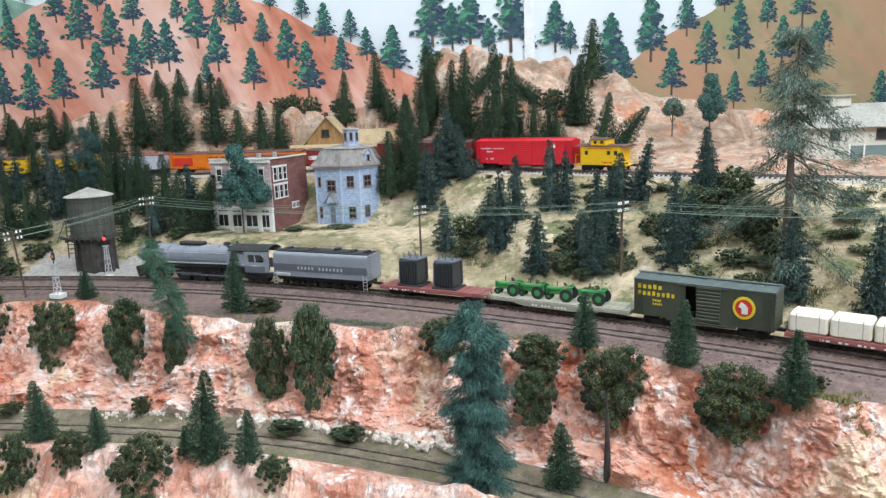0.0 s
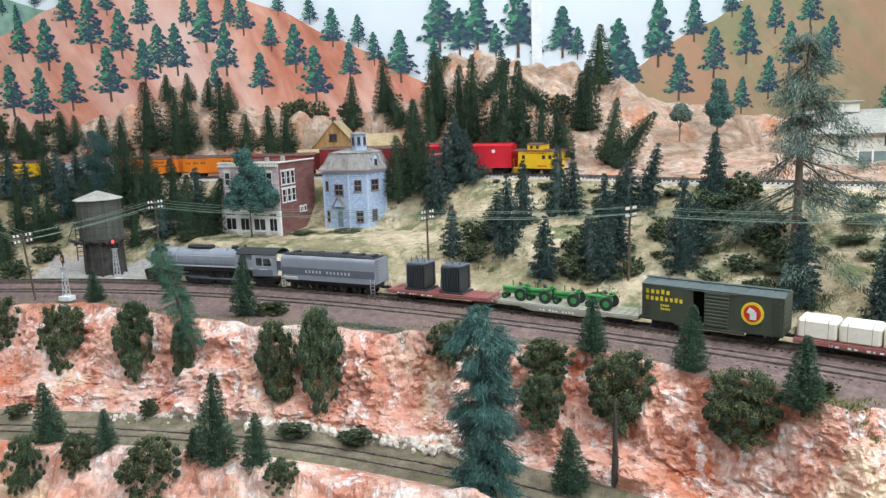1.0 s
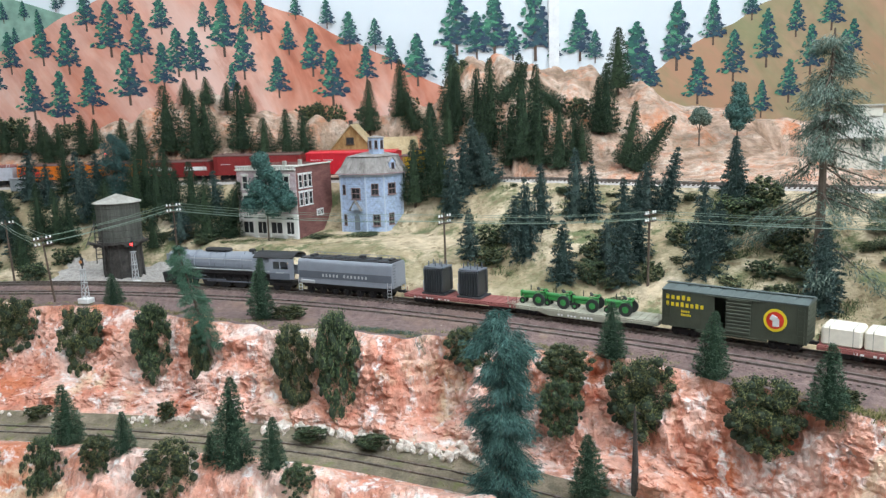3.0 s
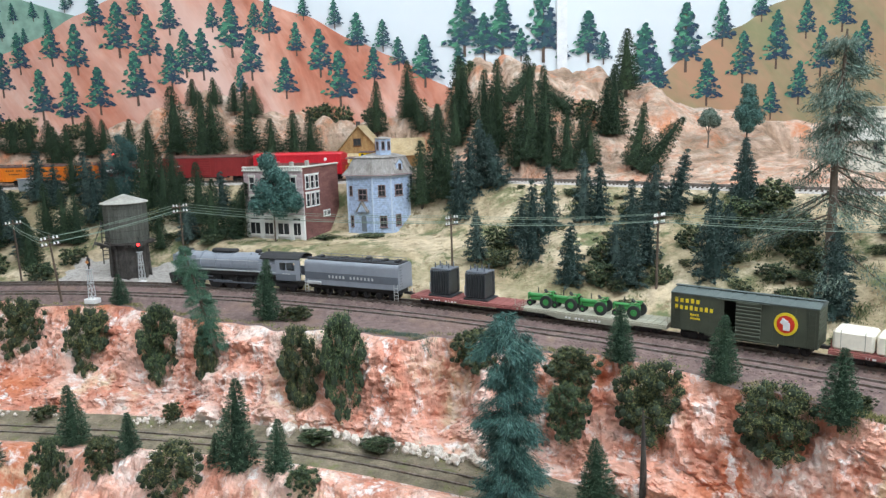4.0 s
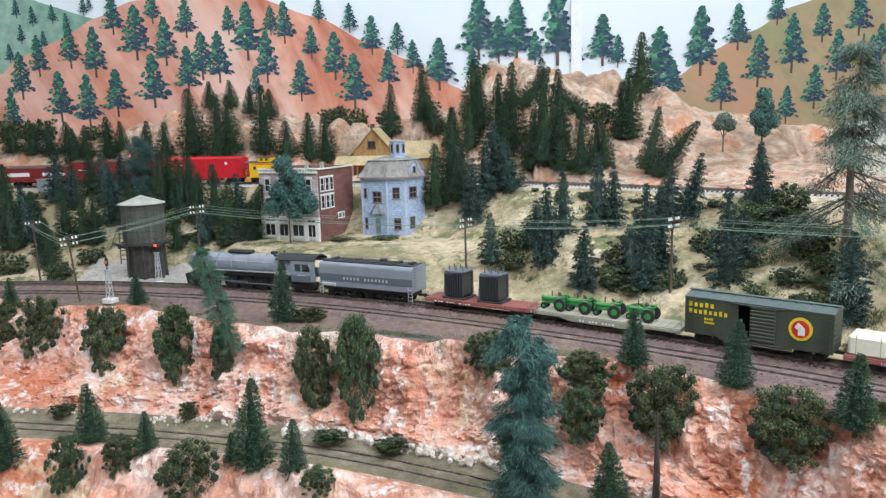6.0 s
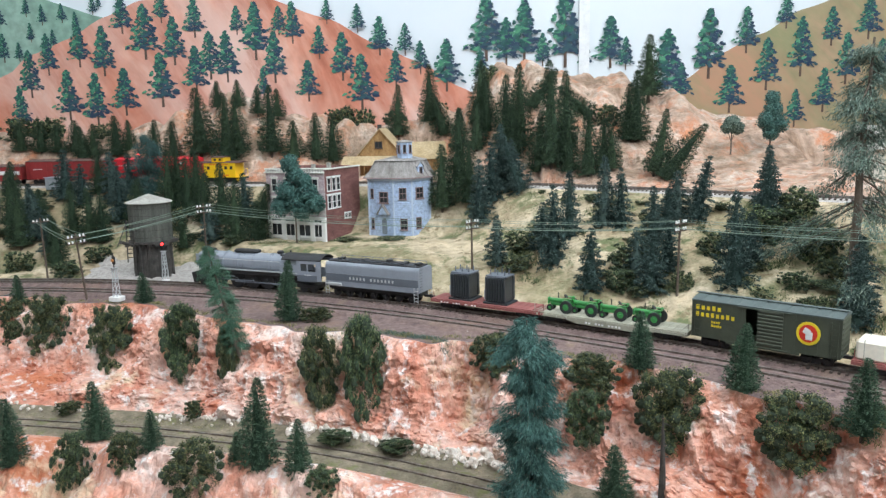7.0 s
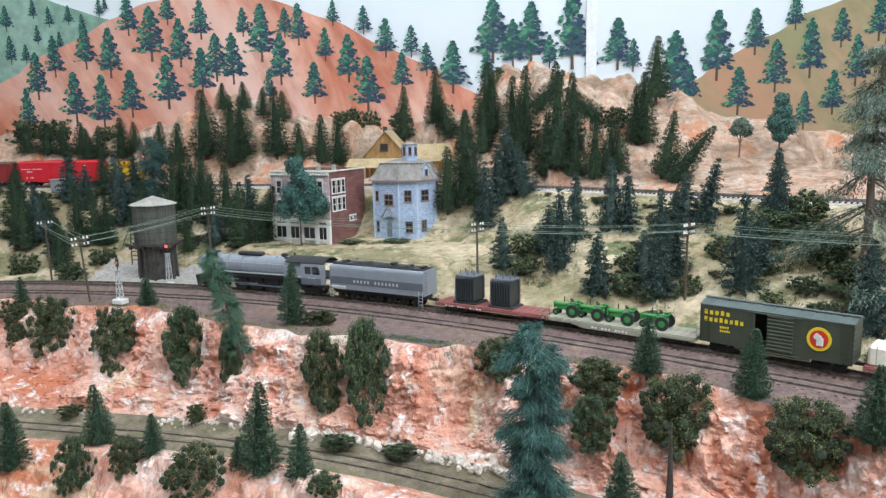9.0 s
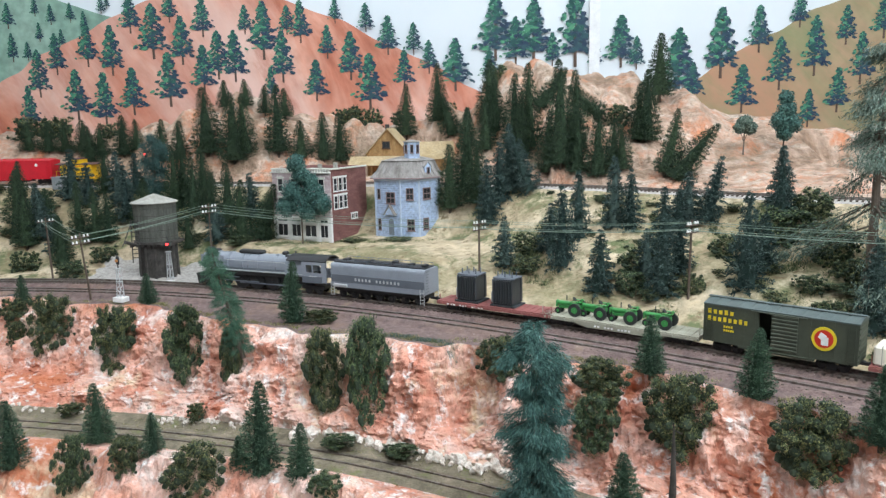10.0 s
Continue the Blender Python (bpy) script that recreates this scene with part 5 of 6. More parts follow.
def window(parent, f, x, z, w, h, trim, rails=1, mull=1, lintel=0.0, name="window"):
    """A framed sash window with its dark pane, standing 1 mm proud of the wall."""
    bm = B()
    t, o = max(0.0009, w * 0.09), 0.0010
    for s in (-1, 1):
        box(bm, x + s * (w / 2 - t / 2), -o, z + h / 2, t, 0.0014, h)
    for k in range(rails + 2):
        box(bm, x, -o, z + t / 2 + k * (h - t) / (rails + 1), w - 2 * t, 0.0013, t)
    for k in range(mull):
        box(bm, x + (k + 1) * w / (mull + 1) - w / 2, -o * 0.8, z + h / 2, t * 0.5, 0.0010, h - t)
    box(bm, x, -0.0012, z - 0.0006, w * 1.16, 0.0026, 0.0012)
    if lintel:
        box(bm, x, -0.0010, z + h + lintel / 2, w * 1.25, 0.0024, lintel, 0.0002)
    bmesh.ops.transform(bm, matrix=f, verts=bm.verts)
    ob = part(name, bm, trim, parent)
    bm = B()
    box(bm, x, -0.0007, z + h / 2, w - t, 0.0008, h - t)
    bmesh.ops.transform(bm, matrix=f, verts=bm.verts)
    part("pane", bm, GLASS_DARK, ob)
    return ob


def brick_store():
    b = empty("brick_store", "three-storey brick store with a white shop front on the hillside", "building")
    FL, C = Vector((-0.321, 1.289, 0)), Vector((-0.211, 1.239, 0))
    d = (C - FL).normalized()
    inn = Vector((-d.y, d.x, 0))
    W, D, H, z = 0.1205, 0.112, 0.122, 0.043
    R, BL = C + inn * D, FL + inn * D
    f = wall_frame(FL, C, z)
    s = wall_frame(C, R, z)
    bm = B()
    box(bm, W / 2, 0.0010, 0.040 + (H - 0.040) / 2, W, 0.002, H - 0.040)
    bmesh.ops.transform(bm, matrix=f, verts=bm.verts)
    part("front_wall", bm, BRICK_FRONT, b)
    bm = B()
    box(bm, D / 2 + 0.0011, 0.0010, H / 2 - 0.004, D - 0.0022, 0.002, H + 0.008)
    bmesh.ops.transform(bm, matrix=s, verts=bm.verts)
    part("side_wall", bm, BRICK, b)
    bm = B()
    box(bm, 0.001, D / 2 + 0.001, H / 2 - 0.004, 0.002, D - 0.002, H + 0.008)
    box(bm, W / 2, D - 0.001, H / 2, W - 0.004, 0.002, H)
    bmesh.ops.transform(bm, matrix=f, verts=bm.verts)
    part("rear_wall", bm, BRICK, b)
    bm = B()
    box(bm, W / 2, D / 2, H - 0.006, W - 0.004, D - 0.004, 0.002)
    for x, y in ((0.03, 0.05), (0.08, 0.03), (0.085, 0.07)):
        box(bm, x, y, H + 0.001, 0.006, 0.006, 0.012, 0.0004)
    bmesh.ops.transform(bm, matrix=f, verts=bm.verts)
    part("roof", bm, GREYROOF, b)
    bm = B()
    for s2, ln, o in ((f, W, 0), (s, D, 0)):
        b2 = B()
        box(b2, ln / 2, -0.0006, H - 0.0004, ln + 0.002, 0.0036, 0.0026, 0.0004)
        if s2 is f:
            box(b2, ln / 2, -0.0012, H - 0.0062, ln + 0.003, 0.004, 0.0022, 0.0004)
            for k in range(22):
                box(b2, (k + 0.5) * ln / 22, -0.0014, H - 0.0040, 0.0024, 0.003, 0.0040)
        bmesh.ops.transform(b2, matrix=s2, verts=b2.verts)
        part("cornice", b2, STONE_WHITE, b, "cream bracketed cornice")
    bm.free()
    # shop front
    bm = B()
    box(bm, W / 2, -0.0004, 0.0388, W + 0.002, 0.0050, 0.0034, 0.0005)
    for k, x in enumerate((0.004, 0.034, 0.061, 0.094, W - 0.004)):
        box(bm, x, 0.0002, 0.018, 0.0080, 0.0048, 0.040, 0.0004)
    box(bm, W / 2, 0.0016, 0.003, W - 0.004, 0.0020, 0.010)
    bmesh.ops.transform(bm, matrix=f, verts=bm.verts)
    part("shop_front", bm, WHITE, b, "white shop front pillars and beam")
    for x, w in ((0.019, 0.024), (0.0475, 0.021), (0.0775, 0.027), (0.1055, 0.018)):
        window(b, f, x, 0.0050, w, 0.0235, WHITE, 0, 1, 0, "shop_window")
        window(b, f, x, 0.0300, w, 0.0065, WHITE, 0, 1, 0, "transom_window")
    for row, zz in enumerate((0.050, 0.083)):
        for x in (0.018, 0.045, 0.075, 0.103):
            window(b, f, x, zz, 0.0115, 0.0225, STONE_WHITE, 1, 0, 0.0030)
    for zz in (0.054, 0.084):
        for x in (0.012, 0.027, 0.041):
            window(b, s, x, zz, 0.0105, 0.0225, WHITE, 1, 0, 0.0026)
    for x in (0.062, 0.074):
        window(b, s, x, 0.032, 0.0080, 0.0090, WHITE, 0, 1, 0.0016)
    return b


def prism(bm, poly, z0, z1, grow=0.0, shift=0.0):
    c = sum((Vector(p) for p in poly), Vector((0, 0))) / len(poly)
    lo = [Vector((*(c + (Vector(p) - c) * (1 + shift)), z0)) for p in poly]
    hi = [Vector((*(c + (Vector(p) - c) * (1 + grow)), z1)) for p in poly]
    return loft(bm, [lo, hi])


def blue_house():
    h = empty("victorian_house", "blue-grey clapboard Victorian house with mansard roof and cupola", "house")
    P = [(-0.142, 1.288), (-0.097, 1.263), (-0.065, 1.259), (-0.035, 1.289), (-0.030, 1.330), (-0.070, 1.362), (-0.128, 1.345)]
    z0, ze = 0.044, 0.1445
    bm = B()
    prism(bm, P, z0, ze)
    part("wall", bm, CLAPBOARD, h)
    # clapboards
    for a, c in zip(P[:3], P[1:4]):
        f = wall_frame(a, c, z0)
        ln = (Vector(c) - Vector(a)).length
        bm = B()
        for k in range(26):
            box(bm, ln / 2, -0.0002, 0.003 + k * 0.0037, ln - 0.0012, 0.0006, 0.0026, 0, Euler((0.16, 0, 0)).to_matrix().to_4x4())
        bmesh.ops.transform(bm, matrix=f, verts=bm.verts)
        tagged(part("clapboard", bm, CLAPBOARD, h), kind="stuff")
        bm = B()
        box(bm, ln, -0.0004, 0.049, 0.0022, 0.0016, 0.098)
        box(bm, 0.0, -0.0004, 0.049, 0.0022, 0.0016, 0.098)
        box(bm, ln / 2, -0.0012, 0.0985, ln + 0.002, 0.004, 0.003)
        bmesh.ops.transform(bm, matrix=f, verts=bm.verts)
        part("corner_board", bm, BLUE_TRIM, h)
    bm = B()
    prism(bm, P, ze, ze + 0.002, 0.13, 0.15)
    r = part("eave", bm, MAUVE, h)
    bm = B()
    prism(bm, P, ze + 0.002, ze + 0.011, -0.03, 0.13)
    prism(bm, P, ze + 0.011, ze + 0.030, -0.22, -0.03)
    prism(bm, P, ze + 0.030, ze + 0.037, -0.72, -0.16)
    r = part("mansard_roof", bm, SHINGLE, h)
    c = sum((Vector(p) for p in P), Vector((0, 0))) / len(P)
    bm = B()
    for i in range(len(P)):
        a, b2 = Vector(P[i]), Vector(P[(i + 1) % len(P)])
        for k in range(5):
            m = a.lerp(b2, k / 5)
            v = m - c
            rod(bm, (*(c + v * 1.11), ze + 0.0030), (*(c + v * 0.98), ze + 0.0113), 0.0007, None, 6)
            rod(bm, (*(c + v * 0.975), ze + 0.0110), (*(c + v * 0.79), ze + 0.0302), 0.0007, None, 6)
    tagged(part("roof_seam", bm, SHINGLE, h), kind="stuff")
    cx, cy = c.x + 0.004, c.y - 0.012
    cq = [(cx + 0.0140 * math.cos(radians(a)), cy + 0.0140 * math.sin(radians(a))) for a in (160, 205, 250, 295, 340, 25, 70, 115)]
    bm = B()
    prism(bm, cq, ze + 0.030, ze + 0.061)
    cu = part("cupola", bm, CLAPBOARD, h, "pale cupola with arched windows")
    bm = B()
    prism(bm, cq, ze + 0.061, ze + 0.0625, 0.14, 0.18)
    prism(bm, cq, ze + 0.0625, ze + 0.065, -0.8, 0.1)
    part("cupola_roof", bm, SHINGLE, cu)
    for i in range(4):
        f = wall_frame(cq[i], cq[(i + 1) % 8], ze + 0.034)
        window(cu, f, 0.0054, 0.009, 0.0056, 0.014, MAUVE, 0, 0, 0, "cupola_window")
    fa, fb, fc = wall_frame(P[0], P[1], z0), wall_frame(P[1], P[2], z0), wall_frame(P[2], P[3], z0)
    window(h, fa, 0.008, 0.012, 0.0060, 0.019, MAUVE, 1, 0)
    window(h, fa, 0.008, 0.066, 0.0060, 0.017, MAUVE, 1, 0)
    window(h, fa, 0.032, 0.058, 0.0185, 0.020, MAUVE, 1, 1)
    window(h, fb, 0.0175, 0.012, 0.0130, 0.020, MAUVE, 1, 1)
    window(h, fb, 0.0165, 0.065, 0.0130, 0.020, MAUVE, 1, 1)
    window(h, fc, 0.0140, 0.013, 0.0120, 0.020, MAUVE, 1, 1)
    window(h, fc, 0.0170, 0.065, 0.0175, 0.020, MAUVE, 1, 1)
    # arched door under a little gable
    bm = B()
    ring = [(0.0270, 0.004), (0.0370, 0.004), (0.0370, 0.026)] + [(0.032 + 0.005 * math.cos(radians(a)), 0.026 + 0.006 * math.sin(radians(a))) for a in range(20, 180, 20)] + [(0.0270, 0.026)]
    loft(bm, [[fa @ Vector((x, y, z)) for x, z in ring] for y in (-0.0014, 0.0)])
    part("door", bm, plain("slate_door", (0.17, 0.20, 0.24), 0.5), h)
    bm = B()
    for s in (-1, 1):
        loft(bm, [[fa @ Vector((0.032 + s * x, y, z)) for x, z in ((-0.0006, 0.055), (0.0115, 0.038), (0.0118, 0.0395), (-0.0006, 0.057))] for y in (-0.0085, -0.0006)])
    part("porch_roof", bm, SHINGLE, h)
    bm = B()
    loft(bm, [[fa @ Vector((0.032 + x, y, z)) for x, z in ((-0.0095, 0.0395), (0.0095, 0.0395), (0, 0.0535))] for y in (-0.0070, -0.0006)])
    part("porch_gable", bm, CLAPBOARD, h)
    # dormer
    bm = B()
    for s in (-1, 1):
        loft(bm, [[fc @ Vector((0.022 + s * x, y, z)) for x, z in ((-0.0004, 0.1285), (0.0085, 0.1195), (0.0085, 0.121), (-0.0004, 0.1302))] for y in (-0.001, 0.016)])
    dr = part("dormer_roof", bm, SHINGLE, h)
    bm = B()
    loft(bm, [[fc @ Vector((0.022 + x, y, z)) for x, z in ((-0.0065, 0.104), (0.0065, 0.104), (0.0065, 0.1205), (0, 0.1275), (-0.0065, 0.1205))] for y in (0.0, 0.014)])
    part("dormer", bm, CLAPBOARD, h)
    window(h, fc, 0.022, 0.107, 0.0062, 0.0125, MAUVE, 0, 0, 0, "dormer_window")
    return h


def gable_block(parent, f, W, D, H, ridge, wall_m, roof_m, along="y", over=0.004):
    """Walls with a pitched roof in the frame f: ridge along y or along x."""
    bm = B()
    if along == "y":
        loft(bm, [[Vector((x, y, z)) for x, z in ((0, 0), (W, 0), (W, H), (W / 2, ridge), (0, H))] for y in (0, D)])
    else:
        loft(bm, [[Vector((x, y, z)) for y, z in ((0, 0), (D, 0), (D, H), (D / 2, ridge), (0, H))] for x in (0, W)])
    bmesh.ops.transform(bm, matrix=f, verts=bm.verts)
    part("wall", bm, wall_m, parent)
    t = 0.0014
    for s in (0, 1):
        bm = B()
        if along == "y":
            e = W / 2 + over
            k = (ridge - H) / (W / 2)
            pr = [(0, ridge + 0.0004), (e, ridge - k * e + 0.0004), (e, ridge - k * e + t), (0, ridge + t + 0.0006)]
            loft(bm, [[Vector((W / 2 + (x if s else -x), y, z)) for x, z in pr] for y in (-over, D + over)])
        else:
            e = D / 2 + over
            k = (ridge - H) / (D / 2)
            pr = [(0, ridge + 0.0004), (e, ridge - k * e + 0.0004), (e, ridge - k * e + t), (0, ridge + t + 0.0006)]
            loft(bm, [[Vector((x, D / 2 + (y if s else -y), z)) for y, z in pr] for x in (-over, W + over)])
        bmesh.ops.transform(bm, matrix=f, verts=bm.verts)
        part("roof", bm, roof_m, parent)


def tan_depot():
    d = empty("wooden_depot", "tan wooden depot with gabled roofs beside the upper track", "building")
    f = wall_frame((-0.186, 1.545), (-0.100, 1.535), 0.124)
    gable_block(d, f, 0.088, 0.075, 0.054, 0.103, TANWOOD, TANROOF, "y", 0.005)
    window(d, f, 0.041, 0.064, 0.0165, 0.0145, plain("dark_brown_trim", (0.06, 0.035, 0.02), 0.7), 0, 1)
    bm = B()
    loft(bm, [[f @ Vector((x, y, z)) for x in (-0.034, 0.10)] + [f @ Vector((x, y, z + 0.0015)) for x in (0.10, -0.034)] for y, z in ((-0.030, 0.030), (-0.001, 0.047))])
    part("porch_roof", bm, TANROOF, d)
    for x in (-0.016, 0.015, 0.046, 0.078, 0.095):
        bm = B()
        box(bm, x, -0.027, 0.0155, 0.002, 0.002, 0.031)
        bmesh.ops.transform(bm, matrix=f, verts=bm.verts)
        part("post", bm, TANWOOD, d)
    bm = B()
    box(bm, 0.053, -0.0305, 0.0265, 0.034, 0.0012, 0.0062, 0.0003)
    bmesh.ops.transform(bm, matrix=f, verts=bm.verts)
    part("sign", bm, WHITE, d, "blank white sign board")
    g = wall_frame((-0.120, 1.560), (-0.010, 1.572), 0.124)
    gable_block(d, g, 0.112, 0.065, 0.043, 0.073, TANWOOD, TANROOF, "x", 0.005)
    bm = B()
    box(bm, 0.036, 0.040, 0.105, 0.008, 0.008, 0.016, 0.0005)
    bmesh.ops.transform(bm, matrix=f, verts=bm.verts)
    part("chimney", bm, DARKWOOD, d)
    return d


def long_shed():
    d = empty("long_shed", "cream plastered shed with grey roof above the upper track", "building")
    f = wall_frame((0.700, 1.225), (1.000, 1.185), 0.124)
    gable_block(d, f, 0.30, 0.13, 0.060, 0.092, CREAMWALL, GREYROOF, "x", 0.012)
    bm = B()
    box(bm, 0.075, 0.065, 0.098, 0.032, 0.03, 0.018, 0.0006)
    bmesh.ops.transform(bm, matrix=f, verts=bm.verts)
    v = part("roof_vent", bm, CREAMWALL, d)
    bm = B()
    box(bm, 0.075, 0.065, 0.108, 0.042, 0.04, 0.003, 0.0006)
    bmesh.ops.transform(bm, matrix=f, verts=bm.verts)
    part("vent_cap", bm, GREYROOF, v)
    for x in (0.045, 0.12, 0.20):
        window(d, f, x, 0.034, 0.016, 0.018, DARKWOOD, 0, 0)
    bm = B()
    box(bm, 0.115, -0.002, 0.012, 0.09, 0.003, 0.024, 0.0004)
    bmesh.ops.transform(bm, matrix=f, verts=bm.verts)
    part("green_shutter", bm, plain("grey_green_shutter", (0.15, 0.21, 0.20), 0.6), d)
    for x in (0.068, 0.092, 0.162):
        bm = B()
        box(bm, x, -0.005, 0.013, 0.0025, 0.0025, 0.028)
        bmesh.ops.transform(bm, matrix=f, verts=bm.verts)
        part("post", bm, WHITE, d)
    return d


brick_store()
blue_house()
tan_depot()
long_shed()


def water_tower():
    w = empty("water_tower", "grey wooden railway water tank on dark timber legs", "water tower")
    cx, cy, z0 = -0.503, 1.222, -0.008
    zb, zt, R = 0.055, 0.117, 0.0330
    n = 36
    for i in range(n):
        a = 2 * math.pi * i / n
        bm = B()
        box(bm, 0, 0, 0, 2 * math.pi * R / n * 0.95, 0.0016, zt - zb, 0.0002)
        bmesh.ops.transform(bm, matrix=Matrix.Translation((cx + R * math.cos(a), cy + R * math.sin(a), (zb + zt) / 2)) @ Euler((0, 0, a + math.pi / 2)).to_matrix().to_4x4(), verts=bm.verts)
        part("stave", bm, TANKWOOD, w)
    bm = B()
    rod(bm, (cx, cy, zb), (cx, cy, zt), R - 0.0012, None, 32)
    part("tank", bm, TANKWOOD, w)
    for k in range(5):
        bm = B()
        rod(bm, (cx, cy, zb + 0.006 + k * 0.012), (cx, cy, zb + 0.0068 + k * 0.012), R + 0.0011, None, 36)
        part("hoop", bm, DARKWOOD, w)
    bm = B()
    rod(bm, (cx, cy, zt + 0.0002), (cx, cy, zt + 0.0014), R + 0.005, None, 12)
    rod(bm, (cx, cy, zt + 0.0014), (cx, cy, zt + 0.0145), R + 0.005, 0.001, 12)
    part("roof", bm, TANKROOF, w, "pale weathered conical roof")
    bm = B()
    rod(bm, (cx, cy, zb - 0.004), (cx, cy, zb), R + 0.004, None, 24)
    part("platform", bm, DARKWOOD, w)
    for k in range(7):
        bm = B()
        box(bm, cx - 0.03 + k * 0.01, cy, zb - 0.006, 0.004, 0.068, 0.004)
        part("joist", bm, DARKWOOD, w)
    for i in range(12):
        a = 2 * math.pi * i / 12 + 0.2
        r = R * 0.88
        bm = B()
        rod(bm, (cx + r * math.cos(a) * 1.05, cy + r * math.sin(a) * 1.05, z0), (cx + r * math.cos(a), cy + r * math.sin(a), zb - 0.004), 0.0024, None, 8)
        part("leg", bm, DARKWOOD, w)
    for i in range(0, 12, 1):
        a, b = 2 * math.pi * i / 12 + 0.2, 2 * math.pi * (i + 1) / 12 + 0.2
        r = R * 0.90
        bm = B()
        rod(bm, (cx + r * math.cos(a), cy + r * math.sin(a), 0.002), (cx + r * math.cos(b), cy + r * math.sin(b), 0.045), 0.0010, None, 6)
        part("brace", bm, DARKWOOD, w)
    bm = B()
    rod(bm, (cx, cy, z0), (cx, cy, zb), 0.0290, None, 14)
    part("frost_box", bm, DARKWOOD, w)
    bm = B()
    x, y = cx - 0.022, cy - 0.035
    for s in (-0.006, 0.006):
        rod(bm, (x + s, y, z0 + 0.03), (x + s, y + 0.004, 0.092), 0.0009, None, 6)
    for k in range(9):
        rod(bm, (x - 0.006, y + 0.002, 0.03 + k * 0.007), (x + 0.006, y + 0.002, 0.03 + k * 0.007), 0.0007, None, 6)
    rod(bm, (x - 0.002, y - 0.001, 0.09), (x - 0.012, y - 0.02, 0.052), 0.0008, None, 6)
    part("spout_frame", bm, DARKWOOD, w)
    bm = B()
    rod(bm, (x, y + 0.006, 0.050), (x - 0.004, y - 0.026, 0.060), 0.0022, 0.0028, 10)
    part("spout", bm, DARKWOOD, w)
    return w


water_tower()
LENS_RED = glow("lit_red_lens", (1.0, 0.03, 0.03), 6.0)
LENS_AMBER = glow("dim_amber_lens", (0.5, 0.2, 0.06), 0.12)


def signal(x, y, z, h, lens, label, slab_base):
    """A lattice signal mast with ladder, head and lens."""
    s = empty("railway_signal", label, "railway signal")
    bm = B()
    for a, b in ((-1, -1), (1, -1), (1, 1), (-1, 1)):
        rod(bm, (a * 0.0035, b * 0.0035, 0.004), (a * 0.0018, b * 0.0018, h * 0.72), 0.0006, None, 6)
    for k in range(7):
        u, v = k / 7, (k + 1) / 7
        ra, rb = 0.0035 - 0.0017 * u, 0.0035 - 0.0017 * v
        za, zb = 0.004 + u * (h * 0.72 - 0.004), 0.004 + v * (h * 0.72 - 0.004)
        sg = 1 if k % 2 else -1
        for b in (-1, 1):
            rod(bm, (sg * ra, b * ra, za), (-sg * rb, b * rb, zb), 0.0004, None, 5)
            rod(bm, (b * ra, sg * ra, za), (b * rb, -sg * rb, zb), 0.0004, None, 5)
    box(bm, 0, 0, h * 0.72, 0.0075, 0.0075, 0.0010)
    box(bm, 0, 0, h * 0.42, 0.0072, 0.0072, 0.0008)
    part("mast", bm, SILVER, s, "silver lattice mast")
    bm = B()
    box(bm, 0, 0, 0.001, 0.018 if slab_base else 0.010, 0.014 if slab_base else 0.010, 0.0070 if slab_base else 0.003, 0.0006)
    part("base", bm, WHITE, s, "white plaster footing")
    bm = B()
    rod(bm, (0, 0, h * 0.72), (0, 0, h * 1.06), 0.0008, None, 6)
    box(bm, 0.0012, -0.001, h * 0.90, 0.0058, 0.0036, 0.0125, 0.0016)
    hd = part("signal_head", bm, BLACK, s)
    bm = B()
    rod(bm, (0.0012, -0.0028, h * 0.90), (0.0012, -0.0042, h * 0.90), 0.0022, None, 14)
    part("lens", bm, lens, hd)
    s.matrix_basis = pose(x, y, z, 0, 0, -18)
    return s


signal(-0.484, 1.034, -0.004, 0.064, LENS_AMBER, "silver lattice signal with dark head on a white footing", True)
signal(-0.461, 1.160, -0.005, 0.068, LENS_RED, "silver lattice signal showing red beside the water tower", False)
signal(-0.618, 1.474, 0.1225, 0.074, LENS_RED, "silver lattice signal showing red beside the upper track", False)
bm = B()
box(bm, 0, 0, 0.012, 0.032, 0.026, 0.024, 0.001)
box(bm, 0, 0, 0.0248, 0.035, 0.029, 0.0016, 0.0005)
for k in range(5):
    box(bm, -0.012 + k * 0.006, -0.0132, 0.012, 0.004, 0.0008, 0.018, 0.0002)
cab = tagged(part("relay_cabinet", bm, plain("galvanised_grey", (0.42, 0.45, 0.48), 0.5, 0.3), None, "small galvanised grey cabinet beside the upper track"), "", "cabinet")
cab.matrix_basis = pose(-0.800, 1.494, ground_z(-0.800, 1.494) - 0.001, 0, 0, -20)

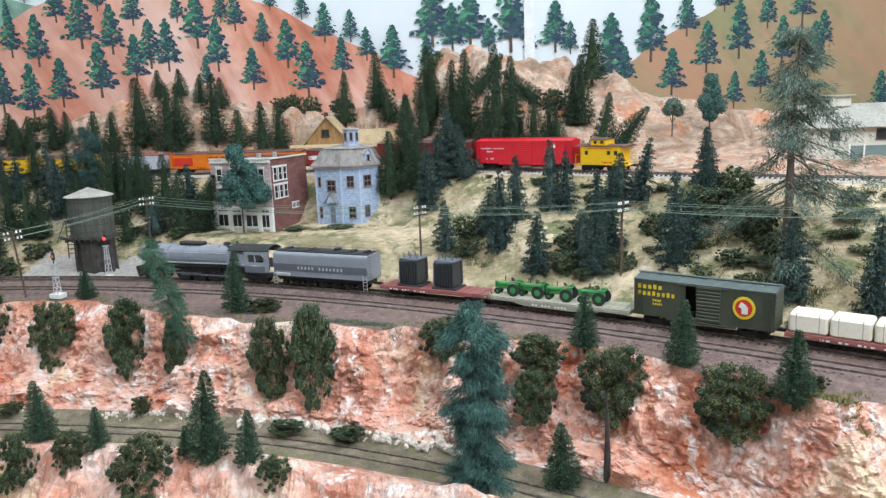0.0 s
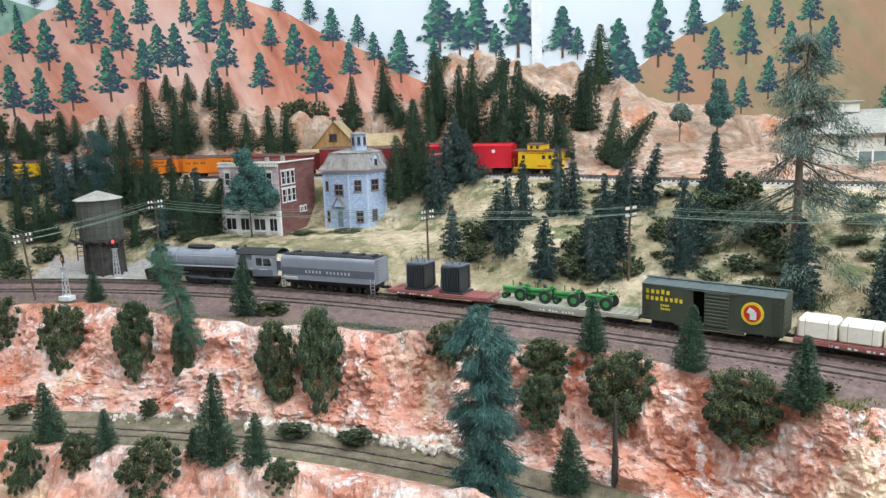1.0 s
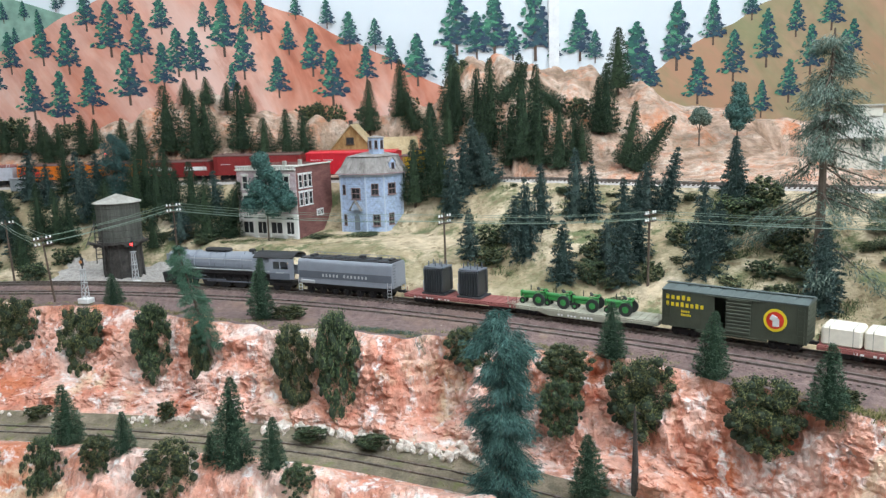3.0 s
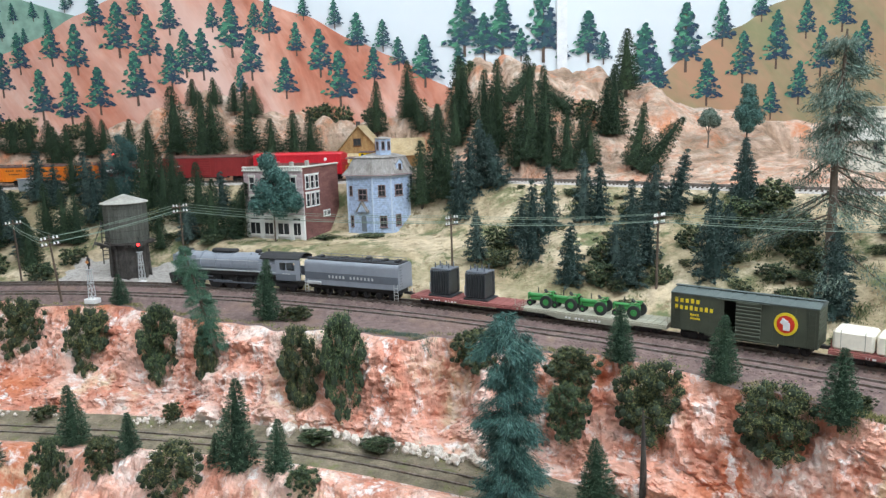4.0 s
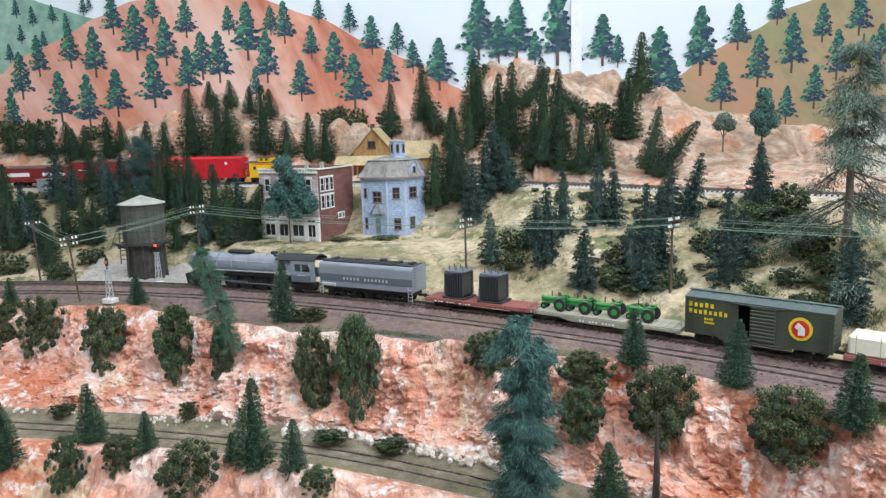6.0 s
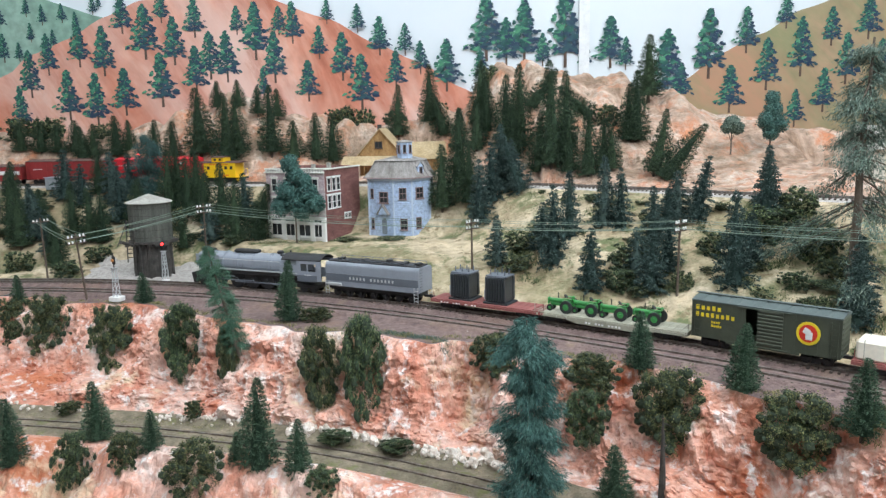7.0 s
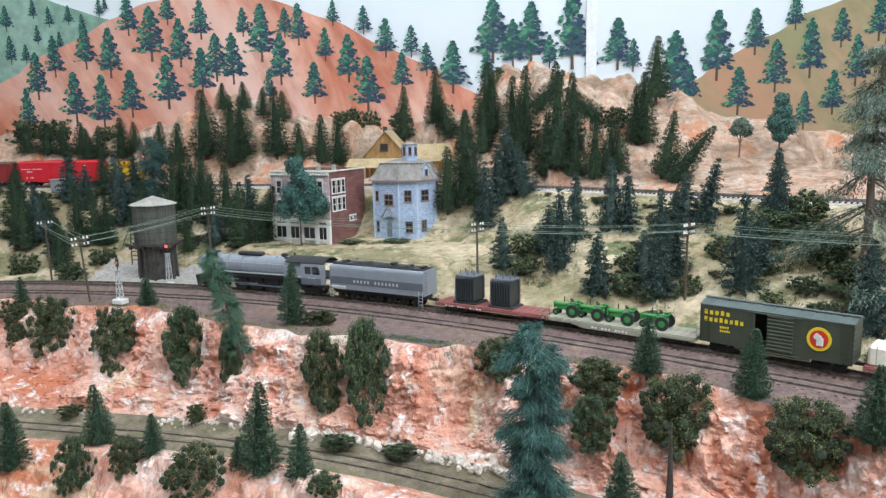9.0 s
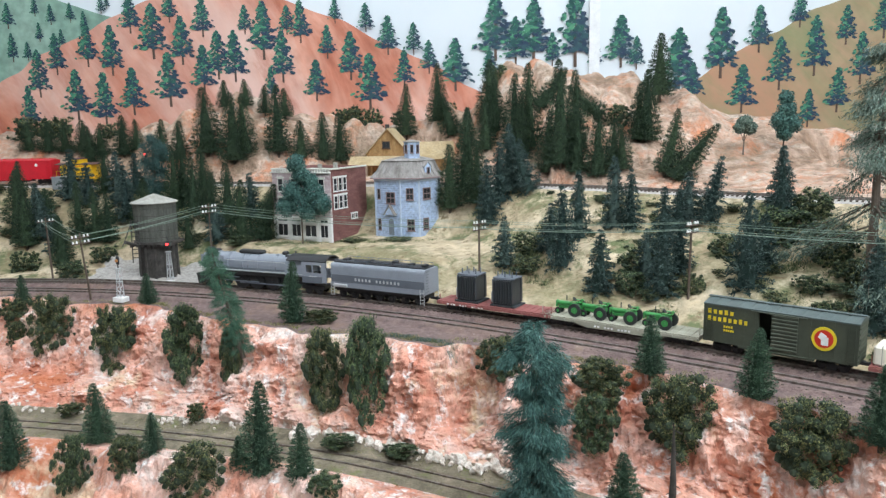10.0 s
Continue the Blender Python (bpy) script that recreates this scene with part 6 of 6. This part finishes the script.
# ---- telegraph line ----
POLEWOOD = mat("pole_wood", ((0.06, 0.045, 0.035), (0.11, 0.08, 0.06), (0.16, 0.12, 0.09)), 60, 0.9, 0, 0.0002, 300, (3, 3, 0.3))
POLES = ((-0.674, 1.200, 0.105, 1, -1.0), (-0.539, 1.056, 0.099, 2, -4.0), (-0.400, 1.185, 0.112, 2, 0.0), (0.030, 1.044, 0.074, 2, 0.0), (0.274, 0.877, 0.098, 2, 1.0), (0.62, 0.60, 0.105, 2, 0.0))
PINS = []
for x, y, h, arms, lean in POLES:
    p = empty("telegraph_pole", "brown wooden telegraph pole with white insulators on crossarms", "pole", "telegraph poles")
    bm = B()
    rod(bm, (0, 0, -0.006), (0, 0, h), 0.0017, 0.0012, 8)
    part("post", bm, POLEWOOD, p)
    pins = []
    m = pose(x, y, ground_z(x, y), 0, lean, math.degrees(math.atan((main_y(x + 0.05) - main_y(x - 0.05)) / 0.1)) * 0 + 42)
    for k in range(arms):
        z = h - 0.006 - k * 0.0085
        bm = B()
        box(bm, 0, -0.0016, z, 0.027, 0.0016, 0.0019, 0.0003)
        part("crossarm", bm, POLEWOOD, p)
        for s in (-0.0105, -0.0055, 0.0055, 0.0105):
            bm = B()
            rod(bm, (s, -0.0016, z + 0.0008), (s, -0.0016, z + 0.0042), 0.0014, 0.0010, 8)
            part("insulator", bm, WHITE, p)
            pins.append(m @ Vector((s, -0.0016, z + 0.0036)))
    p.matrix_basis = m
    PINS.append(pins if arms > 1 else pins + pins)
WIRE = plain("green_wire", (0.22, 0.30, 0.24), 0.5, 0.2)
for a, b in zip(PINS, PINS[1:]):
    for k in (0, 3, 4, 7, 5):
        d = bpy.data.curves.new("wire", "CURVE")
        d.dimensions, d.bevel_depth, d.bevel_resolution = "3D", 0.00028, 1
        sp = d.splines.new("POLY")
        sp.points.add(12)
        for i in range(13):
            u = i / 12
            q = a[k].lerp(b[k], u)
            q.z -= 0.006 * (b[k] - a[k]).length / 0.4 * 4 * u * (1 - u)
            sp.points[i].co = (*q, 1)
        d.materials.append(WIRE)
        tagged(new("telegraph_wire", d), "thin greenish telegraph wire strung between poles", "wire", "telegraph wires")


# ---- trees painted on the wall ----


def painted_tree(seed):
    """A pine dabbed on the wall: flat blots of paint on a short trunk, one unit high."""
    r = random.Random(seed)
    p = empty("painted_tree", "teal-green pine painted on the backdrop wall", "painted tree", "painted pines")
    bm = B()
    loft(bm, [[Vector((x, y, z)) for x, z in ((-0.018, 0), (0.018, 0), (0.008, 0.9), (-0.008, 0.9))] for y in (0.0, 0.3)])
    part("trunk", bm, PAINT_TRUNK, p)
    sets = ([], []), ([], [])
    n = 240
    for i in range(n):
        u = (i + r.random()) / n
        tier = 0.5 + 0.5 * math.sin(u * 30 + seed)
        half = (0.26 * (1 - u) ** 0.8 + 0.02) * (0.55 + 0.45 * tier)
        x, z = r.uniform(-1, 1) * half, 0.18 + 0.80 * u
        a, b = r.uniform(0.022, 0.050) * (1.15 - 0.5 * u), r.uniform(0.014, 0.030)
        tilt = -x * 2.2 + r.gauss(0, 0.35)
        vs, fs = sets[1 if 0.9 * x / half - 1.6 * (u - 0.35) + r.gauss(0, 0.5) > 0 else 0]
        k = len(vs)
        y = -0.05 - 0.25 * r.random()
        for j in range(7):
            g = 2 * math.pi * j / 7
            q = r.uniform(0.7, 1.2)
            ex, ez = a * q * math.cos(g), b * q * math.sin(g)
            vs.append(Vector((x + ex * math.cos(tilt) - ez * math.sin(tilt), y, z + ex * math.sin(tilt) + ez * math.cos(tilt))))
        fs.append(tuple(range(k, k + 7)))
    mesh("foliage", *sets[0], PAINT_TREE, p)
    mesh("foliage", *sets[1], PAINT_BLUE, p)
    return p


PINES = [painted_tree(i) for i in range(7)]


def paint(rows, wide=1.0, y=1.9838):
    for i, (x, z, h) in enumerate(rows):
        m = pose(x, y, z) @ Matrix.Diagonal((1.22 * h * wide * (0.9 + 0.25 * random.random()) * 1.0, 0.003, h * 1.06, 1))
        copy_thing(PINES[i % 7], m)


paint((
    (-1.097, 0.326, 0.117), (-1.046, 0.383, 0.101), (-0.962, 0.402, 0.109), (-0.899, 0.378, 0.122), (-1.001, 0.265, 0.125), (-0.928, 0.248, 0.133),
    (-0.851, 0.275, 0.117), (-0.787, 0.418, 0.133), (-0.843, 0.484, 0.094), (-0.739, 0.509, 0.078), (-0.712, 0.402, 0.117), (-0.752, 0.295, 0.133),
    (-0.654, 0.471, 0.094), (-0.66, 0.328, 0.117), (-0.62, 0.363, 0.117), (-0.576, 0.355, 0.125), (-0.498, 0.41, 0.14), (-0.451, 0.351, 0.125),
    (-0.4, 0.45, 0.101), (-0.332, 0.409, 0.081), (-0.365, 0.301, 0.101), (-0.435, 0.472, 0.07), (-0.23, 0.473, 0.07), (-0.309, 0.497, 0.062),
    (-0.273, 0.353, 0.117), (-0.225, 0.276, 0.137), (-0.174, 0.415, 0.094), (-0.134, 0.328, 0.094), (-0.108, 0.413, 0.078), (-0.069, 0.365, 0.081),
    (-0.001, 0.319, 0.128), (-0.544, 0.475, 0.07), (-0.484, 0.309, 0.078), (-1.13, 0.239, 0.109),
), 1.0, 1.9788)
paint((
    (0.104, 0.394, 0.156), (0.156, 0.381, 0.117), (0.203, 0.386, 0.153), (0.251, 0.378, 0.081), (0.31, 0.374, 0.195), (0.362, 0.367, 0.075),
    (0.428, 0.37, 0.125), (0.468, 0.364, 0.081), (0.578, 0.282, 0.175), (0.615, 0.281, 0.094), (0.685, 0.337, 0.169), (0.781, 0.4, 0.112),
    (0.882, 0.46, 0.094), (0.743, 0.248, 0.117), (0.837, 0.304, 0.128), (0.925, 0.338, 0.144), (0.916, 0.207, 0.094), (1.001, 0.414, 0.094),
    (1.044, 0.315, 0.125), (0.989, 0.244, 0.109), (1.096, 0.428, 0.109), (1.134, 0.298, 0.125), (0.088, 0.343, 0.078), (-0.204, 0.257, 0.055),
    (1.156, 0.358, 0.094), (1.326, 0.18, 0.109),
), 1.0)
paint((
    (-1.092, 0.533, 0.047), (-1.052, 0.511, 0.05), (-1.0, 0.516, 0.047), (-0.966, 0.494, 0.047), (-0.918, 0.535, 0.044), (-1.086, 0.469, 0.047),
    (-1.029, 0.454, 0.044), (-1.122, 0.421, 0.047), (-0.902, 0.548, 0.034), (-1.166, 0.504, 0.062), (-1.162, 0.419, 0.07),
), 0.9)
drop(PINES)

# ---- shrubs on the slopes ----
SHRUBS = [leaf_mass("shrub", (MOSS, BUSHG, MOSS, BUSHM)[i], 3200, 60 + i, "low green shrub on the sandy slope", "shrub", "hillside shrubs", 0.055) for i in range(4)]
for i, (x, y, w, h) in enumerate((
    (0.233, 0.961, 0.052, 0.037), (0.257, 0.951, 0.037, 0.029), (0.102, 1.081, 0.05, 0.033), (0.135, 1.11, 0.043, 0.026), (0.341, 0.938, 0.05, 0.036), (0.412, 0.934, 0.079, 0.043),
    (0.438, 0.875, 0.064, 0.05), (0.441, 0.819, 0.05, 0.031), (0.356, 0.829, 0.035, 0.016), (0.219, 0.929, 0.043, 0.029), (0.283, 0.889, 0.034, 0.027), (0.096, 1.025, 0.047, 0.024),
    (0.453, 0.955, 0.051, 0.044), (0.393, 0.825, 0.038, 0.022), (0.4, 0.785, 0.036, 0.018), (-0.178, 1.249, 0.048, 0.006), (-0.101, 1.245, 0.060, 0.005), (-0.359, 1.178, 0.036, 0.018),
    (-0.496, 1.419, 0.044, 0.033), (-0.521, 1.359, 0.063, 0.052), (-0.638, 1.308, 0.06, 0.03), (-0.664, 1.239, 0.057, 0.029), (-0.773, 1.294, 0.06, 0.04),
    (-0.995, 1.731, 0.08, 0.059), (-0.933, 1.75, 0.081, 0.059), (-0.96, 1.75, 0.059, 0.044), (-0.801, 1.739, 0.067, 0.04), (-0.242, 1.75, 0.06, 0.06), (-0.198, 1.75, 0.06, 0.06),
    (-0.124, 1.75, 0.06, 0.045), (0.088, 1.568, 0.048, 0.048), (-0.258, 1.75, 0.059, 0.045), (-0.023, 1.75, 0.06, 0.045), (0.302, 1.412, 0.054, 0.043),
)):
    copy_thing(SHRUBS[i % 4], pose(x, y, ground_z(x, y) + h * 0.25, 0, 0, random.uniform(0, 360)) @ Matrix.Diagonal((w * 1.15, w * 0.9, h * 1.2, 1)))
# low undergrowth; the 40 in the yard also stand in for the trees' shade
for i in range(130):
    x = random.uniform(-1.0, -0.36) if i < 40 else random.uniform(0.15, 0.62)
    v = random.uniform(0.45, 0.97) if i < 40 else random.uniform(0.1, 0.95)
    y = main_y(x) + 0.03 + (upper_y(x) - main_y(x) - 0.06) * v
    w = random.uniform(0.025, 0.055) if i < 40 else random.uniform(0.015, 0.035)
    copy_thing(SHRUBS[i % 4], pose(x, y, ground_z(x, y) + w * 0.12, 0, 0, random.uniform(0, 360)) @ Matrix.Diagonal((w, w, w * random.uniform(0.2, 0.55), 1)))
drop(SHRUBS)


TEALG = mat("green_teal_foliage", ((0.030, 0.085, 0.055), (0.060, 0.15, 0.095), (0.11, 0.22, 0.14)), 50, 0.85, island=0.75)
SPRUCE = mat("teal_spruce_foliage", ((0.016, 0.050, 0.046), (0.034, 0.090, 0.082), (0.070, 0.150, 0.135)), 50, 0.85, island=0.75)


def tufted_tree(name, label, base, top, width, m, n, seed, airy=False, lean_x=0.0):
    """A shaggy tree: a trunk with limbs that carry drooping fibres."""
    r = random.Random(seed)
    t = empty(name, label, "tree")
    base, top = Vector(base), Vector(top)
    H = (top - base).length
    bm = B()
    pts = [base.lerp(top, i / 6) + Vector((r.uniform(-1, 1), r.uniform(-1, 1), 0)) * 0.012 * width for i in range(7)]
    for i, (a, b) in enumerate(zip(pts, pts[1:])):
        rod(bm, a, b, H * (0.022 - 0.003 * i), H * (0.022 - 0.003 * (i + 1)), 9)
    part("trunk", bm, BARK, t)
    vs, fs = [], []
    limbs = 52 if airy else 150
    lb = B()
    for i in range(limbs):
        u = 0.10 + 0.90 * (i + r.random()) / limbs if not airy else 0.18 + 0.80 * r.random() ** 1.05
        c = base.lerp(top, u)
        a = r.uniform(0, 2 * math.pi)
        prof = min(1, (1.02 - u) * 9) * (0.78 + 0.16 * math.sin(u * 17 + seed)) * r.uniform(0.75, 1.15) if not airy else min(1, 1.9 * (1.08 - u)) * r.uniform(0.30, 1.15)
        L = width / 2 * prof
        d = Vector((math.cos(a), math.sin(a), r.uniform(-0.3, 0.15)))
        end = c + d * L - Vector((0, 0, L * (0.48 if airy else 0.30)))
        if airy or i % 3 == 0:
            rod(lb, c, c.lerp(end, 0.9), H * 0.004, H * 0.001, 5)
        for k in range(n // limbs):
            v = r.random() ** 0.6
            p = c.lerp(end, v) + Vector((r.gauss(0, 1), r.gauss(0, 1), r.gauss(0, 0.35 if airy else 0.7))) * width * (0.040 if airy else 0.05)
            q = p + (d * r.uniform(0.2, 1.0) + Vector((r.gauss(0, 0.5), r.gauss(0, 0.5), -r.uniform(0.1, 1.1)))).normalized() * width * (r.uniform(0.02, 0.05) if airy else r.uniform(0.05, 0.12))
            w = (q - p).cross(Vector((r.gauss(0, 1), r.gauss(0, 1), r.gauss(0, 1)))).normalized() * width * (0.0022 if airy else 0.0042)
            j = len(vs)
            vs += [p, p.lerp(q, 0.5) + w, q, p.lerp(q, 0.5) - w]
            fs.append((j, j + 1, j + 2, j + 3))
    tagged(part("limb", lb, BARK, t), kind="stuff")
    mesh("crown", vs, fs, m, t)
    return t


tufted_tree("pine_tree", "tall teal shaggy pine standing in front of the cliff", (0.069, 0.604, -0.112), (0.064, 0.622, 0.066), 0.066, TEAL, 56000, 5)
tufted_tree("pine_tree", "leaning bright teal-green pine at the cliff edge", (-0.262, 0.868, -0.040), (-0.300, 0.890, 0.093), 0.038, TEALG, 36000, 6)
tufted_tree("pine_tree", "large wispy grey-green pine with a bare trunk behind the boxcar", (0.443, 0.806, 0.040), (0.461, 0.822, 0.318), 0.185, SAGE, 21000, 7, True)
tufted_tree("spruce_tree", "dense teal spruce beside the upper track", (-0.588, 1.440, 0.096), (-0.588, 1.440, 0.226), 0.066, SPRUCE, 22000, 8)


def leafy_tree(label, x, y, z, h, blobs, m, seed):
    """A foam-leaved tree: a thin trunk and rounded leaf masses."""
    t = empty("leafy_tree", label, "tree")
    bm = B()
    rod(bm, (x, y, z - 0.004), (x + 0.001, y, z + h * 0.8), 0.0016, 0.0008, 7)
    for dx, dz, r in blobs:
        rod(bm, (x, y, z + h * 0.3), (x + dx, y, z + dz), 0.0008, 0.0005, 6)
    part("trunk", bm, BARK, t)
    vs, fs = [], []
    rr = random.Random(seed)
    for dx, dz, r in blobs:
        c = Vector((x + dx, y - 0.002, z + dz))
        for i in range(2000):
            d = Vector((rr.gauss(0, 1), rr.gauss(0, 1), rr.gauss(0, 1))).normalized()
            p = c + d * r * rr.uniform(0.55, 1.12) * (1 + 0.25 * noise.noise(d * 2.5 + c * 90))
            a = Vector((rr.gauss(0, 1), rr.gauss(0, 1), rr.gauss(0, 1))).normalized()
            b = a.cross(d + a * 0.1).normalized()
            l = 0.0017 * rr.uniform(0.6, 1.3)
            k = len(vs)
            vs += [p - a * l, p + b * l * 0.7, p + a * l, p - b * l * 0.7]
            fs.append((k, k + 1, k + 2, k + 3))
    mesh("crown", vs, fs, m, t)
    return t


leafy_tree("teal foam-leaved tree in front of the brick store", -0.261, 1.232, 0.046, 0.13, ((-0.004, 0.130, 0.015), (0.004, 0.110, 0.014), (0.018, 0.100, 0.013), (-0.012, 0.084, 0.018), (0.020, 0.080, 0.019), (0.002, 0.064, 0.020), (0.034, 0.062, 0.017), (-0.024, 0.058, 0.016), (0.012, 0.050, 0.014)), TEAL, 1)
leafy_tree("tall teal foam-leaved tree on the sandy bench", 0.575, 1.335, 0.176, 0.10, ((0.0, 0.092, 0.012), (0.002, 0.072, 0.015), (-0.008, 0.052, 0.016), (0.012, 0.048, 0.017), (0.0, 0.032, 0.013)), TEAL, 2)
leafy_tree("small green foam-leaved tree on the sandy bench", 0.504, 1.331, 0.174, 0.062, ((0.0, 0.052, 0.013), (-0.008, 0.044, 0.010), (0.009, 0.043, 0.011)), SAGE, 3)
bm = B()
for i, (a, b) in enumerate(zip(((0.181, 0.605, -0.112), (0.180, 0.602, -0.07), (0.178, 0.597, -0.035)), ((0.180, 0.602, -0.07), (0.178, 0.597, -0.035), (0.1765, 0.594, -0.012)))):
    rod(bm, a, b, (0.0042, 0.0027, 0.0016)[i], (0.0027, 0.0016, 0.0005)[i], 9)
for k in range(14):
    a = k * 2.4
    z = -0.10 + k * 0.006
    rod(bm, (0.180, 0.601, z), (0.180 + 0.006 * math.cos(a), 0.601 + 0.006 * math.sin(a), z - 0.003), 0.0006, 0.0003, 5)
tagged(part("dead_tree", bm, DARKWOOD, None, "bare dark pointed tree trunk before the cliff"), "", "tree")

# ---- grass and weeds along the cliff edge and on the slopes ----
GRASS = mat("yellow_green_grass", ((0.10, 0.12, 0.035), (0.19, 0.20, 0.06), (0.30, 0.28, 0.11), (0.42, 0.36, 0.18)), 50, 0.9, island=0.9)


def grass_patch(label, spots, m, tall, seed):
    """Blades in loose tufts: (x, y, spread, count) for each patch."""
    r = random.Random(seed)
    vs, fs = [], []
    for x, y, spread, count in spots:
        for i in range(count):
            a, d = r.uniform(0, 2 * math.pi), spread * math.sqrt(r.random()) * (0.5 + 0.5 * r.random())
            px, py = x + d * math.cos(a), y + 0.6 * d * math.sin(a)
            p = Vector((px, py, ground_z(px, py) - 0.001))
            t = Vector((r.gauss(0, 0.5), r.gauss(0, 0.5), 1)).normalized() * tall * r.uniform(0.4, 1.2)
            w = Vector((math.sin(a), -math.cos(a), 0)) * tall * 0.11
            k = len(vs)
            vs += [p - w, p + w, p + t]
            fs.append((k, k + 1, k + 2))
    ob = mesh("grass", vs, fs, m, None, label)
    return tagged(ob, "", "grass", kind="stuff")


rg = random.Random(31)
edge = []
for i in range(150):
    x = rg.uniform(-0.62, 0.42)
    edge.append((x, cliff_y(x) + 0.006 + 0.012 * rg.random(), 0.008 + 0.010 * rg.random(), 45))
grass_patch("dry yellow-green grass along the cliff edge", edge, GRASS, 0.0042, 1)
grass_patch("grey-green weeds matted at the cliff edge", [(-0.078 + 0.0095 * i, 0.842 - 0.0055 * i + 0.010 * rg.random(), 0.014, 260) for i in range(8)], SAGE, 0.0042, 2)
grass_patch("bright yellow-green grass beside the siding", [(0.335 + 0.006 * i, 0.560 - 0.008 * i, 0.012, 260) for i in range(7)], GRASS, 0.0050, 3)
town = []
for i in range(170):
    x = rg.uniform(-0.42, -0.02)
    town.append((x, main_y(x) + 0.05 + (1.25 - main_y(x) - 0.05) * rg.random() ** 0.5, 0.006 + 0.012 * rg.random(), 40))
grass_patch("short green grass in front of the store and the house", [(-0.34 + 0.013 * i, 1.262 - 0.0012 * i - 0.015 * rg.random(), 0.016, 260) for i in range(24)], MOSS, 0.0036, 4)
grass_patch("sparse dry grass on the sandy bank", town[::3], GRASS, 0.0026, 5)
slope = []
for i in range(230):
    x = rg.uniform(0.06, 0.62)
    v = rg.uniform(0.06, 0.95)
    slope.append((x, main_y(x) + 0.03 + (upper_y(x) - main_y(x) - 0.06) * v, 0.010 + 0.022 * rg.random(), 110))
grass_patch("green and brown scrub on the sandy hillside", slope, MOSS, 0.0052, 6)
shelf = []
for i in range(170):
    x = rg.uniform(-0.60, 0.25)
    shelf.append((x, lower_y(x) + rg.choice((-1, 1)) * rg.uniform(0.018, 0.034), 0.008, 40))
grass_patch("olive grass along the lower track", shelf, GRASS, 0.0030, 7)

# ---- loose rock at the foot of the cliff ----
RUBBLE = mat("pale_rubble", ((0.45, 0.34, 0.27), (0.64, 0.54, 0.46), (0.76, 0.70, 0.63), (0.82, 0.79, 0.74)), 0.9, 0.9, 0, 0.0008, 5)
STONES = []
for i in range(6):
    bm = B()
    bmesh.ops.create_icosphere(bm, subdivisions=1, radius=1)
    for v in bm.verts:
        v.co *= 1 + 0.45 * noise.noise(v.co * 1.7 + Vector((i * 5, 0, 0)))
        v.co.z *= 0.75
    me = bpy.data.meshes.new("rock")
    bm.to_mesh(me)
    bm.free()
    me.materials.append(RUBBLE)
    STONES.append(me)
rr = random.Random(9)
pile = empty("rock_pile", "pale broken rocks heaped at the foot of the cliff", "rock pile")
for i in range(300):
    x = rr.uniform(-0.19, 0.08) if i < 190 else rr.gauss(-0.31, 0.035) if i < 260 else rr.uniform(-0.58, -0.42)
    v = abs(rr.gauss(0, 0.5))
    y = foot_y(x) - 0.006 + 0.014 * v * (1 if i % 3 else -0.5)
    s = (0.0022 + 0.0058 * rr.random() ** 1.8 if i < 190 else rr.uniform(0.0016, 0.0042)) * (1 - 0.3 * min(1, v))
    o = new("rock", STONES[i % 6])
    o.parent = pile
    o.matrix_basis = pose(x, y, front_z(x, y) + s * 0.35, rr.uniform(0, 360), rr.uniform(0, 360), rr.uniform(0, 360)) @ Matrix.Diagonal((s, s * rr.uniform(0.7, 1.1), s, 1))

# ---- what moves: the upper train rolls along its track ----
LINE_X = np.linspace(-3.0, 1.3, 4301)
LINE_Y = np.array([upper_y(float(x)) if x > -1.6 else upper_y(-1.6) for x in LINE_X])
LINE_S = np.concatenate(([0.0], np.cumsum(np.hypot(np.diff(LINE_X), np.diff(LINE_Y)))))
LINE_S -= np.interp(-1.7, LINE_X, LINE_S)


def at_s(s):
    return float(np.interp(s, LINE_S, LINE_X)), float(np.interp(s, LINE_S, LINE_Y))


def tail_s(t):
    """Where the rear end of the red boxcar is along the upper track."""
    return 2.0633 - 0.13179 * t + 0.00125 * t * t


def car_pose(s, half):
    (x0, y0), (x1, y1) = at_s(s - half), at_s(s + half)
    return pose((x0 + x1) / 2, (y0 + y1) / 2, 0.1302, 0, 0, math.degrees(math.atan2(y1 - y0, x1 - x0)))


def motions():
    for car, rows in PATHS:
        walk(car, rows)


PATHS = []
offset = 0.069
for i, (car, half) in enumerate(CARS):
    if i == 0:
        mid = 0.0525
    else:
        mid = offset - half
        offset -= 2 * half
    if i == 0:
        offset = 0.006
    PATHS.append((car, [(k * 0.5, car_pose(tail_s(k * 0.5) + mid, half * 0.7)) for k in range(21)]))
motions()
